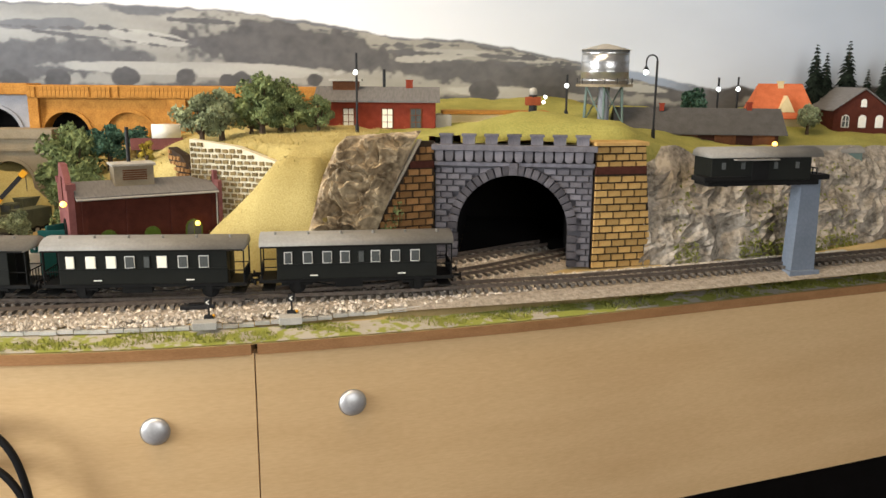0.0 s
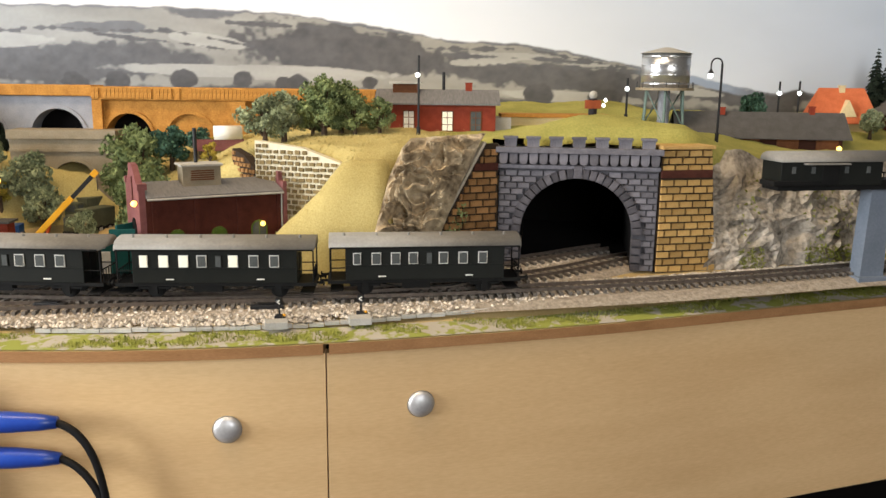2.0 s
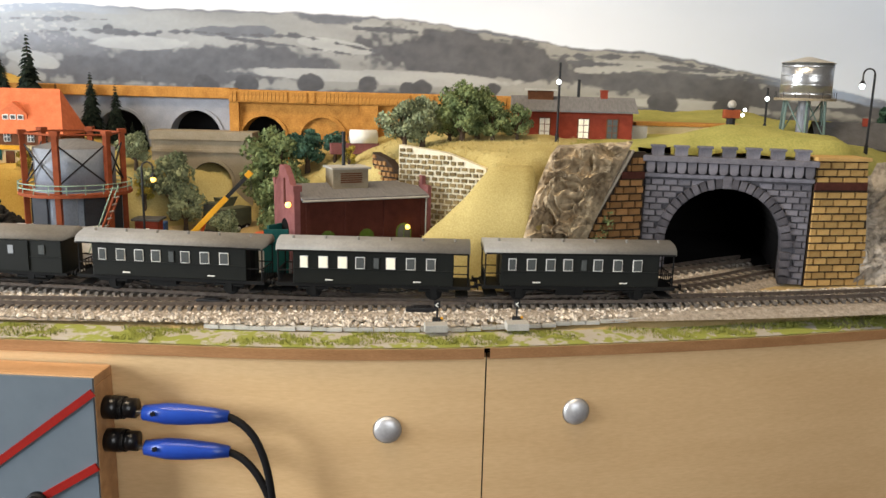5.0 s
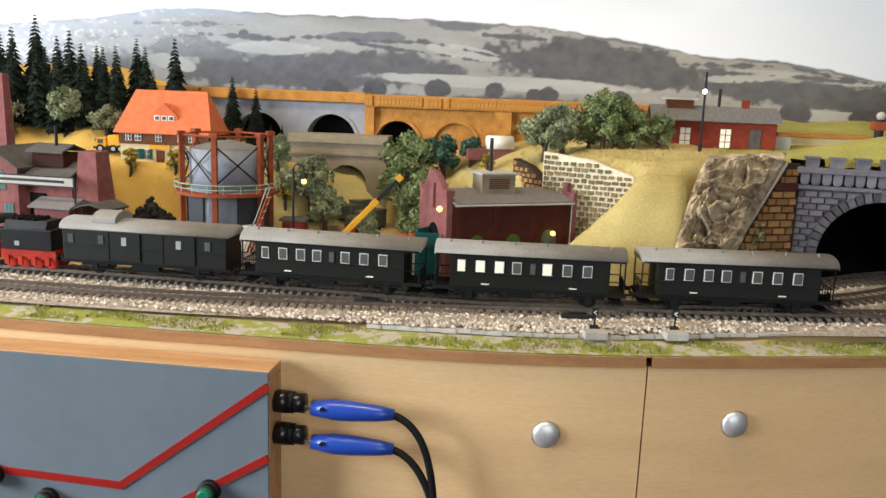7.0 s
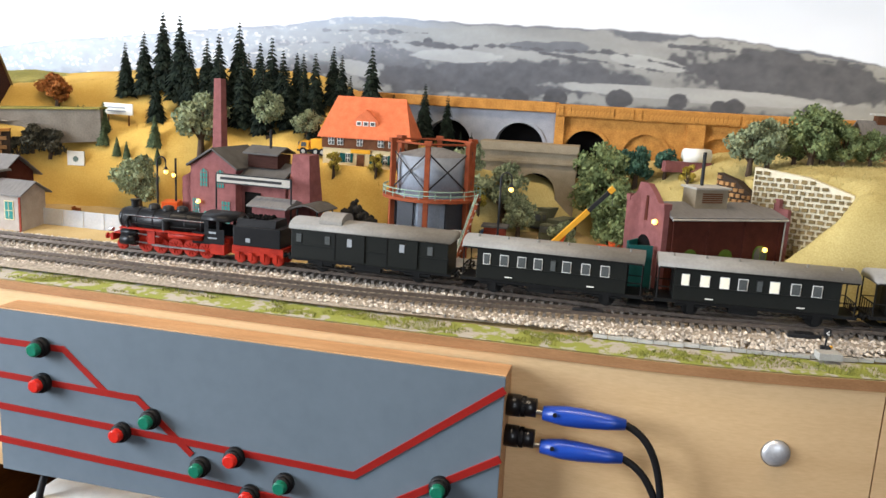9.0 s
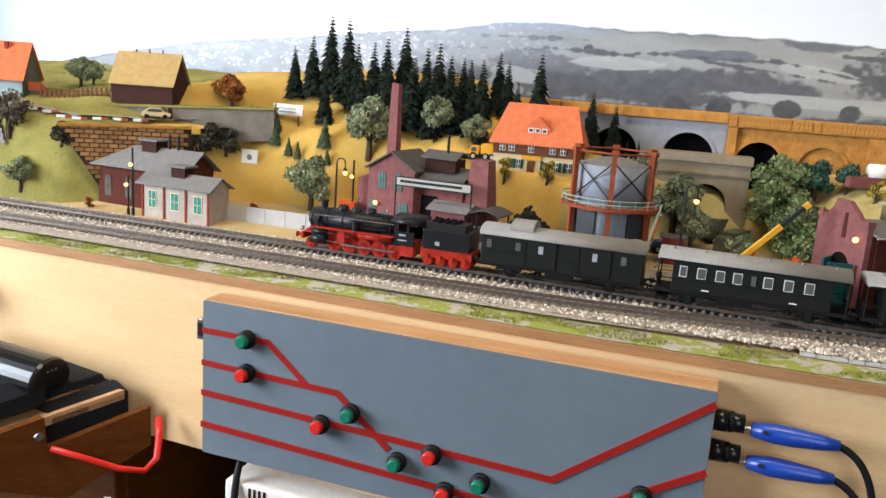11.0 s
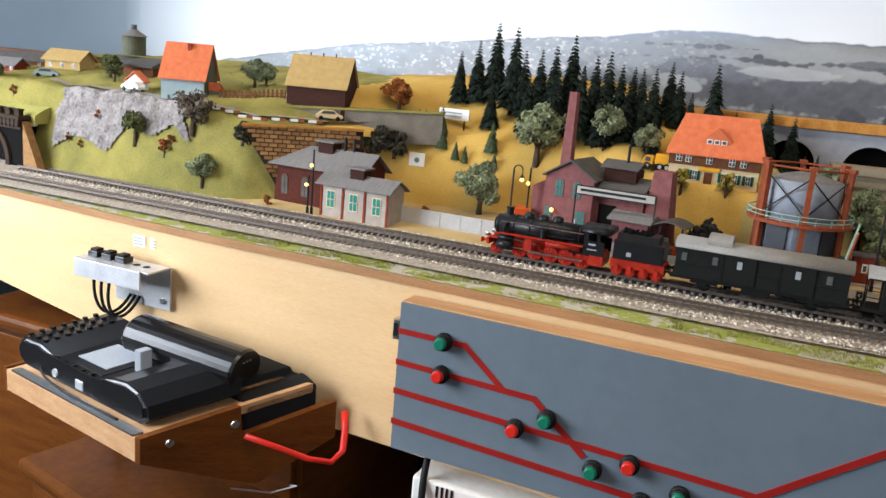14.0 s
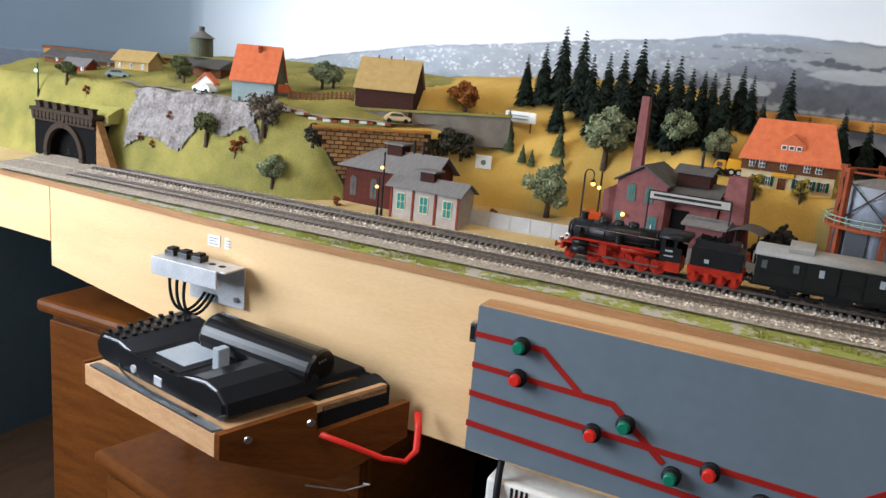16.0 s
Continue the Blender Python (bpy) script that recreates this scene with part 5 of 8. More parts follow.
def baggage_van(L):
    t = thing("baggage_van", pose(0, 0, 0), "dark green baggage van with raised roof lookout", "railway van", "coaches of the train")
    h = L / 2
    part("body", box(B(), -h + 0.003, h - 0.003, -0.0165, 0.0165, 0.0125, 0.0425, 0.0006), M["coach_green"], t)
    bm = B()
    prism(bm, roof_outline(0.0178, 0.0425, 0.0085), -h + 0.001, h - 0.001, "x")
    part("roof", bm, M["coach_roof"], t, "grey domed roof", True)
    bm = B()
    prism(bm, roof_outline(0.0145, 0.049, 0.009), -h * 0.62, -h * 0.34, "x")
    part("lookout", bm, M["coach_roof"], t, "raised guard's lookout")
    for x in (-0.22, 0.42):
        for s in (-1, 1):
            d = part("sliding_door", box(B(), -0.014, 0.014, -0.0006, 0.0006, 0.0, 0.026), M["coach_green"], t, at=pose(x * h, s * 0.017, 0.0145))
            part("door_bar", box(B(), -0.0142, -0.0134, -0.001, 0.001, 0, 0.026), M["underframe"], d)
            part("window", box(B(), -0.0022, 0.0022, -0.001, 0.001, 0.0145, 0.022), M["grey_plastic"], d)
    for x in (-0.86, -0.5, 0.75):
        for s in (-1, 1):
            part("window", box(B(), x * h - 0.0024, x * h + 0.0024, s * 0.0168 - 0.0004, s * 0.0168 + 0.0004, 0.029, 0.037), M["pane"], t)
    part("waist_strip", box(B(), -h + 0.003, h - 0.003, -0.0171, 0.0171, 0.0262, 0.0268), M["coach_green"], t)
    part("floor_frame", box(B(), -h, h, -0.0155, 0.0155, 0.0102, 0.0124), M["underframe"], t)
    part("tool_box", box(B(), -0.012, 0.012, -0.0145, -0.008, 0.0045, 0.0102), M["underframe"], t)
    part("step_board", box(B(), -h * 0.8, h * 0.8, -0.0175, -0.0135, 0.0055, 0.0063), M["underframe"], t)
    for x in (-h * 0.6, h * 0.6):
        wheel(t, x, 0.0058, M["underframe"])
        for s in (-1, 1):
            bm = box(B(), x - 0.012, x + 0.012, s * 0.0125, s * 0.0145, 0.0075, 0.0095)
            box(bm, x - 0.0025, x + 0.0025, s * 0.0122, s * 0.015, 0.0035, 0.0102)
            part("axle_guard", bm, M["underframe"], t)
    for e in (-1, 1):
        buffers(t, e * h, e)
    return t


def locomotive():
    """A ten-coupled freight locomotive with its front to -x; boiler, cab, red frame and wheels."""
    t = thing("steam_locomotive", pose(0, 0, 0), "black steam locomotive with red frame and wheels", "locomotive")
    bm = rod(B(), (-0.060, 0, 0.031), (0.030, 0, 0.031), 0.0118, 28)
    rod(bm, (-0.064, 0, 0.031), (-0.060, 0, 0.031), 0.0105, 28)
    part("boiler", bm, M["loco_black"], t, "black boiler", True)
    bm = B()
    for k in range(5):
        x = -0.045 + 0.017 * k
        rod(bm, (x, 0, 0.031), (x + 0.0012, 0, 0.031), 0.0122, 28)
    part("boiler_bands", bm, M["loco_black"], t)
    part("smokebox_door", rod(rod(B(), (-0.0665, 0, 0.031), (-0.064, 0, 0.031), 0.0075, 24), (-0.0675, 0, 0.031), (-0.0665, 0, 0.031), 0.003, 16), M["loco_black"], t)
    part("chimney", rod(rod(B(), (-0.053, 0, 0.041), (-0.053, 0, 0.0495), 0.0036, 16), (-0.053, 0, 0.0485), (-0.053, 0, 0.0505), 0.0043, 16), M["loco_black"], t)
    for x, hh in ((-0.032, 0.006), (-0.017, 0.005), (-0.002, 0.006)):
        bm = rod(B(), (x, 0, 0.040), (x, 0, 0.042 + hh * 0.6), 0.0055, 18)
        ball(bm, (x, 0, 0.042 + hh * 0.6), 0.0055, 2, (1, 1, 0.45))
        part("dome", bm, M["loco_black"], t, "rounded steam dome", True)
    part("feed_pump", rod(B(), (-0.012, -0.0135, 0.022), (-0.012, -0.0135, 0.034), 0.0032, 12), M["loco_black"], t)
    part("whistle", rod(B(), (0.014, 0.003, 0.042), (0.014, 0.003, 0.047), 0.0009, 8), M["steel"], t)
    for s in (-1, 1):
        part("handrail", tube(B(), [(-0.058, s * 0.0125, 0.036), (0.028, s * 0.0125, 0.036)], 0.0005, 6), M["steel"], t)
        part("pipe", tube(B(), [(-0.05, s * 0.0122, 0.029), (-0.02, s * 0.0124, 0.0275), (0.02, s * 0.0122, 0.0285)], 0.0008, 6), M["underframe"], t)
        part("air_tank", rod(B(), (-0.008, s * 0.0128, 0.0205), (0.026, s * 0.0128, 0.0205), 0.0034, 14), M["loco_red"], t, "red air tank", True)
        part("running_board", box(B(), -0.058, 0.03, s * 0.0155 - 0.0035, s * 0.0155 + 0.002, 0.0235, 0.0245), M["loco_red"], t, "red-edged running board")
        part("cylinder", rod(B(), (-0.058, s * 0.0142, 0.0115), (-0.043, s * 0.0142, 0.0115), 0.0052, 18), M["loco_black"], t, "black steam cylinder", True)
        part("valve_chest", rod(B(), (-0.058, s * 0.0138, 0.019), (-0.042, s * 0.0138, 0.019), 0.0034, 16), M["loco_black"], t, "", True)
        bm = rod(B(), (-0.043, s * 0.0150, 0.0105), (-0.008, s * 0.0150, 0.0088), 0.0007, 6)
        box(bm, -0.026, 0.030, s * 0.0148 - 0.0004, s * 0.0148 + 0.0004, 0.0076, 0.0092)
        rod(bm, (-0.028, s * 0.015, 0.019), (-0.022, s * 0.015, 0.009), 0.0007, 6)
        rod(bm, (-0.042, s * 0.015, 0.019), (-0.018, s * 0.015, 0.0175), 0.0006, 6)
        part("coupling_rods", bm, M["steel"], t, "bright coupling rods")
        part("bracket", box(B(), -0.030, -0.022, s * 0.0148 - 0.0012, s * 0.0148 + 0.0012, 0.0098, 0.0232), M["loco_red"], t)
        part("lamp", rod(B(), (-0.0735, s * 0.010, 0.0195), (-0.0705, s * 0.010, 0.0195), 0.0022, 12), M["steel"], t, "round front lamp")
        part("cylinder_pipe", tube(B(), [(-0.052, s * 0.010, 0.036), (-0.053, s * 0.0145, 0.03), (-0.051, s * 0.0142, 0.022)], 0.0018, 8), M["loco_black"], t)
    part("frame", box(B(), -0.066, 0.05, -0.0062, 0.0062, 0.0085, 0.021, 0.0005), M["loco_red"], t, "red main frame")
    part("buffer_beam", box(B(), -0.0705, -0.0675, -0.0155, 0.0155, 0.0095, 0.0165, 0.0004), M["loco_red"], t, "red buffer beam")
    part("front_deck", box(B(), -0.0675, -0.056, -0.0135, 0.0135, 0.0165, 0.0178), M["loco_red"], t)
    part("firebox", box(B(), 0.014, 0.034, -0.0105, 0.0105, 0.014, 0.032, 0.001), M["loco_black"], t)
    for s in (-1, 1):
        bm = rod(B(), (-0.0705, s * 0.0105, 0.0125), (-0.076, s * 0.0105, 0.0125), 0.0013, 8)
        rod(bm, (-0.076, s * 0.0105, 0.0125), (-0.0772, s * 0.0105, 0.0125), 0.003, 14)
        part("buffer", bm, M["loco_red"], t)
    wheel(t, -0.0615, 0.0052, M["loco_red"], 8)
    for k in range(5):
        wheel(t, -0.036 + 0.0162 * k, 0.0078, M["loco_red"], 10)
    # cab
    bm = B()
    for s in (-1, 1):
        box(bm, 0.030, 0.0505, s * 0.0158 - 0.0004, s * 0.0158 + 0.0004, 0.0165, 0.031)
        box(bm, 0.030, 0.0345, s * 0.0158 - 0.0004, s * 0.0158 + 0.0004, 0.031, 0.0405)
        box(bm, 0.0425, 0.0455, s * 0.0158 - 0.0004, s * 0.0158 + 0.0004, 0.031, 0.0405)
    box(bm, 0.0298, 0.0306, -0.0154, 0.0154, 0.0165, 0.042)
    part("cab", bm, M["loco_black"], t, "black driver's cab")
    bm = B()
    prism(bm, roof_outline(0.0172, 0.0402, 0.0066), 0.0275, 0.0555, "x")
    part("cab_roof", bm, M["loco_black"], t, "domed cab roof", True)
    part("number_plate", box(B(), 0.035, 0.042, -0.0164, -0.0162, 0.0265, 0.0285), M["grey_plastic"], t, "pale number bar")
    part("number_plate", box(B(), 0.034, 0.043, -0.0164, -0.0162, 0.0215, 0.0228), M["grey_plastic"], t, "pale lettering bar")
    part("cab_steps", box(B(), 0.036, 0.05, -0.0155, 0.0155, 0.006, 0.0164), M["loco_red"], t, "red cab steps")
    # tender
    bm = box(B(), 0.059, 0.106, -0.0155, 0.0155, 0.0175, 0.0365, 0.0008)
    part("tender_body", bm, M["loco_black"], t, "black tender tank")
    bm = B()
    prism(bm, [(-0.0135, 0.0365), (0.0135, 0.0365), (0.0105, 0.0435), (-0.0105, 0.0435)], 0.061, 0.1, "x")
    part("tender_bunker", bm, M["loco_black"], t, "coal bunker")
    bm = B()
    rng = random.Random(3)
    for _ in range(90):
        ball(bm, (rng.uniform(0.064, 0.092), rng.uniform(-0.009, 0.009), 0.0435 + rng.uniform(0, 0.0015)), rng.uniform(0.0011, 0.002), 1)
    part("coal", bm, M["shade_coal_black"], t, "heap of coal")
    part("tender_frame", box(B(), 0.057, 0.108, -0.0135, 0.0135, 0.0085, 0.0172), M["loco_red"], t, "red tender frame")
    part("lettering", box(B(), 0.072, 0.0765, -0.0161, -0.0157, 0.0215, 0.0255), M["grey_plastic"], t)
    for k in range(4):
        wheel(t, 0.0635 + 0.0125 * k, 0.0054, M["loco_red"], 0)
        for s in (-1, 1):
            part("axle_box", box(B(), 0.0615 + 0.0125 * k, 0.0655 + 0.0125 * k, s * 0.0148 - 0.001, s * 0.0148 + 0.001, 0.0035, 0.0115), M["loco_red"], t)
    buffers(t, 0.108, 1)
    return t


FRONT = -0.80
loco = locomotive()
LS = 1.17
loco.matrix_basis = on_track(FRONT, FRONT + 0.22) @ Matrix.Translation((-0.016, 0, 0)) @ Matrix.Diagonal((LS, LS, LS * 0.95, 1))
van = baggage_van(0.152)
CS = 1.17
van.matrix_basis = on_track(-0.572, -0.572 + 0.178) @ Matrix.Diagonal((CS, CS, CS * 0.92, 1))
WINS = [(-0.86, 0.005), (-0.62, 0.0062), (-0.38, 0.0062), (-0.16, 0.0062), (0.04, 0.004), (0.22, 0.0062), (0.47, 0.0062), (0.72, 0.0062)]
first = coach(0.153, "dark green two-axle coach with grey roof and pale windows", WINS)
first.matrix_basis = on_track(-0.384, -0.384 + 0.179) @ Matrix.Diagonal((CS, CS, CS * 0.92, 1))
second = coach(0.153, "dark green coach with panes glowing in place of backdrop reflections", WINS, (-0.86, -0.62, -0.38, 0.22))
second.matrix_basis = on_track(-0.196, -0.196 + 0.179) @ Matrix.Diagonal((CS, CS, CS * 0.92, 1))
copy_thing(first, on_track(-0.008, -0.008 + 0.179))

# parked wagon on a raised display post
g = (0.536, 0.182)
t = thing("display_post", pose(g[0], g[1], base(g[1]), 0, 0, 12), "blue-grey painted post carrying a short raised track", "post")
M["post_grey"] = mat("post_grey", (0.17, 0.20, 0.25), (0.13, 0.16, 0.2), 0.5, 40, 0.05)
bm = B()
prism(bm, [(-0.014, 0), (0.014, 0), (0.011, 0.098), (-0.011, 0.098)], -0.008, 0.008)
part("post", bm, M["post_grey"], t)
part("foot", box(B(), -0.018, 0.018, -0.012, 0.012, -0.003, 0.004, 0.001), M["post_grey"], t)
part("bracket", box(B(), -0.125, 0.018, -0.012, 0.012, 0.0982, 0.1035, 0.001), M["underframe"], t, "black bracket beam")

# parked van on the display post
t = thing("parked_van", pose(0.478, 0.174, 0.1165, 0, 0, 10), "dark green old baggage van parked on the raised track", "railway van")
part("body", box(B(), -0.058, 0.052, -0.0165, 0.0165, 0.006, 0.03, 0.0006), M["coach_green"], t)
part("roof", prism(B(), roof_outline(0.018, 0.03, 0.0085), -0.06, 0.064, "x"), M["coach_roof"], t, "grey domed roof", True)
part("awning", box(B(), -0.035, 0.012, -0.023, -0.0165, 0.0268, 0.028), M["coach_roof"], t)
part("door", box(B(), -0.014, 0.004, -0.0175, -0.0166, 0.007, 0.026), M["underframe"], t)
for x in (-0.045, -0.024, 0.012, 0.036):
    part("window", box(B(), x - 0.002, x + 0.002, -0.0172, -0.0166, 0.018, 0.0245), M["pane"], t)
part("underframe", box(B(), -0.058, 0.064, -0.014, 0.014, 0.001, 0.0058), M["underframe"], t)
bm = B()
for k in range(5):
    rod(bm, (0.062, -0.012 + 0.006 * k, 0.005), (0.062, -0.012 + 0.006 * k, 0.017), 0.0006, 6)
rod(bm, (0.062, -0.013, 0.017), (0.062, 0.013, 0.017), 0.0007, 6)
part("railing", bm, M["underframe"], t)
for x in (-0.036, 0.034):
    wheel(t, x, 0.0035, M["underframe"])

# ---- buildings ----
N = dict(
    red_brick=mat("red_brick", (0.092, 0.026, 0.017), (0.058, 0.016, 0.011), 0.85, 120, 0.4, fine=900),
    plum_brick=mat("plum_brick", (0.24, 0.095, 0.09), (0.16, 0.06, 0.06), 0.85, 120, 0.4, fine=900),
    bright_brick=mat("bright_brick", (0.26, 0.05, 0.028), (0.17, 0.03, 0.018), 0.85, 120, 0.4, fine=900),
    slate=mat("slate", (0.20, 0.19, 0.185), (0.13, 0.125, 0.12), 0.7, 90, 0.3, stretch=(6, 1, 1)),
    dark_slate=mat("dark_slate", (0.10, 0.095, 0.09), (0.07, 0.065, 0.06), 0.7, 90, 0.3),
    tile_orange=mat("tile_orange", (0.62, 0.17, 0.075), (0.48, 0.12, 0.05), 0.8, 120, 0.3, fine=700),
    tile_ochre=mat("tile_ochre", (0.42, 0.29, 0.12), (0.33, 0.22, 0.085), 0.8, 120, 0.3),
    lodge_plaster=mat("lodge_plaster", (0.40, 0.35, 0.30), (0.30, 0.25, 0.21), 0.85, 80, 0.2),
    road_wall_grey=mat("road_wall_grey", (0.20, 0.175, 0.145), (0.13, 0.112, 0.09), 0.9, 50, 0.3),
    cream=mat("cream", (0.68, 0.56, 0.33), (0.58, 0.46, 0.26), 0.85, 80, 0.2),
    teal=mat("teal", (0.03, 0.22, 0.19), (0.02, 0.15, 0.13), 0.6, 120),
    teal_dark=mat("teal_dark", (0.012, 0.085, 0.08), (0.008, 0.06, 0.055), 0.6, 80, 0.1),
    green_win=mat("green_win", (0.10, 0.16, 0.02), (0.06, 0.10, 0.015), 0.4, 120),
    timber=mat("timber", (0.16, 0.065, 0.03), (0.10, 0.04, 0.02), 0.8, 120, 0.2),
    blue_plaster=mat("blue_plaster", (0.30, 0.37, 0.38), (0.24, 0.30, 0.31), 0.85, 80, 0.2),
    dark_boards=mat("dark_boards", (0.055, 0.022, 0.016), (0.035, 0.014, 0.01), 0.8, 90, 0.3, stretch=(1, 1, 8)),
    ochre_stone=mat("ochre_stone", (0.50, 0.24, 0.06), (0.30, 0.13, 0.03), 0.85, 90, 0.5, fine=500),
    bridge_grey=mat("bridge_grey", (0.30, 0.31, 0.34), (0.22, 0.23, 0.26), 0.85, 70, 0.3),
    bridge_tan=mat("bridge_tan", (0.30, 0.25, 0.18), (0.23, 0.19, 0.13), 0.85, 70, 0.3),
    tank_grey=mat("tank_grey", (0.27, 0.30, 0.34), (0.19, 0.21, 0.25), 0.45, 60, 0.1),
    tank_dark=mat("tank_dark", (0.045, 0.048, 0.055), (0.03, 0.032, 0.038), 0.5, 60, 0.1),
    rust=mat("rust", (0.30, 0.075, 0.03), (0.19, 0.045, 0.02), 0.7, 120, 0.2),
    pale_green=mat("pale_green", (0.30, 0.42, 0.33), (0.22, 0.32, 0.25), 0.6, 120),
    pole_black=mat("pole_black", (0.02, 0.02, 0.022), (0.014, 0.014, 0.015), 0.5, 120),
    warm_lamp=mat("warm_lamp", (1, 0.8, 0.4), None, 0.4, emit=((1.0, 0.62, 0.10), 3.2)),
    cold_lamp=mat("cold_lamp", (0.9, 0.95, 1), None, 0.4, emit=((0.85, 0.95, 1.0), 4.0)),
    green_lamp=mat("green_lamp", (0.4, 0.9, 0.9), None, 0.4, emit=((0.35, 1.0, 0.95), 7.0)),
    yellow_paint=mat("yellow_paint", (0.72, 0.36, 0.03), (0.6, 0.28, 0.02), 0.4, 80),
    orange_paint=mat("orange_paint", (0.66, 0.10, 0.02), (0.5, 0.07, 0.015), 0.4, 80),
    blue_paint=mat("blue_paint", (0.03, 0.10, 0.30), (0.02, 0.07, 0.22), 0.4, 80),
    olive=mat("olive", (0.11, 0.115, 0.075), (0.07, 0.075, 0.05), 0.6, 80, 0.2),
    fence=mat("fence", (0.62, 0.64, 0.66), (0.5, 0.52, 0.54), 0.35, 60, alpha=0.5),
    concrete=mat("concrete", (0.44, 0.42, 0.38), (0.34, 0.32, 0.28), 0.9, 80, 0.3),
    coal=mat("coal", (0.035, 0.032, 0.028), (0.018, 0.017, 0.015), 0.9, 120, 0.8),
    bark=mat("bark", (0.11, 0.075, 0.05), (0.06, 0.04, 0.028), 0.95, 200, 0.5),
    leaf=mat("leaf", (0.21, 0.25, 0.11), (0.10, 0.14, 0.06), 0.85, 60, 0.3, island=0.45),
    leaf_grey=mat("leaf_grey", (0.28, 0.31, 0.18), (0.14, 0.17, 0.10), 0.85, 60, 0.3, island=0.4),
    leaf_blue=mat("leaf_blue", (0.07, 0.14, 0.10), (0.035, 0.08, 0.055), 0.85, 60, 0.3, island=0.45),
    leaf_rust=mat("leaf_rust", (0.34, 0.13, 0.035), (0.22, 0.07, 0.02), 0.85, 60, 0.3, island=0.45),
    leaf_dark=mat("leaf_dark", (0.075, 0.07, 0.05), (0.04, 0.038, 0.028), 0.9, 60, 0.3, island=0.4),
    leaf_olive=mat("leaf_olive", (0.13, 0.145, 0.06), (0.06, 0.07, 0.03), 0.9, 60, 0.3, island=0.4),
    leaf_thorn=mat("leaf_thorn", (0.16, 0.13, 0.10), (0.08, 0.065, 0.05), 0.9, 60, 0.3, island=0.4),
    leaf_yellow=mat("leaf_yellow", (0.42, 0.33, 0.06), (0.3, 0.22, 0.04), 0.9, 60, 0.3, island=0.4),
    fir=mat("fir", (0.016, 0.023, 0.016), (0.006, 0.010, 0.007), 0.9, 60, 0.3, island=0.5),
    fir_green=mat("fir_green", (0.075, 0.10, 0.05), (0.04, 0.055, 0.028), 0.9, 60, 0.3, island=0.4),
    hedge_red=mat("hedge_red", (0.30, 0.10, 0.03), (0.2, 0.06, 0.02), 0.9, 100, 0.5, island=0.4),
    straw=mat("straw", (0.5, 0.36, 0.15), (0.36, 0.24, 0.09), 0.9, 150, 0.5, island=0.3),
    asphalt=mat("asphalt", (0.36, 0.33, 0.29), (0.29, 0.26, 0.22), 0.9, 60, 0.3, fine=700),
    silver=mat("silver", (0.62, 0.63, 0.64), (0.45, 0.46, 0.48), 0.3, 60, 0.05, metal=0.85),
    grey_green=mat("grey_green", (0.15, 0.21, 0.19), (0.11, 0.16, 0.14), 0.5, 80),
)


def opening(parent, face, u, z, w, h, glass, frame_mat, arch=False, bars=(1, 1), sill=None, dims=(0, 0)):
    """A window or door with a frame, a pane and glazing bars on one face (f front, l left, r right) of a building dims = (width, depth)."""
    W, D = dims
    m = {"f": pose(u, 0, z), "l": pose(0, D - u, z, 0, 0, -90), "r": pose(W, u, z, 0, 0, 90)}[face]
    out = [(-w / 2, 0), (w / 2, 0)] + ([(w / 2 * math.cos(math.pi * k / 8), h - w / 2 + w / 2 * math.sin(math.pi * k / 8)) for k in range(9)] if arch else [(w / 2, h), (-w / 2, h)])
    win = part("window", prism(B(), out, -0.0006, 0.0004), frame_mat, parent, at=m)
    s = 0.82
    part("pane", prism(B(), [(x * s, h / 2 + (z2 - h / 2) * (1 - (1 - s) * w / h)) for x, z2 in out], -0.0009, -0.00055), glass, win)
    bm = B()
    for k in range(bars[0]):
        x = -w / 2 + w * (k + 1) / (bars[0] + 1)
        box(bm, x - 0.00035, x + 0.00035, -0.0013, -0.0008, 0.0004, h - 0.0006)
    for k in range(bars[1]):
        zz = h * (k + 1) / (bars[1] + 1)
        box(bm, -w / 2 + 0.0003, w / 2 - 0.0003, -0.0013, -0.0008, zz - 0.00035, zz + 0.00035)
    if bars[0] + bars[1]:
        part("glazing_bar", bm, frame_mat, win)
    if sill:
        part("sill", box(B(), -w / 2 - 0.0008, w / 2 + 0.0008, -0.0018, 0.0, -0.0012, 0.0), sill, win)
    return win


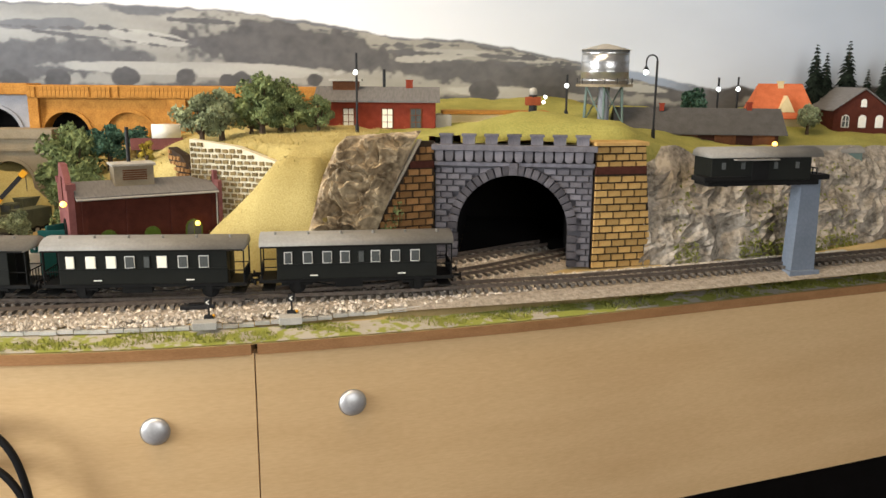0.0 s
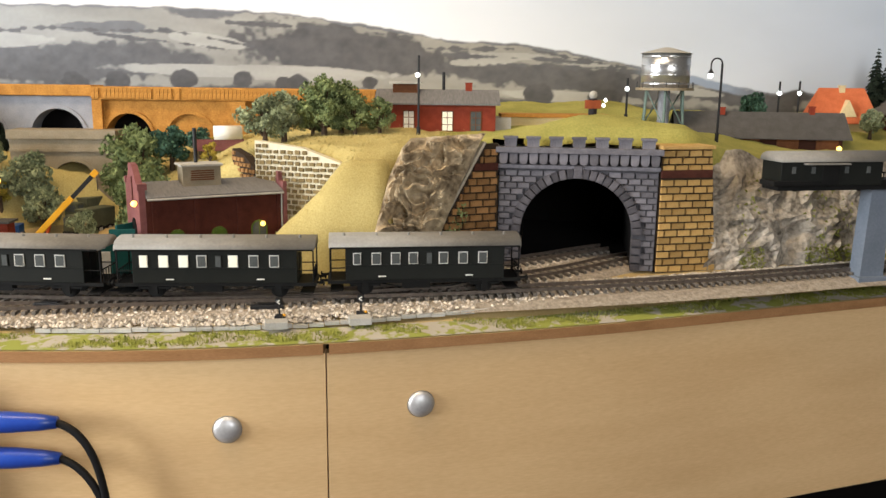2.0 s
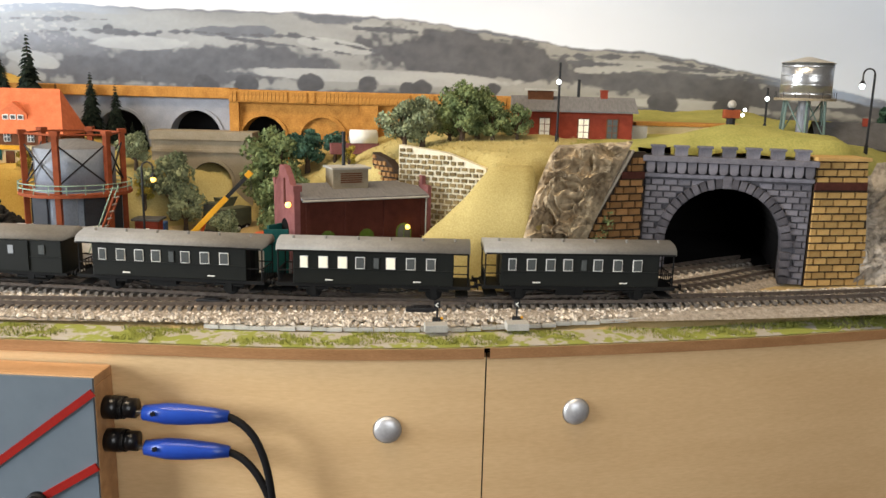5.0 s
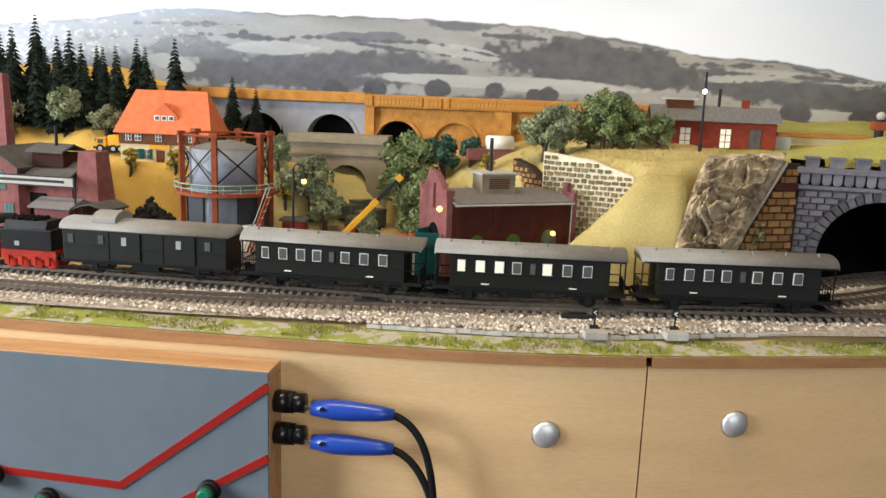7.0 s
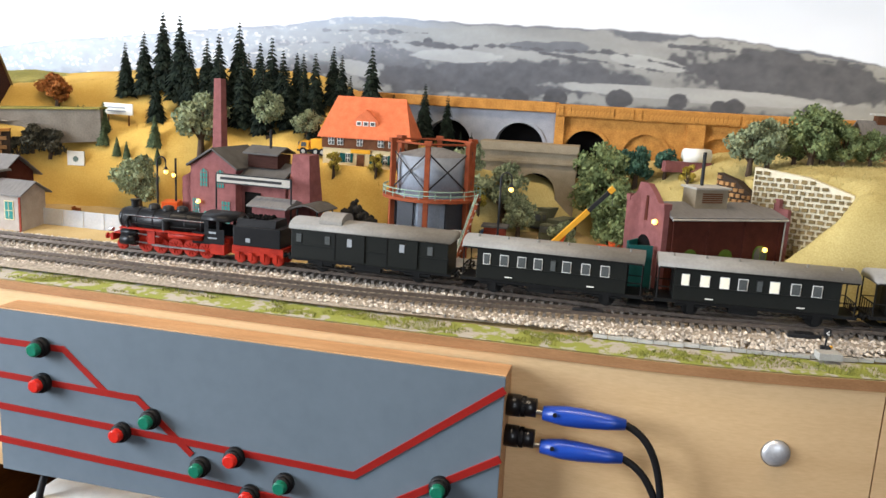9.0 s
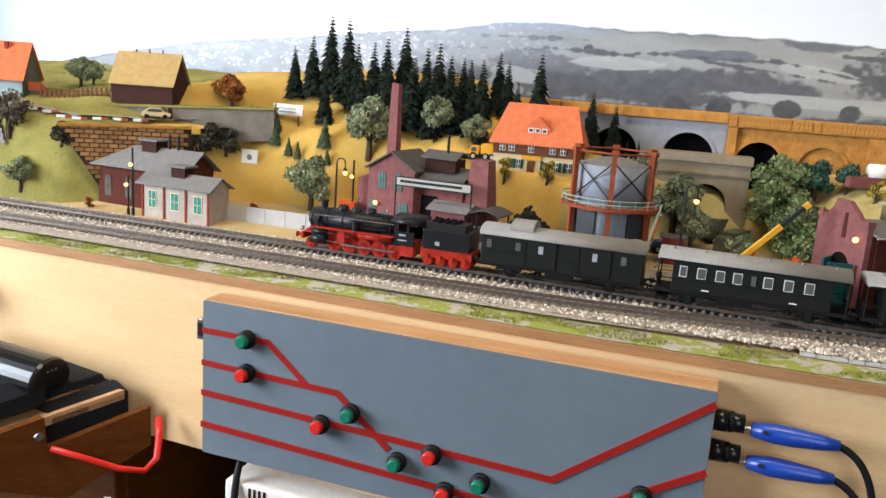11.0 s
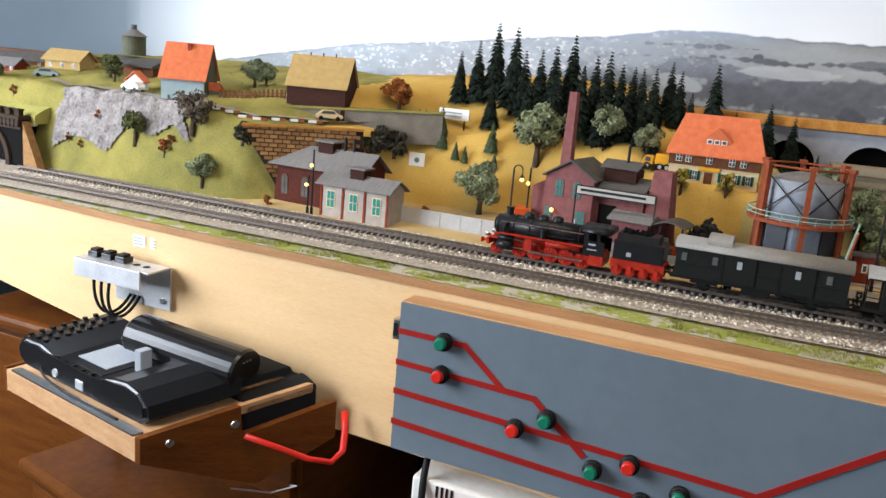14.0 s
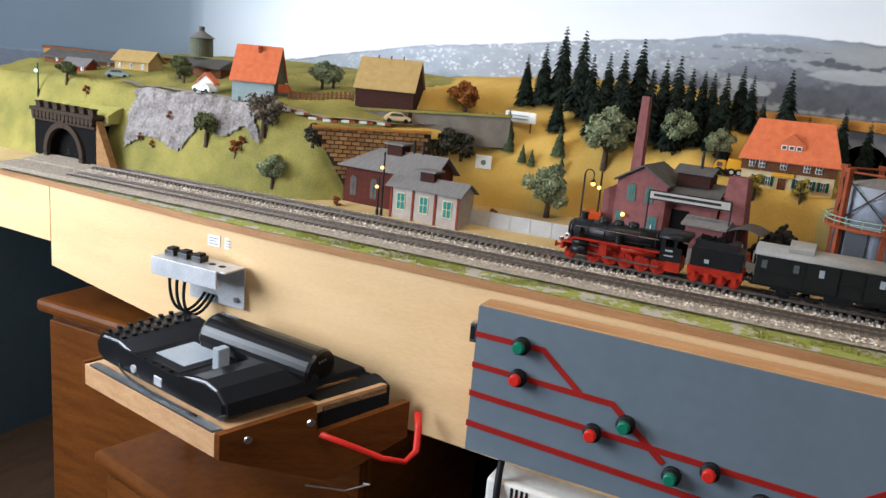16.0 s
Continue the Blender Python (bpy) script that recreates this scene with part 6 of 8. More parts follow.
def gable_house(name, m, W, D, H, R, wall, roof, label, over=0.004, axis="x", hip=0.0, roof_t=0.0015, plinth=0.02):
    """Walls and a pitched roof with thickness; ridge along x or y; hip cuts the ridge ends back."""
    t = thing(name, m, label, "house" if "house" in name or "inn" in name else "building")
    bm = B()
    if axis == "x":
        prism(bm, [(0, -plinth), (D, -plinth), (D, H), (D / 2, H + (R if not hip else R * 0.0 + 0.0001)), (0, H)], 0, W, "x")
    else:
        prism(bm, [(0, -plinth), (W, -plinth), (W, H), (W / 2, H + R), (0, H)], 0, D, "y")
    part("wall", bm, wall, t)
    bm = B()
    o = over
    if axis == "x":
        k = R / (D / 2)
        for y0, yr, sgn in ((-o, D / 2, 1), (D + o, D / 2, -1)):
            z0 = H - k * o
            a = [(-o, y0, z0), (W + o, y0, z0), (W + o - hip, yr, H + R), (-o + hip, yr, H + R)]
            lo = [bm.verts.new((p[0], p[1], p[2] + 0.0004)) for p in a]
            hi = [bm.verts.new((p[0], p[1], p[2] + 0.0004 + roof_t)) for p in a]
            for f in (lo[::-1], hi, *[(lo[i], lo[(i + 1) % 4], hi[(i + 1) % 4], hi[i]) for i in range(4)]):
                bm.faces.new(f)
        if hip:
            for x0, xr in ((-o, -o + hip), (W + o, W + o - hip)):
                a = [(x0, -o, H - k * o), (x0, D + o, H - k * o), (xr, D / 2, H + R)]
                lo = [bm.verts.new((p[0], p[1], p[2] + 0.0004)) for p in a]
                hi = [bm.verts.new((p[0], p[1], p[2] + 0.0004 + roof_t)) for p in a]
                for f in (lo[::-1], hi, *[(lo[i], lo[(i + 1) % 3], hi[(i + 1) % 3], hi[i]) for i in range(3)]):
                    bm.faces.new(f)
    else:
        k = R / (W / 2)
        for x0 in (-o, W + o):
            z0 = H - k * o
            a = [(x0, -o, z0), (W / 2, -o, H + R), (W / 2, D + o, H + R), (x0, D + o, z0)]
            lo = [bm.verts.new((p[0], p[1], p[2] + 0.0004)) for p in a]
            hi = [bm.verts.new((p[0], p[1], p[2] + 0.0004 + roof_t)) for p in a]
            for f in (lo[::-1], hi, *[(lo[i], lo[(i + 1) % 4], hi[(i + 1) % 4], hi[i]) for i in range(4)]):
                bm.faces.new(f)
    part("roof", bm, roof, t)
    return t


def chimney_stack(t, x, y, z, h, w=0.004, material=None):
    bm = box(B(), x - w / 2, x + w / 2, y - w / 2, y + w / 2, z, z + h)
    box(bm, x - w / 2 - 0.0006, x + w / 2 + 0.0006, y - w / 2 - 0.0006, y + w / 2 + 0.0006, z + h, z + h + 0.0012)
    part("chimney", bm, material or N["bright_brick"], t)


# engine shed
SA, SB = (-0.190, 0.145), (-0.064, 0.214)
Ws, Ds = math.dist(SA, SB), 0.08
t = thing("engine_shed", heading(SA, SB, 0.026), "dark red brick engine shed with stepped gables", "building")
dims = (Ws, Ds)
part("wall", box(B(), 0.004, Ws - 0.004, 0, Ds, -0.01, 0.078), N["red_brick"], t)
for k, u in enumerate((0.012, 0.052, 0.094, Ws - 0.008)):
    part("pilaster", box(B(), u - 0.0025, u + 0.0025, -0.0016, 0, -0.01, 0.076), N["red_brick"], t)
gable = [(0, -0.01), (Ds, -0.01), (Ds, 0.086), (Ds - 0.008, 0.09), (Ds - 0.014, 0.092), (Ds - 0.022, 0.099), (Ds - 0.026, 0.108), (Ds - 0.044, 0.108), (0.022, 0.099), (0.014, 0.092), (0.008, 0.09), (0, 0.086)]
part("gable", prism(B(), gable, -0.002, 0.004, "x"), N["plum_brick"], t, "plum brick gable with curved shoulders")
for u, z0 in ((0.0, 0.086), (Ds - 0.008, 0.086)):
    part("gable_cap", box(B(), -0.003, 0.006, u, u + 0.008, z0, z0 + 0.006), N["plum_brick"], t)
step = [(-0.003, -0.01), (Ds, -0.01), (Ds, 0.088), (Ds - 0.012, 0.088), (Ds - 0.012, 0.097), (Ds - 0.022, 0.097), (Ds - 0.022, 0.108), (0.024, 0.108), (0.024, 0.097), (0.012, 0.097), (0.012, 0.088), (-0.003, 0.088)]
part("gable", prism(B(), step, Ws - 0.004, Ws, "x"), N["plum_brick"], t, "stepped red gable")
bm = prism(B(), [(-0.006, 0.0775), (-0.006, 0.0795), (Ds / 2, 0.0895), (Ds + 0.006, 0.0795), (Ds + 0.006, 0.0775), (Ds / 2, 0.0875)], 0.0045, Ws - 0.0045, "x")
part("roof", bm, N["slate"], t, "grey slate roof")
bm = box(B(), 0.044, 0.082, 0.02, 0.045, 0.085, 0.105)
part("roof_vent", bm, N["bridge_tan"], t, "beige louvred roof ventilator")
for k in range(5):
    part("louvre", box(B(), 0.052, 0.075, 0.0188, 0.02, 0.091 + 0.0022 * k, 0.0922 + 0.0022 * k), N["timber"], t)
part("roof_vent_cap", box(B(), 0.042, 0.084, 0.017, 0.048, 0.105, 0.107), N["concrete"], t)
part("stove_pipe", rod(B(), (0.062, 0.04, 0.105), (0.062, 0.04, 0.142), 0.0019, 10), N["pole_black"], t, "black stove pipe")
part("gutter", rod(B(), (0.005, -0.006, 0.0772), (Ws - 0.004, -0.006, 0.0772), 0.0011, 8), N["concrete"], t)
part("downpipe", rod(B(), (Ws - 0.006, -0.0025, 0.0), (Ws - 0.006, -0.004, 0.077), 0.0008, 8), N["concrete"], t)
for u in (0.032, 0.073):
    opening(t, "f", u, 0.014, 0.016, 0.032, N["green_win"], N["green_win"], True, (2, 3), dims=dims)
opening(t, "f", 0.114, 0.004, 0.017, 0.046, M["pane"], N["green_win"], True, (1, 1), dims=dims)
part("lintel_light", ball(B(), (0.117, -0.004, 0.046), 0.0026, 2), N["warm_lamp"], t, "lit yellow wall lamp")
part("wall_light", ball(B(), (-0.005, 0.012, 0.072), 0.003, 2), N["warm_lamp"], t, "lit yellow wall lamp")
# black sheet on the gable for the dark inside of the gate
part("gate_arch", prism(B(), [(0.02, 0), (0.05, 0)] + [(0.035 + 0.015 * math.cos(math.pi * k / 8), 0.04 + 0.015 * math.sin(math.pi * k / 8)) for k in range(9)], -0.0026, -0.0021, "x"), M["shade_coal_black"], t)
part("gable_ornament", prism(B(), [(0.032, 0.07), (0.038, 0.07), (0.037, 0.096), (0.033, 0.096)], -0.0028, -0.0021, "x"), N["red_brick"], t)
for u, y, rz in ((-0.012, 0.05, 35), (-0.018, 0.008, -18)):
    g = part("shed_door", box(B(), -0.024, 0.0, -0.0012, 0.0012, 0.0, 0.052, 0.0003), N["teal_dark"], t, "open teal shed door", at=pose(u + 0.012, y, -0.004, 0, 0, rz))
    for k in range(2):
        part("door_brace", box(B(), -0.0235, -0.0005, -0.0018, -0.0012, 0.01 + 0.028 * k, 0.0125 + 0.028 * k), N["teal_dark"], g)

# rubble retaining wall behind the shed
A2 = (-0.100, 0.238)
for a, b, hh, mt in ((A2, (-0.006, 0.206), 0.124, "stone_rubble"), ((-0.134, 0.278), A2, 0.112, "brick_brown")):
    Wr = math.dist(a, b)
    t = thing("retaining_wall", heading(a, b, 0.03), "rubble stone retaining wall with whitened joints" if mt == "stone_rubble" else "brown rubble retaining wall at the embankment end", "wall")
    part("core", prism(B(), [(0, -0.01), (Wr, -0.01), (Wr, hh - 0.02), (Wr * 0.55, hh - 0.006), (0, hh)], 0, 0.01), M["mortar_white"] if mt == "stone_rubble" else M["mortar"], t)
    brick_face(t, pose(0, 0, 0), Wr, int(hh / 0.0058) + 1, 0.0084, 0.0058, 0.0015, 0.0014, M[mt], lambda u, v: v < hh - 0.0034 - float(np.interp(u / Wr, [0, 0.55, 1], [0, 0.006, 0.02])), "stone", 12, lambda v: (0.0005, Wr - 0.0005), 0.7)

# factory with tall chimney, load sign and sheds
F0, F1 = (-0.770, 0.207), (-0.662, 0.196)
Wf = math.dist(F0, F1)
mF = heading((-0.760, 0.212), (-0.640, 0.198), 0.032)
t = thing("factory", mF, "plum-coloured brick factory with teal windows and a tall chimney", "building")
part("wall", prism(B(), [(0.0, -0.02), (0.066, -0.02), (0.066, 0.078), (0.033, 0.098), (0.0, 0.078)], 0, 0.07, "y"), N["plum_brick"], t)
part("annex", prism(B(), [(-0.022, -0.02), (0.0, -0.02), (0.0, 0.072), (-0.022, 0.06)], 0.012, 0.06, "y"), N["plum_brick"], t)
part("hall", box(B(), 0.066, 0.128, 0.012, 0.065, -0.02, 0.068), N["plum_brick"], t)
bm = prism(B(), [(-0.004, 0.0765), (-0.004, 0.079), (0.033, 0.1015), (0.07, 0.079), (0.07, 0.0765), (0.033, 0.099)], -0.004, 0.074, "y")
part("roof", bm, N["dark_slate"], t, "dark slate roof")
part("hall_roof", prism(B(), [(0.006, 0.0685), (0.006, 0.0705), (0.038, 0.086), (0.07, 0.0705), (0.07, 0.0685), (0.038, 0.084)], 0.067, 0.13, "x"), N["dark_slate"], t)
part("roof_lantern", box(B(), 0.07, 0.112, 0.02, 0.05, 0.08, 0.096), N["dark_boards"], t, "dark louvred roof lantern")
part("lantern_roof", prism(B(), [(0.014, 0.096), (0.014, 0.098), (0.035, 0.106), (0.056, 0.098), (0.056, 0.096), (0.035, 0.104)], 0.066, 0.116, "x"), N["dark_slate"], t)
part("stove_pipe", rod(B(), (0.096, 0.03, 0.1), (0.096, 0.03, 0.126), 0.0018, 10), N["pole_black"], t)
bm = B()
prism(bm, [(-0.012, -0.012), (0.012, -0.012), (0.012, 0.012), (-0.012, 0.012)], 0.0, 0.004, "z")
bmesh.ops.create_cone(bm, cap_ends=True, segments=4, radius1=0.0125, radius2=0.0072, depth=0.19, matrix=pose(0, 0, 0.095, 0, 0, 45))
part("tall_chimney", bm, N["plum_brick"], t, "tall square brick chimney", at=pose(0.004, 0.055, -0.006))
bm = B()
bmesh.ops.create_cone(bm, cap_ends=True, segments=4, radius1=0.027, radius2=0.016, depth=0.11, matrix=pose(0, 0, 0.055, 0, 0, 45))
part("stack_base", bm, N["plum_brick"], t, "stout tapered brick stack", at=pose(0.145, 0.03, -0.01))
for u in (0.02, 0.044):
    opening(t, "f", u, 0.052, 0.0125, 0.024, N["teal"], N["plum_brick"], True, (2, 3), dims=(0.128, 0.07))
opening(t, "f", 0.052, 0.008, 0.014, 0.03, N["teal"], N["plum_brick"], False, (2, 4), dims=(0.128, 0.07))
opening(t, "f", 0.024, -0.008, 0.014, 0.032, N["teal"], N["plum_brick"], True, (1, 2), dims=(0.128, 0.07))
opening(t, "f", 0.008, 0.012, 0.011, 0.026, N["teal"], N["plum_brick"], False, (2, 4), dims=(0.128, 0.07))
part("wall_light", ball(B(), (0.014, -0.004, 0.034), 0.0028, 2), N["warm_lamp"], t, "lit yellow wall lamp")
# black sheet before the hall wall in place of an open gate's darkness
part("gate_opening", box(B(), 0.072, 0.094, 0.0105, 0.0118, -0.01, 0.05), M["shade_coal_black"], t)
t = thing("loading_shed", mF @ pose(0.10, -0.016, -0.004), "small plum brick loading shed with canopy roof", "building")
part("wall", box(B(), 0, 0.045, 0, 0.035, -0.02, 0.042), N["plum_brick"], t)
part("roof", prism(B(), [(-0.005, 0.042), (-0.005, 0.044), (0.018, 0.052), (0.04, 0.044), (0.04, 0.042)], -0.005, 0.05, "x"), N["slate"], t)
bm = prism(B(), [(0.05 + 0.04 * k / 8, 0.044 + 0.006 * math.sin(math.pi * k / 8)) for k in range(9)] + [(0.09 - 0.04 * k / 8, 0.0425 + 0.006 * math.sin(math.pi * (8 - k) / 8)) for k in range(9)], 0.0, 0.045)
part("canopy", bm, N["dark_slate"], t, "curved dark loading canopy")
for x in (0.06, 0.086):
    for y in (0.003, 0.04):
        part("canopy_post", rod(B(), (x, y, -0.02), (x, y, 0.044), 0.0012, 8), N["pole_black"], t)
t = thing("loading_gauge", pose(-0.663, 0.188, base(0.188), 0, 0, -3), "black frame sign with a lettering bar over the siding", "sign")
for x in (-0.05, 0.05):
    part("post", rod(B(), (x, 0, -0.003), (x, 0, 0.079), 0.001, 8), N["pole_black"], t)
part("board", box(B(), -0.05, 0.05, -0.0008, 0.0008, 0.069, 0.081), N["pole_black"], t)
part("face", box(B(), -0.0485, 0.0485, -0.0011, -0.0008, 0.0705, 0.0795), N["concrete"], t, "pale grey sign face")
part("lettering", box(B(), -0.044, 0.038, -0.0014, -0.0011, 0.0737, 0.0768), N["pole_black"], t, "dark bar of lettering")

# coal heap
bm = B()
for k in range(420):
    rng = random.Random(k)
    a, r = rng.uniform(0, math.tau), rng.random() ** 0.6
    hgt = 0.045 * (1 - r) + 0.004
    ball(bm, (0.042 * r * math.cos(a), 0.028 * r * math.sin(a), hgt * rng.uniform(0.4, 1)), rng.uniform(0.003, 0.006), 1)
ob = part("coal_heap", bm, N["coal"], None, "heap of dark coal beside the gasometer")
ob.matrix_basis = pose(-0.553, 0.245, base(0.245) - 0.001)
tagged(ob, category="coal heap", kind="stuff")


# gasometer
def gasometer():
    x, y = -0.455, 0.232
    t = thing("gasometer", pose(x, y, base(y)), "gas holder with rust-red columns and pale green railing", "gas holder")
    part("bell", rod(B(), (0, 0, 0.066), (0, 0, 0.112), 0.041, 40), N["tank_grey"], t, "grey steel bell", True)
    bm = rod(B(), (0, 0, 0.112), (0, 0, 0.12), 0.041, 40, 0.012)
    part("bell_top", bm, N["slate"], t)
    part("tank", rod(B(), (0, 0, -0.004), (0, 0, 0.066), 0.0435, 40), N["tank_grey"], t, "riveted lower tank", True)
    for k in range(9):
        a = k * math.tau / 9 + 0.2
        part("plate", box(B(), -0.0125, 0.0125, -0.0012, 0.0008, 0.0, 0.06), N["tank_dark"] if k % 3 else N["tank_grey"], t, "dark steel plate", at=pose(0.0432 * math.sin(a), -0.0432 * math.cos(a), 0.002, 0, 0, math.degrees(a)))
    for k in range(6):
        a = k * math.tau / 6 + 0.12
        c = Vector((0.05 * math.sin(a), -0.05 * math.cos(a), 0))
        bm = box(B(), -0.0028, 0.0028, -0.0028, 0.0028, -0.004, 0.128)
        box(bm, -0.0042, 0.0042, -0.0042, 0.0042, 0.126, 0.131)
        part("column", bm, N["rust"], t, "rust-red guide column", at=Matrix.Translation(c) @ pose(0, 0, 0, 0, 0, math.degrees(a)))
        d = Vector((0.05 * math.sin(a + math.tau / 6), -0.05 * math.cos(a + math.tau / 6), 0))
        bm = rod(B(), c + Vector((0, 0, 0.074)), d + Vector((0, 0, 0.118)), 0.0009, 6)
        rod(bm, d + Vector((0, 0, 0.074)), c + Vector((0, 0, 0.118)), 0.0009, 6)
        part("cross_brace", bm, N["pole_black"], t, "black cross bracing")
        part("top_beam", rod(B(), c + Vector((0, 0, 0.127)), d + Vector((0, 0, 0.127)), 0.0012, 6), N["rust"], t)
    n = 36
    bm = B()
    ring = [(0.0445, 0.0625), (0.058, 0.0625), (0.058, 0.066), (0.0445, 0.066)]
    rows = [[bm.verts.new((r * math.sin(k * math.tau / n), -r * math.cos(k * math.tau / n), z)) for r, z in ring] for k in range(n)]
    for k in range(n):
        for j in range(4):
            bm.faces.new((rows[k][j], rows[(k + 1) % n][j], rows[(k + 1) % n][(j + 1) % 4], rows[k][(j + 1) % 4]))
    part("gallery", bm, N["rust"], t, "rust-red walkway ring")
    for z in (0.0705, 0.0755):
        part("handrail", tube(B(), [(0.0575 * math.sin(k * math.tau / 40), -0.0575 * math.cos(k * math.tau / 40), z) for k in range(41)], 0.0006, 6), N["pale_green"], t, "pale green handrail")
    for k in range(20):
        a = k * math.tau / 20
        part("railing_post", rod(B(), (0.0575 * math.sin(a), -0.0575 * math.cos(a), 0.066), (0.0575 * math.sin(a), -0.0575 * math.cos(a), 0.076), 0.0005, 6), N["pale_green"], t)
    st = part("stair", box(B(), -0.0014, 0.0014, -0.001, 0.001, 0, 0.001), N["rust"], t, "rust-red stair with green rails", at=pose(0.062, -0.02, 0))
    for s in (-0.006, 0.006):
        part("stringer", tube(B(), [(0.0, s - 0.018, 0.064), (-0.014 + 0.0, s - 0.05, 0.0)], 0.0012, 6), N["rust"], st)
        part("stair_rail", tube(B(), [(0.0, s - 0.018, 0.075), (-0.014, s - 0.05, 0.011)], 0.0006, 6), N["pale_green"], st)
    for k in range(9):
        f = k / 9
        part("tread", box(B(), -0.014 * f - 0.001, -0.014 * f + 0.001, -0.024 - 0.032 * f, -0.012 - 0.032 * f, 0.063 - 0.064 * f, 0.064 - 0.064 * f), N["concrete"], st)


gasometer()

# inn
t = gable_house("inn", pose(-0.622, 0.302, 0.112, 0, 0, 3), 0.112, 0.055, 0.046, 0.042, N["cream"], N["tile_orange"], "half-timbered cream inn with orange tiled roof", 0.006, "x", 0.016, plinth=0.014)
dims = (0.112, 0.06)
part("upper_storey", box(B(), -0.001, 0.113, -0.0016, 0.061, 0.024, 0.0455), N["timber"], t, "brown timber upper storey")
for u in (0.012, 0.024, 0.05, 0.078, 0.092):
    w = opening(t, "f", u, 0.028, 0.008, 0.011, M["pane"], M["white_paint"], False, (1, 1), dims=dims)
    w.matrix_basis = w.matrix_basis @ pose(0, -0.0018, 0)
for u, g in ((0.02, "teal"), (0.034, "teal"), (0.07, "teal"), (0.084, "teal"), (0.1, "teal")):
    w = opening(t, "f", u, 0.006, 0.0065, 0.012, M["pane"], M["white_paint"], False, (1, 1), dims=dims)
    for s in (-1, 1):
        part("shutter", box(B(), s * 0.005 - 0.0018, s * 0.005 + 0.0018, -0.0012, 0, 0, 0.012), N["teal_dark"], w, "green shutter")
part("door", box(B(), 0.046, 0.056, -0.0012, 0, -0.004, 0.017), N["timber"], t)
part("sign_board", box(B(), 0.038, 0.064, -0.0022, 0, 0.0185, 0.0235), N["yellow_paint"], t, "yellow inn sign board")
d = part("dormer", prism(B(), [(0.038, 0.052), (0.072, 0.052), (0.072, 0.060), (0.055, 0.0745), (0.038, 0.060)], 0.004, 0.028), N["tile_orange"], t, "roof dormer with three windows")
for k in range(3):
    part("dormer_window", box(B(), 0.043 + 0.009 * k, 0.05 + 0.009 * k, 0.0032, 0.0039, 0.0535, 0.0595), M["white_paint"], d)
    part("dormer_pane", box(B(), 0.0442 + 0.009 * k, 0.0488 + 0.009 * k, 0.0027, 0.0032, 0.0545, 0.0585), M["pane"], d)

# red shed on the tunnel hill
mR = pose(0.030, 0.33, 0.158, 0, 0, -1)
t = thing("locomotive_shed", mR, "red brick shed with pale flat roof on the tunnel hill", "building")
part("wall", box(B(), 0, 0.131, 0, 0.06, -0.02, 0.032), N["bright_brick"], t)
part("roof", prism(B(), [(-0.006, 0.0325), (-0.006, 0.0345), (0.03, 0.05), (0.066, 0.0345), (0.066, 0.0325), (0.03, 0.048)], -0.01, 0.136, "x"), N["slate"], t, "pale grey roof")
part("roof_lantern", box(B(), 0.01, 0.04, 0.02, 0.042, 0.044, 0.056), N["timber"], t, "wooden roof lantern")
part("lantern_roof", box(B(), 0.006, 0.044, 0.016, 0.046, 0.056, 0.0585), N["concrete"], t)
part("stove_pipe", rod(B(), (0.07, 0.03, 0.045), (0.07, 0.03, 0.07), 0.0018, 8), N["pole_black"], t)
chimney_stack(t, 0.1, 0.03, 0.045, 0.012, 0.008)
for u, g in ((0.03, M["white_paint"]), (0.075, M["glow_pane"]), (0.108, M["pane"])):
    opening(t, "f", u, 0.002, 0.014, 0.024, g, N["timber"], False, (1, 2), dims=(0.131, 0.06))
part("annex", box(B(), 0.1315, 0.15, 0.01, 0.05, -0.02, 0.018), N["concrete"], t)

# platform with yellow wall behind
t = thing("platform", pose(0.17, 0.36, 0.15, 0, 0, 0), "pale yellow station platform edge behind the hill", "platform")
part("slab", box(B(), 0, 0.13, 0, 0.04, -0.02, 0.026, 0.001), N["cream"], t)
part("edge", box(B(), 0, 0.13, -0.004, 0.04, 0.0262, 0.030), N["ochre_stone"], t)

# water tower
x, y = 0.366, 0.364
z0 = ground(x, y)
t = thing("water_tower", pose(x, y, z0), "silver steel water tower on a grey-green trestle", "water tower")
zt = 0.213 - z0
part("tank", rod(B(), (0, 0, zt), (0, 0, zt + 0.04), 0.0285, 36), N["silver"], t, "bright riveted steel tank", True)
for k in range(4):
    part("hoop", rod(B(), (0, 0, zt + 0.004 + 0.0105 * k), (0, 0, zt + 0.0052 + 0.0105 * k), 0.029, 36), N["silver"], t)
part("tank_roof", rod(B(), (0, 0, zt + 0.04), (0, 0, zt + 0.047), 0.0305, 36, 0.004), N["concrete"], t)
part("gallery", rod(B(), (0, 0, zt - 0.003), (0, 0, zt), 0.034, 36), N["bridge_tan"], t)
part("stem", rod(B(), (0, 0, -0.01), (0, 0, zt - 0.003), 0.007, 16), N["bridge_grey"], t)
for k in range(6):
    a = k * math.tau / 6 + 0.3
    b2 = a + math.tau / 6
    p0, p1 = (0.027 * math.cos(a), 0.027 * math.sin(a), -0.01), (0.024 * math.cos(a), 0.024 * math.sin(a), zt - 0.003)
    part("leg", rod(B(), p0, p1, 0.0016, 8), N["grey_green"], t)
    part("brace", rod(B(), (0.026 * math.cos(b2), 0.026 * math.sin(b2), 0.0), p1, 0.0009, 6), N["grey_green"], t)
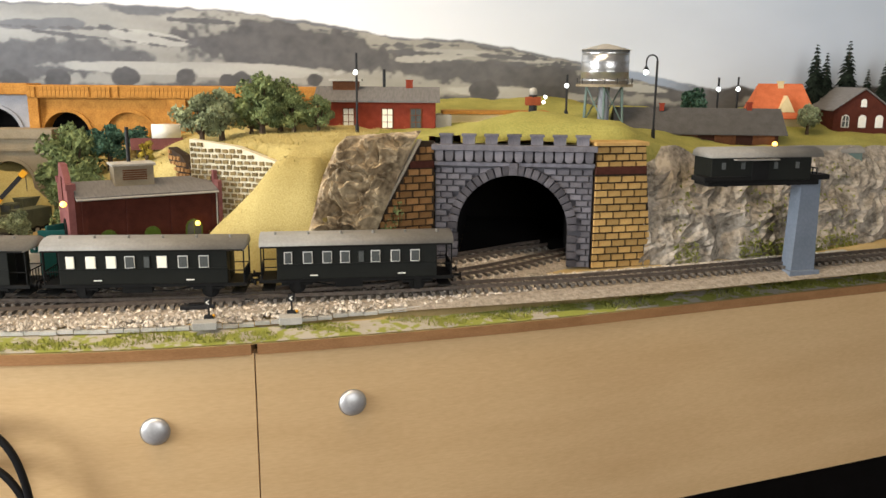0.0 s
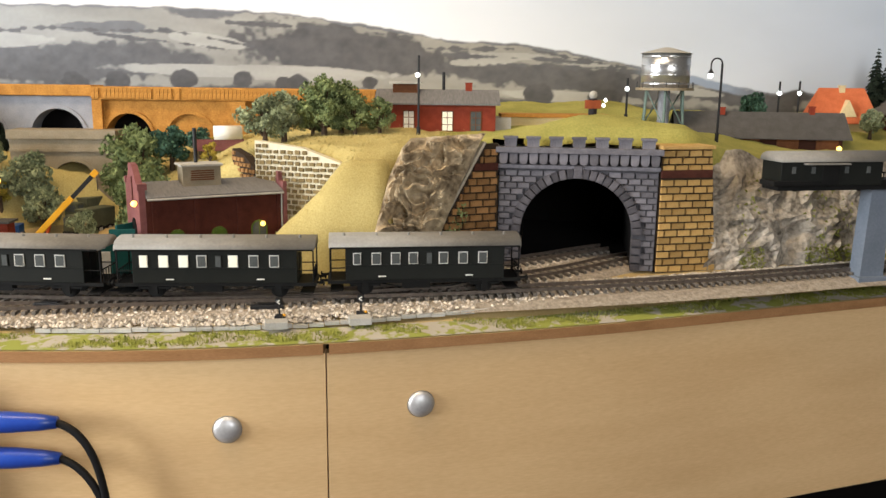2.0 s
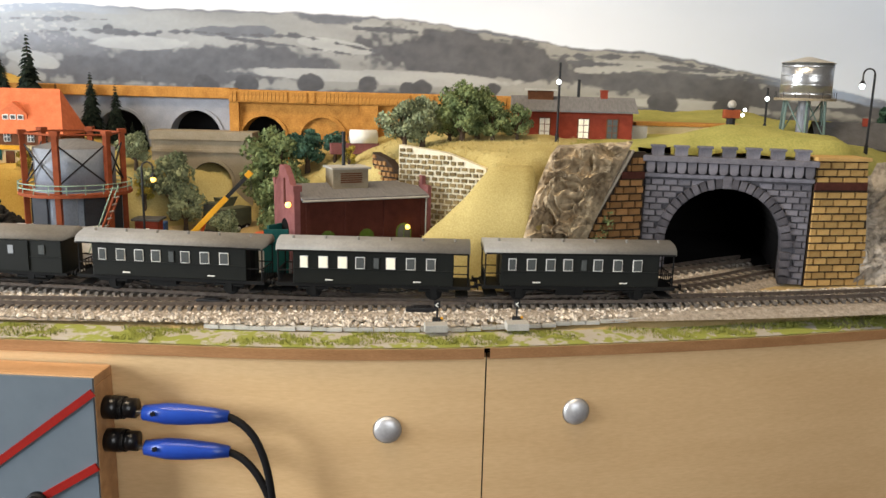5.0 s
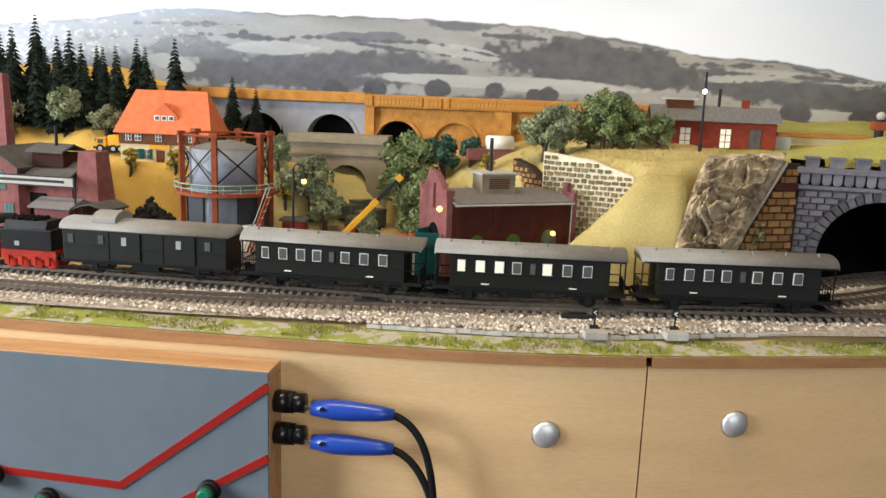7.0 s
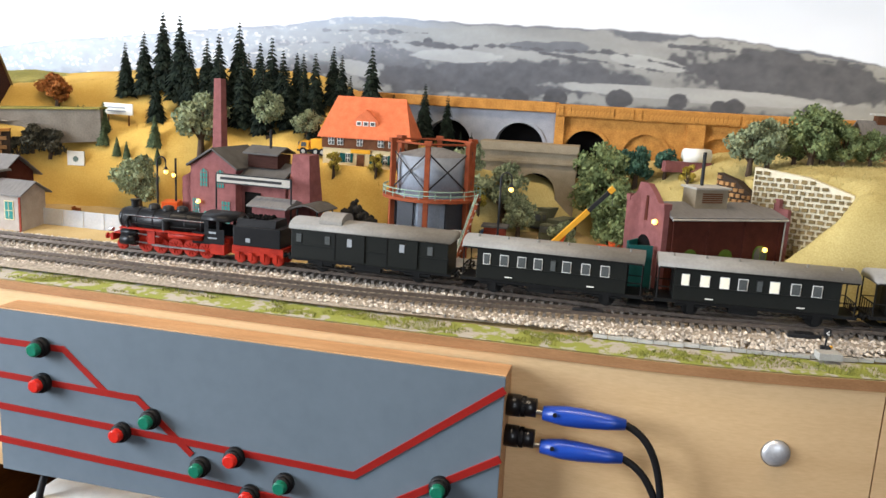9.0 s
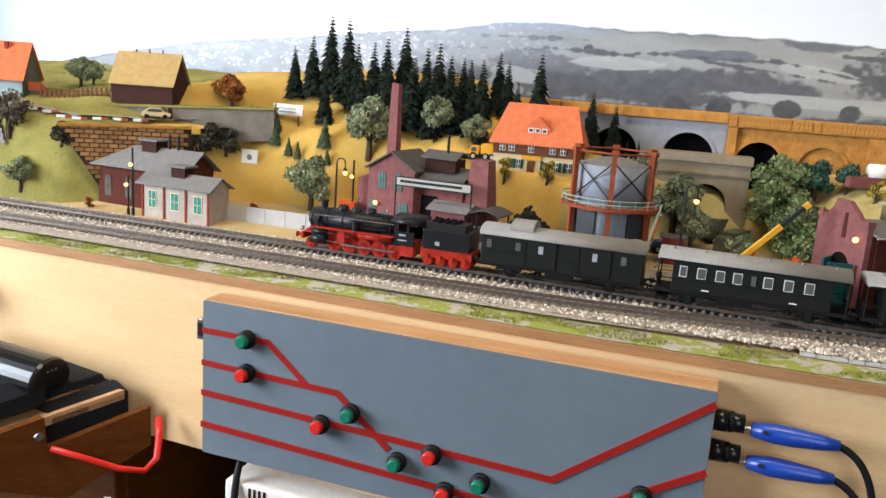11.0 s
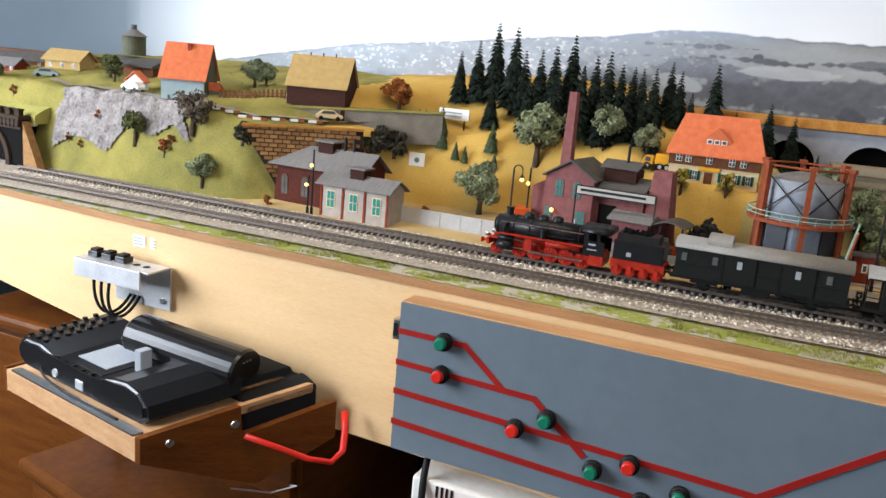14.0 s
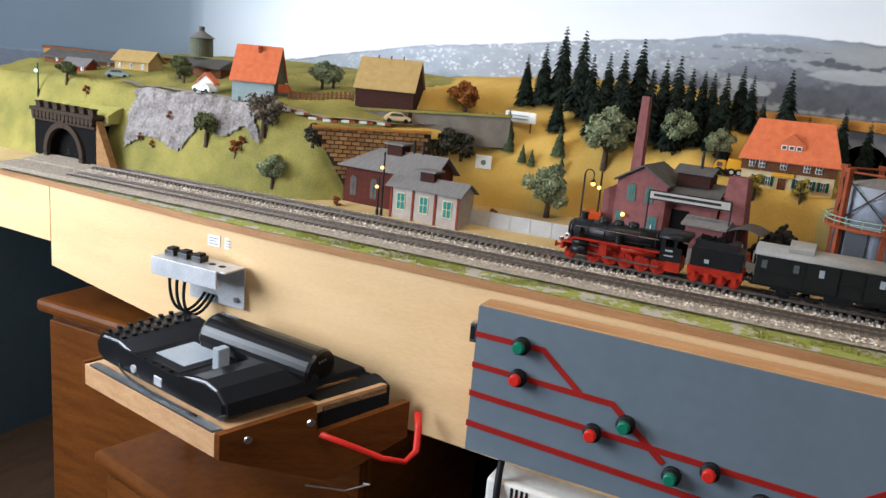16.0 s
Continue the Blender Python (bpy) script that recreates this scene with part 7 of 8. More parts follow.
for k in range(14):
    a = k * math.tau / 14
    part("gallery_post", rod(B(), (0.0333 * math.cos(a), 0.0333 * math.sin(a), zt), (0.0333 * math.cos(a), 0.0333 * math.sin(a), zt + 0.007), 0.0004, 5), N["pole_black"], t)

# goods station, brick house and orange-roofed house on the right
t = gable_house("goods_station", pose(0.385, 0.345, 0.142, 0, 0, -6), 0.185, 0.05, 0.02, 0.022, N["dark_boards"], N["dark_slate"], "long dark timber goods shed with slate roof", 0.008)
for k in range(4):
    part("gate", box(B(), 0.02 + 0.045 * k, 0.045 + 0.045 * k, -0.0012, 0, -0.01, 0.015), N["timber"], t)
chimney_stack(t, 0.155, 0.025, 0.04, 0.01, 0.006)
chimney_stack(t, 0.05, 0.02, 0.04, 0.008, 0.005)
part("buffer_light", ball(B(), (0.178, -0.01, 0.004), 0.003, 2), N["warm_lamp"], t, "lit yellow lamp")
t = gable_house("brick_house", pose(0.672, 0.40, 0.125, 0, 0, -6), 0.072, 0.09, 0.058, 0.026, N["red_brick"], N["slate"], "dark red brick house with white windows", 0.003, "y", plinth=0.05)
for u in (0.015, 0.036, 0.057):
    for z in (0.008, 0.036):
        opening(t, "f", u, z, 0.0095, 0.016, M["pane"] if u < 0.02 else M["white_paint"], M["white_paint"], True, (1, 1), dims=(0.072, 0.09))
opening(t, "f", 0.036, 0.062, 0.007, 0.010, M["white_paint"], M["white_paint"], True, (1, 1), dims=(0.072, 0.09))
t = gable_house("orange_roof_house", pose(0.577, 0.42, 0.145, 0, 0, -8), 0.072, 0.045, 0.034, 0.034, N["cream"], N["tile_orange"], "cream house with orange tiled roof", 0.006, "x", 0.014, plinth=0.05)
chimney_stack(t, 0.036, 0.022, 0.06, 0.012, 0.007, N["cream"])
part("dormer", prism(B(), [(0.028, 0.034), (0.05, 0.034), (0.039, 0.055)], -0.003, 0.015), N["cream"], t)
opening(t, "f", 0.015, 0.01, 0.008, 0.012, M["pane"], M["white_paint"], dims=(0.066, 0.045))
t = thing("parked_coach", pose(0.625, 0.325, 0.118, 0, 0, 4), "grey-green old coach standing on the upper track", "railway coach")
part("body", box(B(), -0.042, 0.042, -0.012, 0.012, 0, 0.019), N["grey_green"], t)
part("roof", prism(B(), roof_outline(0.0135, 0.019, 0.007), -0.044, 0.044, "x"), M["coach_roof"], t)
for k in range(3):
    part("window", box(B(), -0.028 + 0.022 * k, -0.021 + 0.022 * k, -0.0126, -0.012, 0.008, 0.015), M["pane"], t)


# ---- viaduct and lower bridge ----
def arcade(name, m, W, H, spans, material, label, depth=0.03, blind=()):
    """A wall with round arches: spans of (centre, radius, springing height)."""
    t = thing(name, m, label, "bridge")
    edges = [0.0] + [(a[0] + a[1] + b[0] - b[1]) / 2 for a, b in zip(spans, spans[1:])] + [W]
    for (c, r, z), x0, x1 in zip(spans, edges, edges[1:]):
        arc = [(c - r * math.cos(math.pi * k / 16), z + r * math.sin(math.pi * k / 16)) for k in range(17)]
        part("spandrel", prism(B(), [(x0, 0), (c - r, 0)] + arc[:9] + [(c, H), (x0, H)], 0, depth), material, t)
        part("spandrel", prism(B(), [(x1, 0), (x1, H), (c, H)] + arc[8:] + [(c + r, 0)], 0, depth), material, t)
    for n, (c, r, z) in enumerate(spans):
        # open arches get a black sheet as their shade; blind ones are walled
        part("arch_lining", prism(B(), [(c - r, 0)] + [(c - r * math.cos(math.pi * k / 16), z + r * math.sin(math.pi * k / 16)) for k in range(17)] + [(c + r, 0)], depth * (0.08 if n in blind else 0.75), depth * 0.95), material if n in blind else M["shade_coal_black"], t, "walled-up blind arch" if n in blind else "black sheet for the darkness in the arch")
        bm = B()
        o = [(c - r * math.cos(math.pi * k / 20), z + r * math.sin(math.pi * k / 20)) for k in range(21)]
        q = [(c - (r + 0.004) * math.cos(math.pi * k / 20), z + (r + 0.004) * math.sin(math.pi * k / 20)) for k in range(21)]
        prism(bm, o + q[::-1], -0.0016, 0.0)
        part("arch_ring", bm, material, t)
    return t


zv = 0.10
t = arcade("viaduct", pose(-0.62, 0.405, zv, 0, 0, 0), 0.285, 0.094, [(0.055, 0.03, 0.045), (0.1395, 0.032, 0.045), (0.238, 0.0335, 0.045)], N["bridge_grey"], "grey plastered viaduct wall with dark arches")
part("parapet", box(B(), -0.01, 0.285, -0.006, 0.034, 0.0942, 0.1075, 0.001), N["ochre_stone"], t, "ochre sandstone parapet")
t = arcade("viaduct", pose(-0.3345, 0.402, zv, 0, 0, 0), 0.44, 0.09, [(0.042, 0.0285, 0.045), (0.118, 0.0285, 0.045), (0.21, 0.0285, 0.045), (0.3, 0.0285, 0.045)], N["ochre_stone"], "ochre sandstone viaduct with arches and parapet", blind=(1, 2, 3))
part("parapet", box(B(), 0, 0.44, -0.006, 0.034, 0.0902, 0.106, 0.001), N["ochre_stone"], t)
for u in (0.0, 0.168):
    part("pier", box(B(), u, u + 0.012 + 0.01 * (u > 0), -0.006, 0.0, 0, 0.09), N["ochre_stone"], t)
proto = None
for i in range(88):
    q = pose(0.0025 + 0.005 * i, -0.0068, 0.098)
    if proto is None:
        proto = part("parapet_stone", box(B(), -0.0022, 0.0022, -0.0008, 0.0008, -0.006, 0.006), N["ochre_stone"], t, at=q)
    elif random.Random(i).random() < 0.8:
        again(proto, q)
t = arcade("road_bridge", pose(-0.425, 0.366, 0.045, 0, 0, 3), 0.125, 0.098, [(0.074, 0.026, 0.045)], N["bridge_tan"], "tan plastered road bridge with a round arch", 0.036)
part("parapet", box(B(), -0.002, 0.127, -0.003, 0.037, 0.0982, 0.109), N["bridge_tan"], t)
part("ledge", box(B(), 0.0, 0.125, -0.0025, 0.0, 0.083, 0.0865), N["bridge_tan"], t)

# ---- far-left village ----
t = gable_house("gabled_house", pose(-1.368, 0.170, 0.142, 0, 0, 22), 0.066, 0.062, 0.044, 0.048, N["blue_plaster"], N["tile_orange"], "blue-grey plastered house with orange tiled roof", 0.004, "x", plinth=0.04)
t["category"] = "house"
chimney_stack(t, 0.035, 0.026, 0.08, 0.012, 0.005)
part("boarded_gable", prism(B(), [(0.002, 0.0), (0.060, 0.0), (0.060, 0.045), (0.031, 0.090), (0.002, 0.045)], 0.0662, 0.0672, "x"), N["olive"], t, "dark green boarded gable")
part("porch", prism(B(), [(0.02, -0.02), (0.042, -0.02), (0.042, 0.024), (0.02, 0.024)], 0.0674, 0.082, "x"), N["blue_plaster"], t)
part("porch_roof", prism(B(), [(0.017, 0.0245), (0.045, 0.0245), (0.045, 0.0265), (0.017, 0.038), (0.017, 0.036)], 0.0674, 0.085, "x"), N["tile_orange"], t)
for u in (0.012, 0.03, 0.05):
    opening(t, "f", u, 0.008, 0.004, 0.007, M["pane"], N["blue_plaster"], False, (0, 0), dims=(0.062, 0.058))
t = gable_house("barn", pose(-1.186, 0.238, 0.150, 0, 0, 14), 0.092, 0.06, 0.04, 0.042, N["dark_boards"], N["tile_ochre"], "dark timber barn with ochre roof and cream gable", 0.003, "x", plinth=0.05)
part("gable_wall", box(B(), -0.0012, -0.0002, 0.002, 0.058, -0.02, 0.026), N["cream"], t, "cream plastered gable wall")
part("gable_door", box(B(), -0.002, -0.0012, 0.03, 0.042, -0.005, 0.018), N["teal_dark"], t)
for k in range(3):
    part("ridge_vent", rod(B(), (0.025 + 0.02 * k, 0.03, 0.082), (0.025 + 0.02 * k, 0.03, 0.088), 0.0012, 8), N["timber"], t)
t = thing("chapel", pose(-1.445, 0.175, ground(-1.43, 0.18) - 0.002, 0, 0, 20), "small white wayside chapel with orange roof and arched niche", "chapel")
part("wall", prism(B(), [(0, -0.01), (0.028, -0.01), (0.028, 0.018), (0.014, 0.03), (0, 0.018)], 0, 0.02), M["white_paint"], t)
part("roof", prism(B(), [(-0.003, 0.016), (0.014, 0.0315), (0.031, 0.016), (0.031, 0.018), (0.014, 0.0345), (-0.003, 0.018)], -0.002, 0.022), N["tile_orange"], t)
# shade in the niche put in as a flat black sheet
part("niche", prism(B(), [(0.008, 0), (0.02, 0)] + [(0.014 + 0.006 * math.cos(math.pi * k / 8), 0.012 + 0.006 * math.sin(math.pi * k / 8)) for k in range(9)], -0.0006, -0.0001), M["shade_coal_black"], t)
x, y = -1.545, 0.30
t = thing("water_tower", pose(x, y, ground(x, y)), "dark timber-clad water tower beside a low building", "water tower")
part("base_building", box(B(), -0.045, 0.055, -0.02, 0.03, -0.02, 0.014), N["timber"], t)
part("base_roof", prism(B(), [(-0.03, 0.012), (-0.03, 0.014), (0.005, 0.028), (0.04, 0.014), (0.04, 0.012)], -0.052, 0.062, "x"), N["dark_slate"], t)
part("drum", rod(B(), (-0.012, 0.005, 0.03), (-0.012, 0.005, 0.062), 0.02, 24), N["olive"], t, "dark olive drum")
part("drum_roof", rod(B(), (-0.012, 0.005, 0.062), (-0.012, 0.005, 0.074), 0.024, 24, 0.005), N["slate"], t)
part("finial", rod(B(), (-0.012, 0.005, 0.074), (-0.012, 0.005, 0.082), 0.005, 12), N["dark_slate"], t)
for i, (x, y, w, d, h, r, wl, rf, lab) in enumerate((
    (-1.905, 0.255, 0.17, 0.05, 0.012, 0.012, "timber", "dark_slate", "low brown goods shed with dark roof"),
    (-1.725, 0.262, 0.07, 0.045, 0.018, 0.016, "tile_ochre", "tile_ochre", "small ochre cottage with a broad roof"),
    (-1.80, 0.215, 0.045, 0.03, 0.014, 0.010, "bright_brick", "slate", "small red kiosk with grey roof"))):
    t = gable_house("village_house", pose(x, y, ground(x, y), 0, 0, 12), w, d, h, r, N[wl], N[rf], lab, 0.005)
    for k in range(3):
        opening(t, "f", w * (k + 0.5) / 3, 0.004, 0.006, 0.008, M["pane"], M["white_paint"], False, (1, 0), dims=(w, d))
t = thing("far_station_wall", pose(-2.03, 0.35, 0.135, 0, 0, 0), "long ochre wall behind the far village", "wall")
part("wall", box(B(), 0, 0.33, 0, 0.02, 0, 0.055), N["ochre_stone"], t)
part("coping", box(B(), -0.002, 0.332, -0.003, 0.023, 0.0552, 0.06), N["timber"], t)
# road with retaining wall and hedge
bm = B()
prev = None
for i in range(60):
    x = -1.62 + 0.0098 * i
    y = float(np.interp(x, [-1.62, -1.45, -1.3, -1.2, -1.06, -1.0], [0.195, 0.178, 0.176, 0.188, 0.284, 0.30]))
    row = []
    for k in range(5):
        yy = y - 0.012 + 0.006 * k
        row.append(bm.verts.new((x, yy, ground(x, y) + 0.0022 + 0.0006 * (k == 2))))
    if prev:
        for k in range(4):
            bm.faces.new((prev[k], row[k], row[k + 1], prev[k + 1]))
    prev = row
structure("road_upper", bm, N["asphalt"], "narrow pale road along the slope", True)
WA, WB = (-1.30, 0.197), (-0.955, 0.305)
t = thing("road_wall", heading(WA, WB, 0.11), "grey concrete retaining wall with grass on top", "wall")
L = math.dist(WA, WB)
part("wall", prism(B(), [(0, -0.02), (L, 0.01), (L, 0.054), (L * 0.5, 0.046), (0, 0.038)], 0, 0.01), N["road_wall_grey"], t)
part("grass_cap", prism(B(), [(0, 0.0385), (L * 0.5, 0.0465), (L, 0.0545), (L, 0.057), (L * 0.5, 0.05), (0, 0.042)], -0.002, 0.03), M["green_grass"], t, "grass fringe along the wall")
BA, BB = (-1.197, 0.150), (-1.055, 0.248)
Lb = math.dist(BA, BB)
t = thing("brick_retaining_wall", heading(BA, BB, 0.025), "brown brick retaining wall below the road", "wall")
part("wall", prism(B(), [(0.06, 0.0), (Lb, 0.0), (Lb, 0.105), (0, 0.102)], 0, 0.01), M["mortar"], t)
brick_face(t, pose(0, 0, 0), Lb, 17, 0.0125, 0.0062, 0.001, 0.0014, M["brick_brown"], lambda u, v: u > 0.066 - 0.62 * v and u < Lb - 0.004, "brick", 15)
part("coping", prism(B(), [(-0.002, 0.1025), (Lb, 0.1055), (Lb, 0.109), (-0.002, 0.106)], -0.003, 0.012), N["ochre_stone"], t)
# brown garden fence between house and barn
t = thing("garden_fence", pose(0, 0, 0), "low reddish-brown picket fence between house and barn", "fence")
for k in range(16):
    x = -1.29 + 0.0065 * k
    y = 0.212 + 0.0022 * k
    part("picket", box(B(), -0.0018, 0.0018, -0.0006, 0.0006, -0.002, 0.010), N["timber"], t, at=pose(x, y, ground(x, y) + 0.002, 0, 0, 19))
for dz in (0.004, 0.0085):
    part("rail", rod(B(), (-1.292, 0.213, ground(-1.29, 0.212) + dz), (-1.190, 0.247, ground(-1.1925, 0.245) + dz), 0.0007, 6), N["timber"], t)
# lower workshops on the left
t = gable_house("workshop", pose(-1.158, 0.178, 0.024, 0, 0, -3), 0.15, 0.06, 0.058, 0.022, N["red_brick"], N["slate"], "dark red brick workshop with roof lantern", 0.008, "x")
for k in range(4):
    opening(t, "f", 0.018 + 0.036 * k, 0.01, 0.012, 0.03, M["pane"], N["timber"], True, (1, 2), dims=(0.15, 0.06))
part("roof_lantern", box(B(), 0.06, 0.085, 0.02, 0.042, 0.07, 0.09), N["dark_boards"], t)
part("lantern_roof", box(B(), 0.056, 0.089, 0.016, 0.046, 0.09, 0.0925), N["slate"], t)
for x in (0.085, 0.1):
    part("stove_pipe", rod(B(), (x + 0.015, 0.03, 0.07), (x + 0.015, 0.03, 0.1), 0.002, 8), N["pole_black"], t)
t = gable_house("gate_lodge", pose(-1.06, 0.148, 0.022, 0, 0, -3), 0.11, 0.04, 0.044, 0.012, N["lodge_plaster"], N["slate"], "small whitewashed lodge with brick corners and teal windows", 0.006, "x")
for k in range(4):
    part("pilaster", box(B(), 0.0005 + 0.0355 * k, 0.0035 + 0.0355 * k, -0.0012, 0.0, -0.01, 0.043), N["bright_brick"], t, "red brick pilaster")
for k in range(3):
    opening(t, "f", 0.018 + 0.037 * k, 0.01, 0.014, 0.024, N["teal"], N["cream"], False, (1, 1), dims=(0.11, 0.04))
part("roof_lantern", box(B(), 0.04, 0.062, 0.011, 0.029, 0.05, 0.066), N["dark_boards"], t)
part("lantern_roof", box(B(), 0.036, 0.066, 0.007, 0.033, 0.066, 0.0685), N["slate"], t)

# far-left tunnel portal and slope wall
portal(heading((-1.772, 0.130), (-1.603, 0.114), 0.0), 0.170, 0.100, 0.046, 0.026, (M["mortar"], M["shade_coal_black"], M["mortar"]), "dark stone tunnel portal at the far end of the line", False, 7)
t = thing("wing_wall", heading((-1.602, 0.114), (-1.555, 0.103), 0.012), "brown sloping wing wall beside the far portal", "wing wall")
part("wall", prism(B(), [(0, -0.01), (0.05, -0.01), (0.05, 0.004), (0, 0.08)], 0, 0.012), M["brick_brown"], t)

# ---- vehicles, hut, fence, gate ----
def truck(name, m, L, cab, body, label, H=0.026, cargo=True):
    t = thing(name, m, label, "lorry")
    part("chassis", box(B(), 0, L, -0.008, 0.008, 0.005, 0.008), N["pole_black"], t)
    bm = B()
    prism(bm, [(0.0, 0.007), (0.016, 0.007), (0.016, H * 0.85), (0.004, H * 0.85), (0.0005, H * 0.5)], -0.0095, 0.0095)
    bmesh.ops.bevel(bm, geom=list(bm.edges), offset=0.001, segments=2, affect="EDGES")
    c = part("cab", bm, cab, t)
    part("windscreen", box(B(), 0.0005, 0.002, -0.008, 0.008, H * 0.52, H * 0.78), M["pane"], c)
    part("side_window", box(B(), 0.005, 0.012, -0.0099, 0.0099, H * 0.52, H * 0.78), M["pane"], c)
    part("bumper", box(B(), -0.001, 0.001, -0.009, 0.009, 0.005, 0.0075), N["pole_black"], t)
    if cargo:
        part("body", box(B(), 0.018, L, -0.0098, 0.0098, 0.0085, H, 0.0008), body, t)
    for x in (0.008, L * 0.62, L * 0.85):
        for s in (-1, 1):
            w = part("wheel", rod(B(), (x, s * 0.0065, 0.0052), (x, s * 0.0098, 0.0052), 0.0052, 16), M["rubber"], t)
            part("rim", rod(B(), (x, s * 0.0098, 0.0052), (x, s * 0.0101, 0.0052), 0.0026, 12), N["concrete"], w)
    return t


def at(x, y, rz=0.0, dz=0.0):
    return pose(x, y, ground(x, y) + dz, 0, 0, rz)


t = truck("crane_lorry", at(-0.352, 0.160, 8), 0.085, M["white_paint"], N["yellow_paint"], "white crane lorry with a raised yellow jib", 0.028, False)
t["category"] = "crane lorry"
part("deck", box(B(), 0.018, 0.085, -0.0095, 0.0095, 0.0085, 0.013, 0.0006), N["yellow_paint"], t)
part("turntable", rod(B(), (0.04, 0, 0.013), (0.04, 0, 0.018), 0.008, 20), N["orange_paint"], t)
part("jib_base", prism(B(), [(0.032, 0.018), (0.052, 0.018), (0.05, 0.034), (0.036, 0.034)], -0.004, 0.004), N["yellow_paint"], t)
a, b = Vector((0.038, 0, 0.03)), Vector((0.108, 0.004, 0.104))
m = Matrix.Translation(a) @ (b - a).to_track_quat("X", "Z").to_matrix().to_4x4()
j = part("jib", box(B(), 0, 0.068, -0.0026, 0.0026, -0.0028, 0.0028, 0.0004), N["yellow_paint"], t, "yellow telescopic jib", at=m)
part("jib_inner", box(B(), 0.068, 0.098, -0.0019, 0.0019, -0.002, 0.002), N["pole_black"], j, "black inner jib")
part("jib_head", box(B(), 0.097, 0.104, -0.0025, 0.0025, -0.003, 0.003, 0.0005), N["yellow_paint"], j)
part("hook_rope", rod(B(), b + Vector((0.001, 0, -0.001)), b + Vector((0.001, 0, -0.018)), 0.0004, 6), N["pole_black"], t)
part("ram", rod(B(), (0.05, 0, 0.02), (0.062, 0.001, 0.052), 0.0016, 8), N["orange_paint"], t)
truck("tipper_lorry", at(-0.272, 0.185, 10), 0.06, M["white_paint"], N["concrete"], "white flatbed lorry with load beside the shed", 0.02)
t = thing("machine_load", at(-0.268, 0.176, 10, 0.0) @ pose(0.02, 0.009, 0.0203), "dark teal machine loaded on the lorry", "machine")
part("block", box(B(), 0, 0.026, -0.008, 0.008, 0, 0.016, 0.001), N["teal_dark"], t)
for k in range(3):
    part("pipe", rod(B(), (0.005 + 0.008 * k, -0.009, 0.004), (0.005 + 0.008 * k, -0.009, 0.014), 0.0012, 8), N["tank_grey"], t)
truck("orange_lorry", at(-0.262, 0.235, 15), 0.045, N["orange_paint"], N["orange_paint"], "orange lorry in the yard", 0.026)
truck("blue_lorry", at(-0.235, 0.262, 10), 0.05, N["blue_paint"], N["blue_paint"], "blue covered lorry in the yard", 0.026)
truck("army_lorry", at(-0.325, 0.285, 65), 0.06, N["olive"], N["olive"], "olive army lorry with canvas hood", 0.03)
truck("army_lorry", at(-0.345, 0.335, 65), 0.06, N["olive"], N["olive"], "olive army lorry with canvas hood", 0.03)
truck("red_lorry", at(-0.80, 0.245, -70), 0.045, N["orange_paint"], N["orange_paint"], "small red lorry beside the factory", 0.03)
truck("orange_lorry", at(-0.60, 0.205, 5), 0.05, N["orange_paint"], N["concrete"], "orange lorry with pale load", 0.02)
truck("container_lorry", at(-0.525, 0.192, 3), 0.115, N["orange_paint"], M["white_paint"], "orange lorry with a long white box body", 0.036)
truck("yellow_lorry", at(-0.66, 0.315, 4, 0.0), 0.04, N["yellow_paint"], N["yellow_paint"], "yellow delivery lorry beside the inn", 0.022)
truck("blue_lorry", at(-0.405, 0.275, 10), 0.03, N["blue_paint"], N["blue_paint"], "small blue lorry behind the hut", 0.018)


def car(m, paint, label):
    t = thing("car", m, label, "car", "cars on the upper road")
    bm = B()
    prism(bm, [(-0.02, 0.003), (0.02, 0.003), (0.0205, 0.008), (0.012, 0.0095), (0.007, 0.015), (-0.01, 0.015), (-0.016, 0.0095), (-0.0205, 0.008)], -0.0078, 0.0078)
    bmesh.ops.bevel(bm, geom=list(bm.edges), offset=0.0012, segments=2, affect="EDGES")
    part("body", bm, paint, t)
    part("side_window", prism(B(), [(-0.0125, 0.0098), (0.0095, 0.0098), (0.0062, 0.0138), (-0.009, 0.0138)], -0.0081, 0.0081), M["pane"], t)
    for x in (-0.0125, 0.0125):
        for s in (-1, 1):
            part("wheel", rod(B(), (x, s * 0.006, 0.0032), (x, s * 0.0083, 0.0032), 0.0034, 14), M["rubber"], t)


car(pose(-1.115, 0.248, ground(-1.115, 0.248) + 0.003, 0, 0, 34), N["cream"], "cream car parked on the upper road")
car(pose(-1.43, 0.176, ground(-1.43, 0.176) + 0.003, 0, 0, 175), M["white_paint"], "white car on the upper road")
car(pose(-1.665, 0.215, ground(-1.665, 0.215), 0, 0, 40), N["blue_plaster"], "pale blue car in the far village")
for k in range(9):
    x = -1.305 + 0.022 * k
    yg = float(np.interp(x, [-1.3, -1.2, -1.06], [0.164, 0.176, 0.272]))
    t = thing("guard_stone", pose(x, yg, ground(x, yg) + 0.001, 0, 0, 25), "low white and red guard stone along the road", "guard stone", "guard stones")
    part("stone", box(B(), -0.006, 0.006, -0.0015, 0.0015, 0, 0.004, 0.0005), M["white_paint"], t)
    part("cap", box(B(), 0.007, 0.015, -0.0015, 0.0015, 0, 0.004), N["rust"], t)

x, y = -0.378, 0.238
t = thing("watch_hut", at(x, y, 4), "small red brick hut with white window", "hut")
part("wall", box(B(), -0.0125, 0.0125, -0.009, 0.009, -0.005, 0.032), N["bright_brick"], t)
part("roof", box(B(), -0.0155, 0.0155, -0.012, 0.012, 0.0322, 0.0345), N["dark_slate"], t)
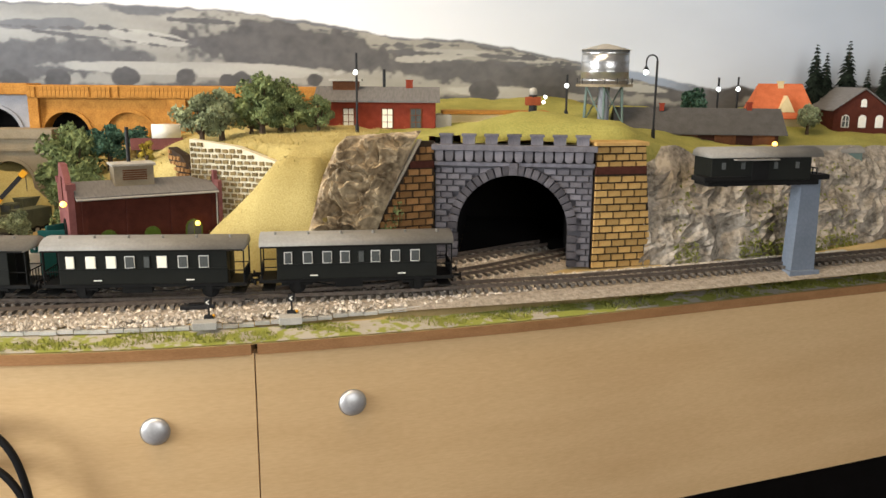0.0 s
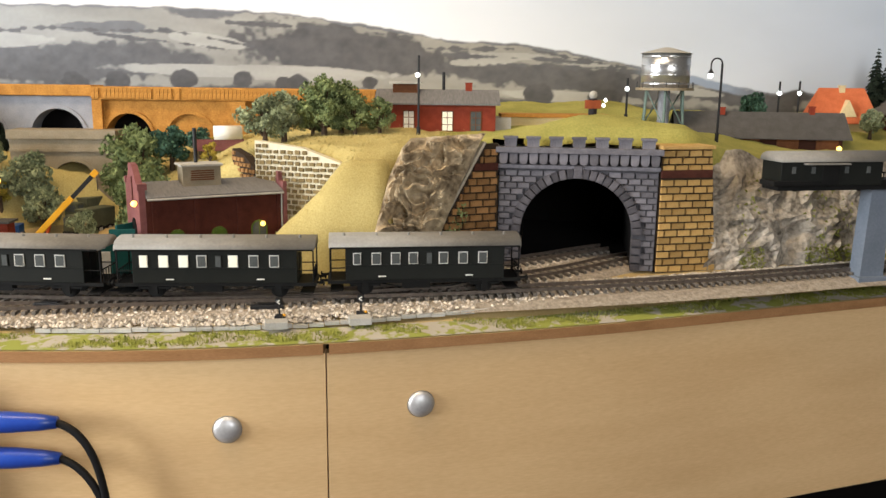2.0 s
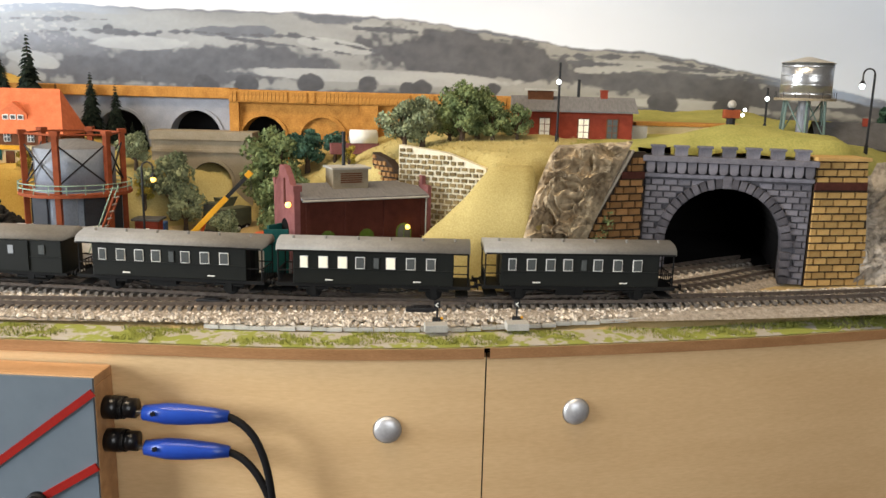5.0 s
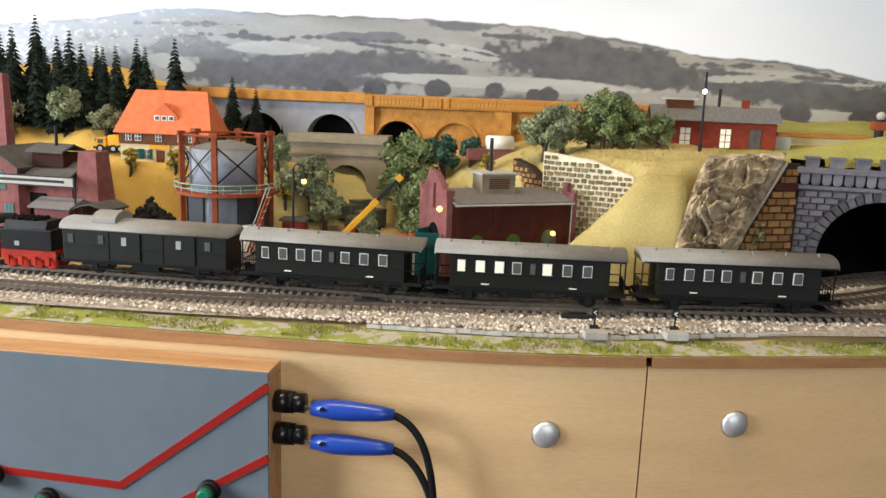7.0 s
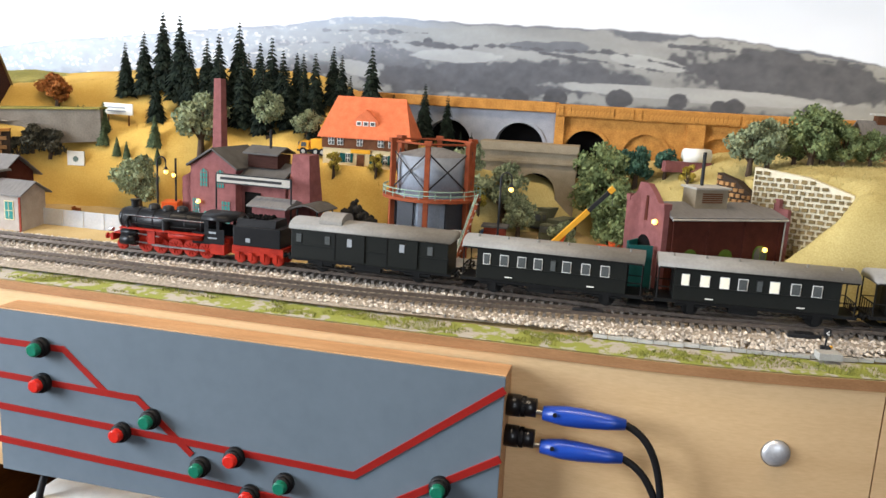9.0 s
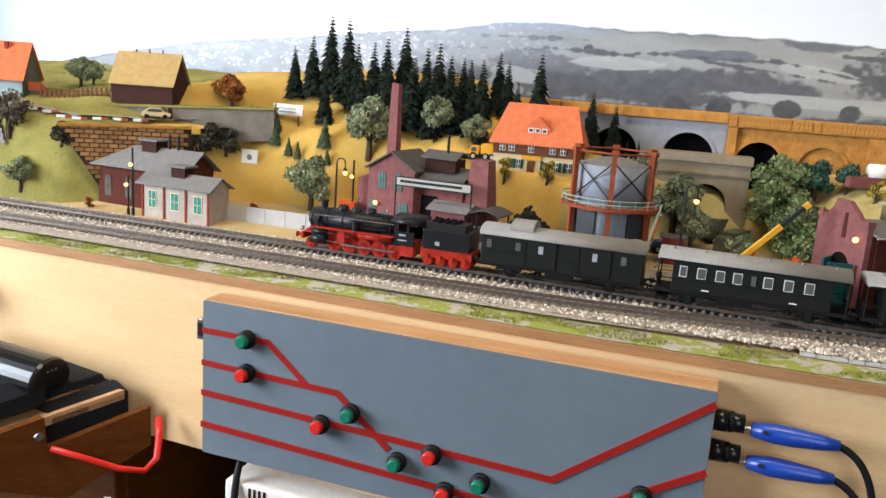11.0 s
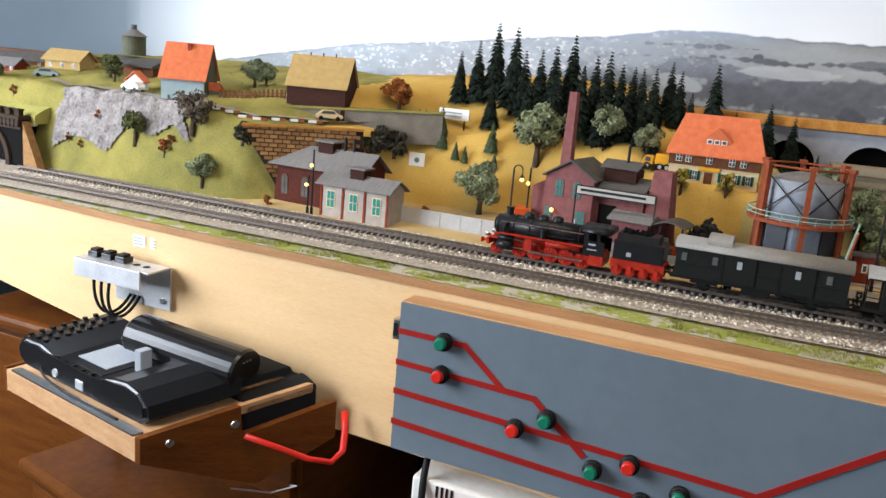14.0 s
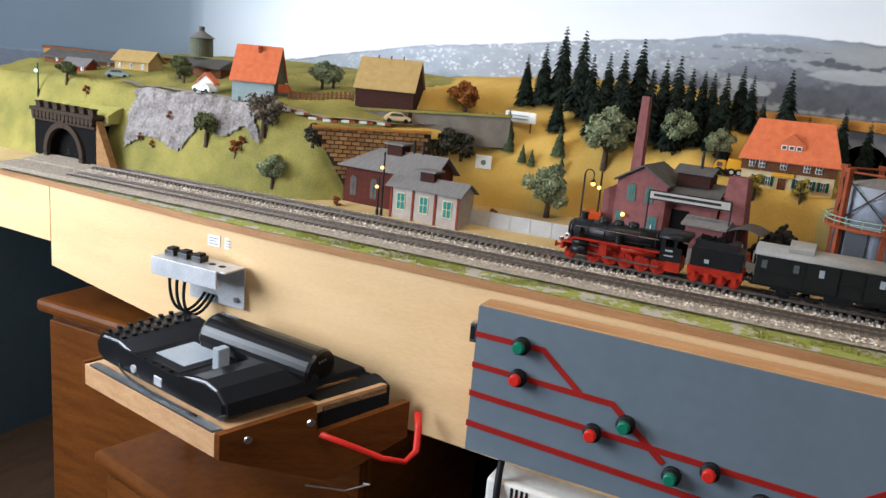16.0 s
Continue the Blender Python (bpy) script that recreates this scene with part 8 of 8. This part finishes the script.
w = part("window", box(B(), -0.003, 0.003, -0.0098, -0.009, 0.014, 0.024), M["white_paint"], t)
part("pane", box(B(), -0.0018, 0.0018, -0.0102, -0.0098, 0.0155, 0.0225), M["pane"], w)
part("base_slab", box(B(), -0.016, 0.022, -0.0135, 0.012, -0.004, 0.001), N["concrete"], t)


def lamp_post(x, y, h, arm, glow, label, z=None):
    z = ground(x, y) if z is None else z
    t = thing("lamp_post", pose(x, y, z), label, "lamp post", "lamp posts")
    bm = rod(B(), (0, 0, -0.004), (0, 0, h), 0.0013, 8)
    rod(bm, (0, 0, -0.004), (0, 0, 0.01), 0.0022, 8)
    part("pole", bm, N["pole_black"], t)
    if arm:
        part("arm", tube(B(), [(0, 0, h)] + [(arm / 2 - arm / 2 * math.cos(math.pi * k / 8), 0, h + abs(arm) / 2 * math.sin(math.pi * k / 8)) for k in range(1, 9)] + [(arm, 0, h - 0.006)], 0.0009, 6), N["pole_black"], t)
        part("shade", rod(B(), (arm, 0, h - 0.006), (arm, 0, h - 0.010), 0.0012, 10, 0.0034), N["pole_black"], t)
        part("bulb", ball(B(), (arm, 0, h - 0.0125), 0.0029, 2), glow, t, "lit bulb")
    else:
        part("bulb", ball(B(), (-0.001, -0.003, h * 0.76), 0.0026, 2), glow, t, "lit bulb")
    return t


lamp_post(-0.369, 0.205, 0.098, 0.012, N["warm_lamp"], "black lamp post with a lit yellow bulb")
lamp_post(0.072, 0.294, 0.088, 0, N["cold_lamp"], "tall black mast with a small white light")
lamp_post(0.401, 0.27, 0.084, -0.012, N["cold_lamp"], "black swan-neck lamp with a white light")
lamp_post(-0.802, 0.205, 0.085, 0.012, N["warm_lamp"], "black swan-neck lamp beside the factory")
lamp_post(-0.782, 0.214, 0.088, 0, N["warm_lamp"], "black lamp post with lit globe by the factory")
lamp_post(-1.07, 0.143, 0.09, 0, N["warm_lamp"], "black lamp post with lit globe by the workshop")
lamp_post(-1.075, 0.14, 0.055, 0, N["warm_lamp"], "short lamp post with lit globe by the lodge")
lamp_post(0.318, 0.35, 0.052, 0, N["cold_lamp"], "small mast with a white light behind the hill")
lamp_post(0.52, 0.40, 0.06, 0, N["cold_lamp"], "small mast with a white light near the station")
lamp_post(0.545, 0.40, 0.062, 0, N["cold_lamp"], "small mast with a white light near the station")
lamp_post(-1.80, 0.16, 0.055, 0, N["green_lamp"], "colour light signal at the far end")
x, y = 0.277, 0.345
t = thing("clock_post", pose(x, y, ground(x, y)), "small signal stand with red housing and white lights", "signal")
part("stand", rod(B(), (0, 0, -0.004), (0, 0, 0.03), 0.005, 10), N["pole_black"], t)
part("housing", box(B(), -0.009, 0.009, -0.005, 0.005, 0.018, 0.028, 0.001), N["rust"], t)
part("cap", ball(B(), (0, 0, 0.034), 0.005, 2), N["concrete"], t)
for s in (0.012, 0.014):
    part("light", ball(B(), (s, -0.004, 0.022 + (s - 0.012) * 3), 0.0021, 2), N["cold_lamp"], t)


def point_lantern(x, y, rz=0):
    t = thing("point_lantern", pose(x, y, base(y) + 0.002, 0, 0, rz), "small black point lantern with white arrow", "point lantern", "point lanterns")
    part("base", box(B(), -0.004, 0.004, -0.003, 0.003, -0.002, 0.004, 0.0005), N["pole_black"], t)
    part("stem", rod(B(), (0, 0, 0.003), (0, 0, 0.014), 0.0009, 8), N["pole_black"], t)
    part("box", box(B(), -0.0028, 0.0028, -0.0028, 0.0028, 0.0135, 0.0195, 0.0004), N["pole_black"], t)
    part("arrow", prism(B(), [(-0.0018, 0.0165), (0.001, 0.0187), (0.0014, 0.018), (-0.0004, 0.0165), (0.0014, 0.015), (0.001, 0.0143)], -0.0032, -0.0029), M["white_paint"], t, "white arrow")
    part("weight", ball(B(), (0.0045, -0.001, 0.004), 0.0014, 2), N["yellow_paint"], t, "yellow counterweight")


for x, y in ((-0.045, 0.063), (0.026, 0.072), (-0.515, 0.141), (-0.384, 0.143)):
    point_lantern(x, y)
for x, y, rz in ((0.12, 0.158, 14), (-0.06, 0.084, 8), (-0.255, 0.084, -6), (-0.33, 0.128, 4), (-0.2, 0.118, 4), (-0.45, 0.13, 0)):
    t = thing("point_motor", pose(x, y, base(y) + 0.003, 0, 0, rz), "flat black point motor beside the rails", "point motor", "point motors")
    part("case", box(B(), -0.015, 0.015, -0.004, 0.004, 0, 0.004, 0.001), N["pole_black"], t)
    part("lid", box(B(), -0.008, 0.008, -0.003, 0.003, 0.004, 0.0052, 0.0005), M["rubber"], t)

# translucent fence between line and yard
FX, FY = [-0.95, -0.80, -0.64, -0.56, -0.48, -0.30, -0.18, -0.10], [0.178, 0.178, 0.172, 0.156, 0.150, 0.150, 0.156, 0.160]
t = thing("boundary_fence", pose(0, 0, 0), "low translucent grey panel fence along the yard", "fence")
x = -0.95
while x < -0.11:
    y0, y1 = float(np.interp(x, FX, FY)), float(np.interp(x + 0.03, FX, FY))
    m = heading((x, y0), (x + 0.03, y1), base(y0))
    part("panel", box(B(), 0.0006, 0.0294, -0.0004, 0.0004, -0.002, 0.021), N["fence"], t, at=m)
    part("post", rod(B(), (0, 0, -0.003), (0, 0, 0.0215), 0.0006, 6), N["concrete"], t, at=m)
    x += 0.03
t = thing("yard_gate", pose(-0.635, 0.181, base(0.181), 0, 0, 28), "white wire yard gate standing half open", "gate")
part("frame", box(B(), 0, 0.045, -0.0005, 0.0005, 0.0, 0.03), N["fence"], t)
bm = rod(B(), (0, 0, -0.002), (0, 0, 0.032), 0.0008, 6)
rod(bm, (0.045, 0, 0), (0.045, 0, 0.03), 0.0008, 6)
rod(bm, (0, 0, 0.001), (0.045, 0, 0.029), 0.0006, 6)
rod(bm, (0, 0, 0.03), (0.045, 0, 0.03), 0.0007, 6)
part("bars", bm, M["white_paint"], t)
for x, y, lab, c, s in ((-0.118, 0.164, "cream plaster barrel beside the fence", "cream", 0.009),):
    t = thing("barrel", at(x, y), lab, "barrel")
    part("drum", rod(rod(B(), (0, 0, -0.002), (0, 0, 0.012), s, 14, s * 1.1), (0, 0, 0.012), (0, 0, 0.02), s * 1.1, 14, s * 0.9), N[c], t, smooth=True)
t = thing("advert_board", at(-0.955, 0.345, -6), "white hillside board with faint lettering bars", "sign board")
part("board", box(B(), -0.026, 0.026, -0.001, 0.001, 0.012, 0.028), M["white_paint"], t)
for k in range(2):
    part("lettering", box(B(), -0.018, 0.014, -0.0014, -0.001, 0.016 + 0.005 * k, 0.018 + 0.005 * k), M["grey_plastic"], t)
    part("leg", rod(B(), (-0.018 + 0.036 * k, 0.001, -0.006), (-0.018 + 0.036 * k, 0.001, 0.012), 0.001, 6), N["timber"], t)
t = thing("advert_board", at(-0.985, 0.29, 10), "small white poster board on the slope", "sign board")
part("board", box(B(), -0.012, 0.012, -0.001, 0.001, 0.0, 0.02), M["white_paint"], t)
part("picture", rod(B(), (0, -0.0014, 0.009), (0, -0.001, 0.009), 0.004, 14), N["grey_green"], t)
t = thing("white_tank", at(-0.155, 0.345, 20), "white cylindrical tank on red blocks behind the hill", "tank")
part("drum", rod(B(), (-0.016, 0, 0.016), (0.016, 0, 0.016), 0.009, 18), M["white_paint"], t, smooth=True)
part("base_block", box(B(), -0.04, 0.018, -0.006, 0.006, -0.004, 0.009), N["plum_brick"], t)


# ---- trees ----
def leafy(bm, rng, centres, n, size):
    """Many small bent leaf flakes scattered through lumpy clumps."""
    for _ in range(n):
        c, r, s = rng.choice(centres)
        d = Vector((rng.gauss(0, 1), rng.gauss(0, 1), rng.gauss(0, 1))).normalized()
        p = Vector(c) + Vector((d.x, d.y, d.z * s)) * r * (0.55 + 0.5 * rng.random() ** 0.5)
        q = Euler((rng.uniform(0, 6.3), rng.uniform(0, 6.3), rng.uniform(0, 6.3))).to_quaternion()
        k = size * rng.uniform(0.6, 1.4)
        vs = [bm.verts.new(p + q @ Vector(v)) for v in ((-k, 0, 0.2 * k), (0, -0.6 * k, -0.2 * k), (k, 0, 0.2 * k), (0, 0.6 * k, 0.1 * k))]
        bm.faces.new(vs[:3])
        bm.faces.new((vs[0], vs[2], vs[3]))


def tree(h, w, leaf, label, seed, clumps=9, n=1500, trunk=0.35, size=0.0028):
    rng = random.Random(seed)
    t = thing("tree", pose(0, 0, 0), label, "tree")
    bm = B()
    tr = w * 0.045 + 0.0008
    rod(bm, (0, 0, -0.006), (0.01 * w, 0, h * trunk), tr * 1.3, 8, tr * 0.8)
    cs = []
    for k in range(clumps):
        a = k * 2.4 + rng.uniform(-0.4, 0.4)
        f = (k + 0.5) / clumps
        rr = w * 0.36 * math.sin(math.pi * (0.18 + 0.75 * f)) * rng.uniform(0.6, 1.1)
        c = (rr * math.cos(a), rr * math.sin(a), h * (trunk + (0.94 - trunk) * f))
        cs.append((c, w * rng.uniform(0.15, 0.24), 0.75))
        rod(bm, (0, 0, h * trunk * rng.uniform(0.7, 1.0)), c, tr * 0.5, 6, tr * 0.2)
    part("trunk", bm, N["bark"], t, "thin brown trunk and limbs")
    bm = B()
    for c, r, s in cs:
        ball(bm, c, r * 0.62, 1, (1, 1, s))
    leafy(bm, rng, cs, n, size)
    part("crown", bm, leaf, t, "uneven leafy crown")
    return t


def plant(proto, x, y, s=1.0, rz=0.0, z=None, label=""):
    z = ground(x, y) if z is None else z
    o = copy_thing(proto, pose(x, y, z - 0.001, 0, 0, rz) @ Matrix.Diagonal((s, s, s, 1)))
    if label:
        o["label"] = label
    return o


grey_tree = tree(0.075, 0.07, N["leaf_grey"], "grey-green model tree with an open crown", 1)
green_tree = tree(0.09, 0.085, N["leaf"], "bushy green model tree", 2, 12, 2300, 0.2)
blue_tree = tree(0.05, 0.055, N["leaf_blue"], "dark blue-green model tree", 3, 6, 900, 0.4)
rust_tree = tree(0.05, 0.055, N["leaf_rust"], "russet autumn model tree", 4, 8, 1000, 0.35)
brown_bush = tree(0.035, 0.045, N["leaf_dark"], "dark brown leafless shrub", 5, 7, 800, 0.1)
rust_bush = tree(0.02, 0.022, N["hedge_red"], "small russet bush on the slope", 6, 5, 300, 0.1, 0.002)
olive_tree = tree(0.05, 0.055, N["leaf_olive"], "olive-green tree with a flat open crown", 12, 8, 900, 0.5, 0.0024)
thorn_tree = tree(0.05, 0.062, N["leaf_thorn"], "brownish thorn tree with a thin crown", 13, 9, 800, 0.4, 0.0022)
for o, (x, y, s) in ((grey_tree, (-0.868, 0.262, 1.0)), (green_tree, (-0.035, 0.30, 0.72)), (blue_tree, (-0.225, 0.352, 1.0)), (rust_tree, (-1.04, 0.325, 0.95)), (brown_bush, (-1.206, 0.162, 0.85)), (rust_bush, (-1.476, 0.152, 0.8)), (olive_tree, (-1.395, 0.145, 0.95)), (thorn_tree, (-1.29, 0.152, 1.15))):
    o.matrix_basis = pose(x, y, ground(x, y) - 0.001) @ Matrix.Diagonal((s, s, s, 1))
for x, y, s, r in ((-0.05, 0.315, 0.7, 40), (0.0, 0.305, 0.72, 100), (-0.235, 0.285, 1.2, 60), (-0.222, 0.25, 0.85, 10), (-0.25, 0.31, 1.0, 200), (-0.262, 0.338, 1.45, 20), (0.028, 0.305, 0.6, 150), (-0.018, 0.325, 0.9, 220)):
    plant(green_tree, x, y, s, r)
for x, y, s, r in ((-0.10, 0.29, 0.8, 30), (-0.08, 0.30, 0.75, 100), (-0.812, 0.325, 1.1, 80), (-0.72, 0.345, 0.8, 140), (-0.385, 0.325, 1.0, 20), (-0.36, 0.30, 0.7, 90), (-0.66, 0.34, 0.6, 60), (-1.262, 0.142, 0.62, 70), (0.632, 0.385, 0.5, 70), (-1.27, 0.27, 0.6, 10), (-1.255, 0.28, 0.5, 120), (-0.43, 0.33, 0.6, 12), (-0.30, 0.27, 0.5, 0)):
    plant(grey_tree, x, y, s, r)
for x, y, s, r in ((-1.735, 0.167, 0.75, 40), (-1.545, 0.24, 0.8, 9), (-1.52, 0.225, 0.6, 99)):
    plant(olive_tree, x, y, s, r)
for x, y, s, r in ((-0.19, 0.348, 0.7, 50), (0.50, 0.43, 0.8, 20)):
    plant(blue_tree, x, y, s, r)
for x, y, s, r in ((-1.04, 0.272, 1.15, 0), (-1.02, 0.282, 1.2, 30), (-1.055, 0.262, 0.9, 80), (-0.545, 0.25, 0.6, 60), (-0.095, 0.163, 0.75, 0)):
    plant(brown_bush, x, y, s, r)
for x, y, s, r in ((-1.532, 0.143, 0.8, 0), (-1.505, 0.141, 0.7, 0), (-1.335, 0.143, 1.3, 50), (-1.325, 0.146, 0.9, 80), (-1.15, 0.15, 0.9, 20), (-1.68, 0.162, 0.9, 0), (-0.93, 0.215, 0.9, 0)):
    plant(rust_bush, x, y, s, r)


def fir_tree(h, w, leaf, label, seed):
    rng = random.Random(seed)
    t = thing("fir_tree", pose(0, 0, 0), label, "fir tree", "fir wood")
    part("trunk", rod(B(), (0, 0, -0.008), (0, 0, h * 0.9), w * 0.05, 7, w * 0.008), N["bark"], t)
    bm = B()
    layers = 22
    for k in range(layers):
        f = k / layers
        r0 = w / 2 * (1 - f) ** 0.85 + 0.001
        n = max(5, int(16 * (1 - f)) + 4)
        for j in range(n):
            a = (j + rng.random()) * math.tau / n
            r = r0 * rng.uniform(0.65, 1.12)
            z = h * (0.06 + 0.94 * f) + rng.uniform(-0.01, 0.01) * h
            d, s = Vector((math.cos(a), math.sin(a), 0)), Vector((-math.sin(a), math.cos(a), 0))
            p = d * r + Vector((0, 0, z - 0.35 * r))
            c = Vector((0, 0, z + 0.25 * r))
            wd = r * 0.28 + 0.0008
            m1 = c.lerp(p, 0.6)
            vs = [bm.verts.new(v) for v in (c, m1 + s * wd, p, m1 - s * wd, m1 + Vector((0, 0, wd * 0.6)))]
            for q in ((0, 1, 4), (1, 2, 4), (2, 3, 4), (3, 0, 4)):
                bm.faces.new([vs[i] for i in q])
    part("crown", bm, leaf, t, "drooping tiers of dark needles")
    return t


dark_fir = fir_tree(0.1, 0.042, N["fir"], "slim dark green fir on the hilltop", 1)
green_fir = fir_tree(0.05, 0.026, N["fir_green"], "young grey-green fir at the edge of the wood", 2)
dark_fir.matrix_basis = pose(-0.88, 0.388, ground(-0.88, 0.388)) @ Matrix.Diagonal((1.25, 1.25, 1.25, 1))
green_fir.matrix_basis = pose(-0.985, 0.31, ground(-0.985, 0.31))
rng = random.Random(21)
for x, s in ((-0.965, 0.7), (-0.94, 0.9), (-0.915, 1.05), (-0.862, 1.0), (-0.84, 0.95), (-0.815, 1.1), (-0.795, 1.0), (-0.775, 0.85), (-0.755, 1.05), (-0.735, 1.15), (-0.715, 0.85), (-0.70, 0.8), (-0.685, 0.9), (-0.668, 0.75), (-0.65, 0.7), (-0.635, 0.7), (-0.615, 0.6), (-0.585, 0.92), (-0.555, 0.5), (-0.512, 0.75), (-0.48, 0.72), (-0.46, 0.35), (-0.445, 0.3)):
    y = rng.uniform(0.375, 0.405) if x < -0.52 else 0.392
    plant(dark_fir, x, y, s * rng.uniform(0.8, 0.98), rng.uniform(0, 360))
for x, s in ((-0.90, 0.6), (-0.845, 0.7), (-0.80, 0.75), (-0.765, 0.85), (-0.73, 0.8), (-0.70, 0.7), (-0.675, 0.6), (-0.655, 0.5)):
    plant(dark_fir, x, rng.uniform(0.345, 0.365), s, rng.uniform(0, 360))
for x, s in ((0.69, 1.0), (0.705, 0.9), (0.735, 1.05), (0.765, 0.7), (0.79, 0.85), (0.82, 0.8)):
    plant(dark_fir, x, 0.495, s * 0.9, rng.uniform(0, 360), 0.16)
for x, y, s in ((-1.0, 0.318, 0.95), (-0.965, 0.325, 0.9), (-0.955, 0.31, 0.8), (-0.93, 0.305, 0.55), (-0.915, 0.305, 0.5), (-0.88, 0.32, 0.9), (-0.87, 0.31, 0.5)):
    plant(green_fir, x, y, s, rng.uniform(0, 360))

# yellow shrubs in front of the inn and on the slope
shrub = tree(0.03, 0.024, N["leaf_yellow"], "yellow-green shrub in front of the inn", 9, 6, 350, 0.25, 0.002)
shrub.matrix_basis = pose(-0.60, 0.285, ground(-0.60, 0.285))
for x, y, s in ((-0.545, 0.29, 1.0), (-0.50, 0.30, 0.9), (-0.415, 0.315, 1.2), (-0.165, 0.30, 0.9), (-0.17, 0.345, 0.7)):
    plant(shrub, x, y, s, 40)


def tufts():
    """Grass fibres and dry tufts along the verge, the hill edges and between the tracks."""
    rng = random.Random(5)
    for name, mt, label, n, where in (
        ("grass_tufts", M["grass"], "short green grass fibres along the verge", 22000, "verge"),
        ("dry_tufts", M["straw_grass"], "dry straw-coloured grass fibres on the embankment", 7000, "bank"),
        ("gold_tufts", M["gold_grass"], "golden grass fibres on the hillside", 6000, "gold"),
        ("hill_tufts", M["green_grass"], "green grass fibres on the far slope", 4000, "far"),
    ):
        verts, faces = [], []
        for _ in range(n):
            if where == "verge":
                x = rng.uniform(-1.2, 0.7)
                y = edge(x) + rng.uniform(0.004, 0.034)
                if noise.noise((x * 16, y * 40, 9)) < 0.02:
                    continue
                z, h = 0.0012 + 0.08 * (y - edge(x)), rng.uniform(0.0015, 0.004)
            else:
                x = {"bank": rng.uniform(-0.4, 0.13), "gold": rng.uniform(-1.1, -0.42), "far": rng.uniform(-1.7, -1.12)}[where]
                y = rng.uniform(0.13, 0.40)
                if bump(x, y) < 0.006 or (x > 0.02 and y < 0.215):
                    continue
                z, h = ground(x, y) - 0.0006, rng.uniform(0.0015, 0.004)
            a, w = rng.uniform(0, 6.28), rng.uniform(0.0003, 0.0007)
            o = len(verts)
            lean = (rng.uniform(-0.002, 0.002), rng.uniform(-0.002, 0.002))
            verts += [(x - w * math.cos(a), y - w * math.sin(a), z), (x + w * math.cos(a), y + w * math.sin(a), z), (x + lean[0], y + lean[1], z + h)]
            faces.append((o, o + 1, o + 2))
        me = bpy.data.meshes.new(name)
        me.from_pydata(verts, [], faces)
        me.materials.append(mt)
        tagged(new(name, me), label, "grass", kind="stuff")


tufts()

# dry bush and ivy
t = thing("dry_bush", pose(-0.735, 0.165, base(0.165)), "heap of dry straw-coloured brushwood beside the line", "bush")
bm = B()
rng = random.Random(8)
for _ in range(260):
    a = rng.uniform(0, math.tau)
    r = rng.uniform(0.0, 0.02)
    p = Vector((r * math.cos(a) * 1.3, r * math.sin(a) * 0.6, 0))
    rod(bm, p, p + Vector((rng.uniform(-0.008, 0.008), rng.uniform(-0.006, 0.006), rng.uniform(0.004, 0.016) * (1.2 - r * 40 * 0.8))), 0.0004, 4, 0.0002)
part("twigs", bm, N["straw"], t)
t = thing("ivy", heading((0.10, 0.184), (0.156, 0.208), 0.025) @ pose(0, -0.003, 0), "green ivy climbing the wing wall", "climbing plant")
bm = B()
leafy(bm, random.Random(2), [((0.012 + 0.008 * math.sin(k), -0.002, 0.008 * k), 0.006, 1.2) for k in range(9)] + [((0.028 + 0.005 * math.cos(k * 2), -0.002, 0.006 * k), 0.005, 1.0) for k in range(7)], 420, 0.0017)
part("leaves", bm, N["leaf"], t)
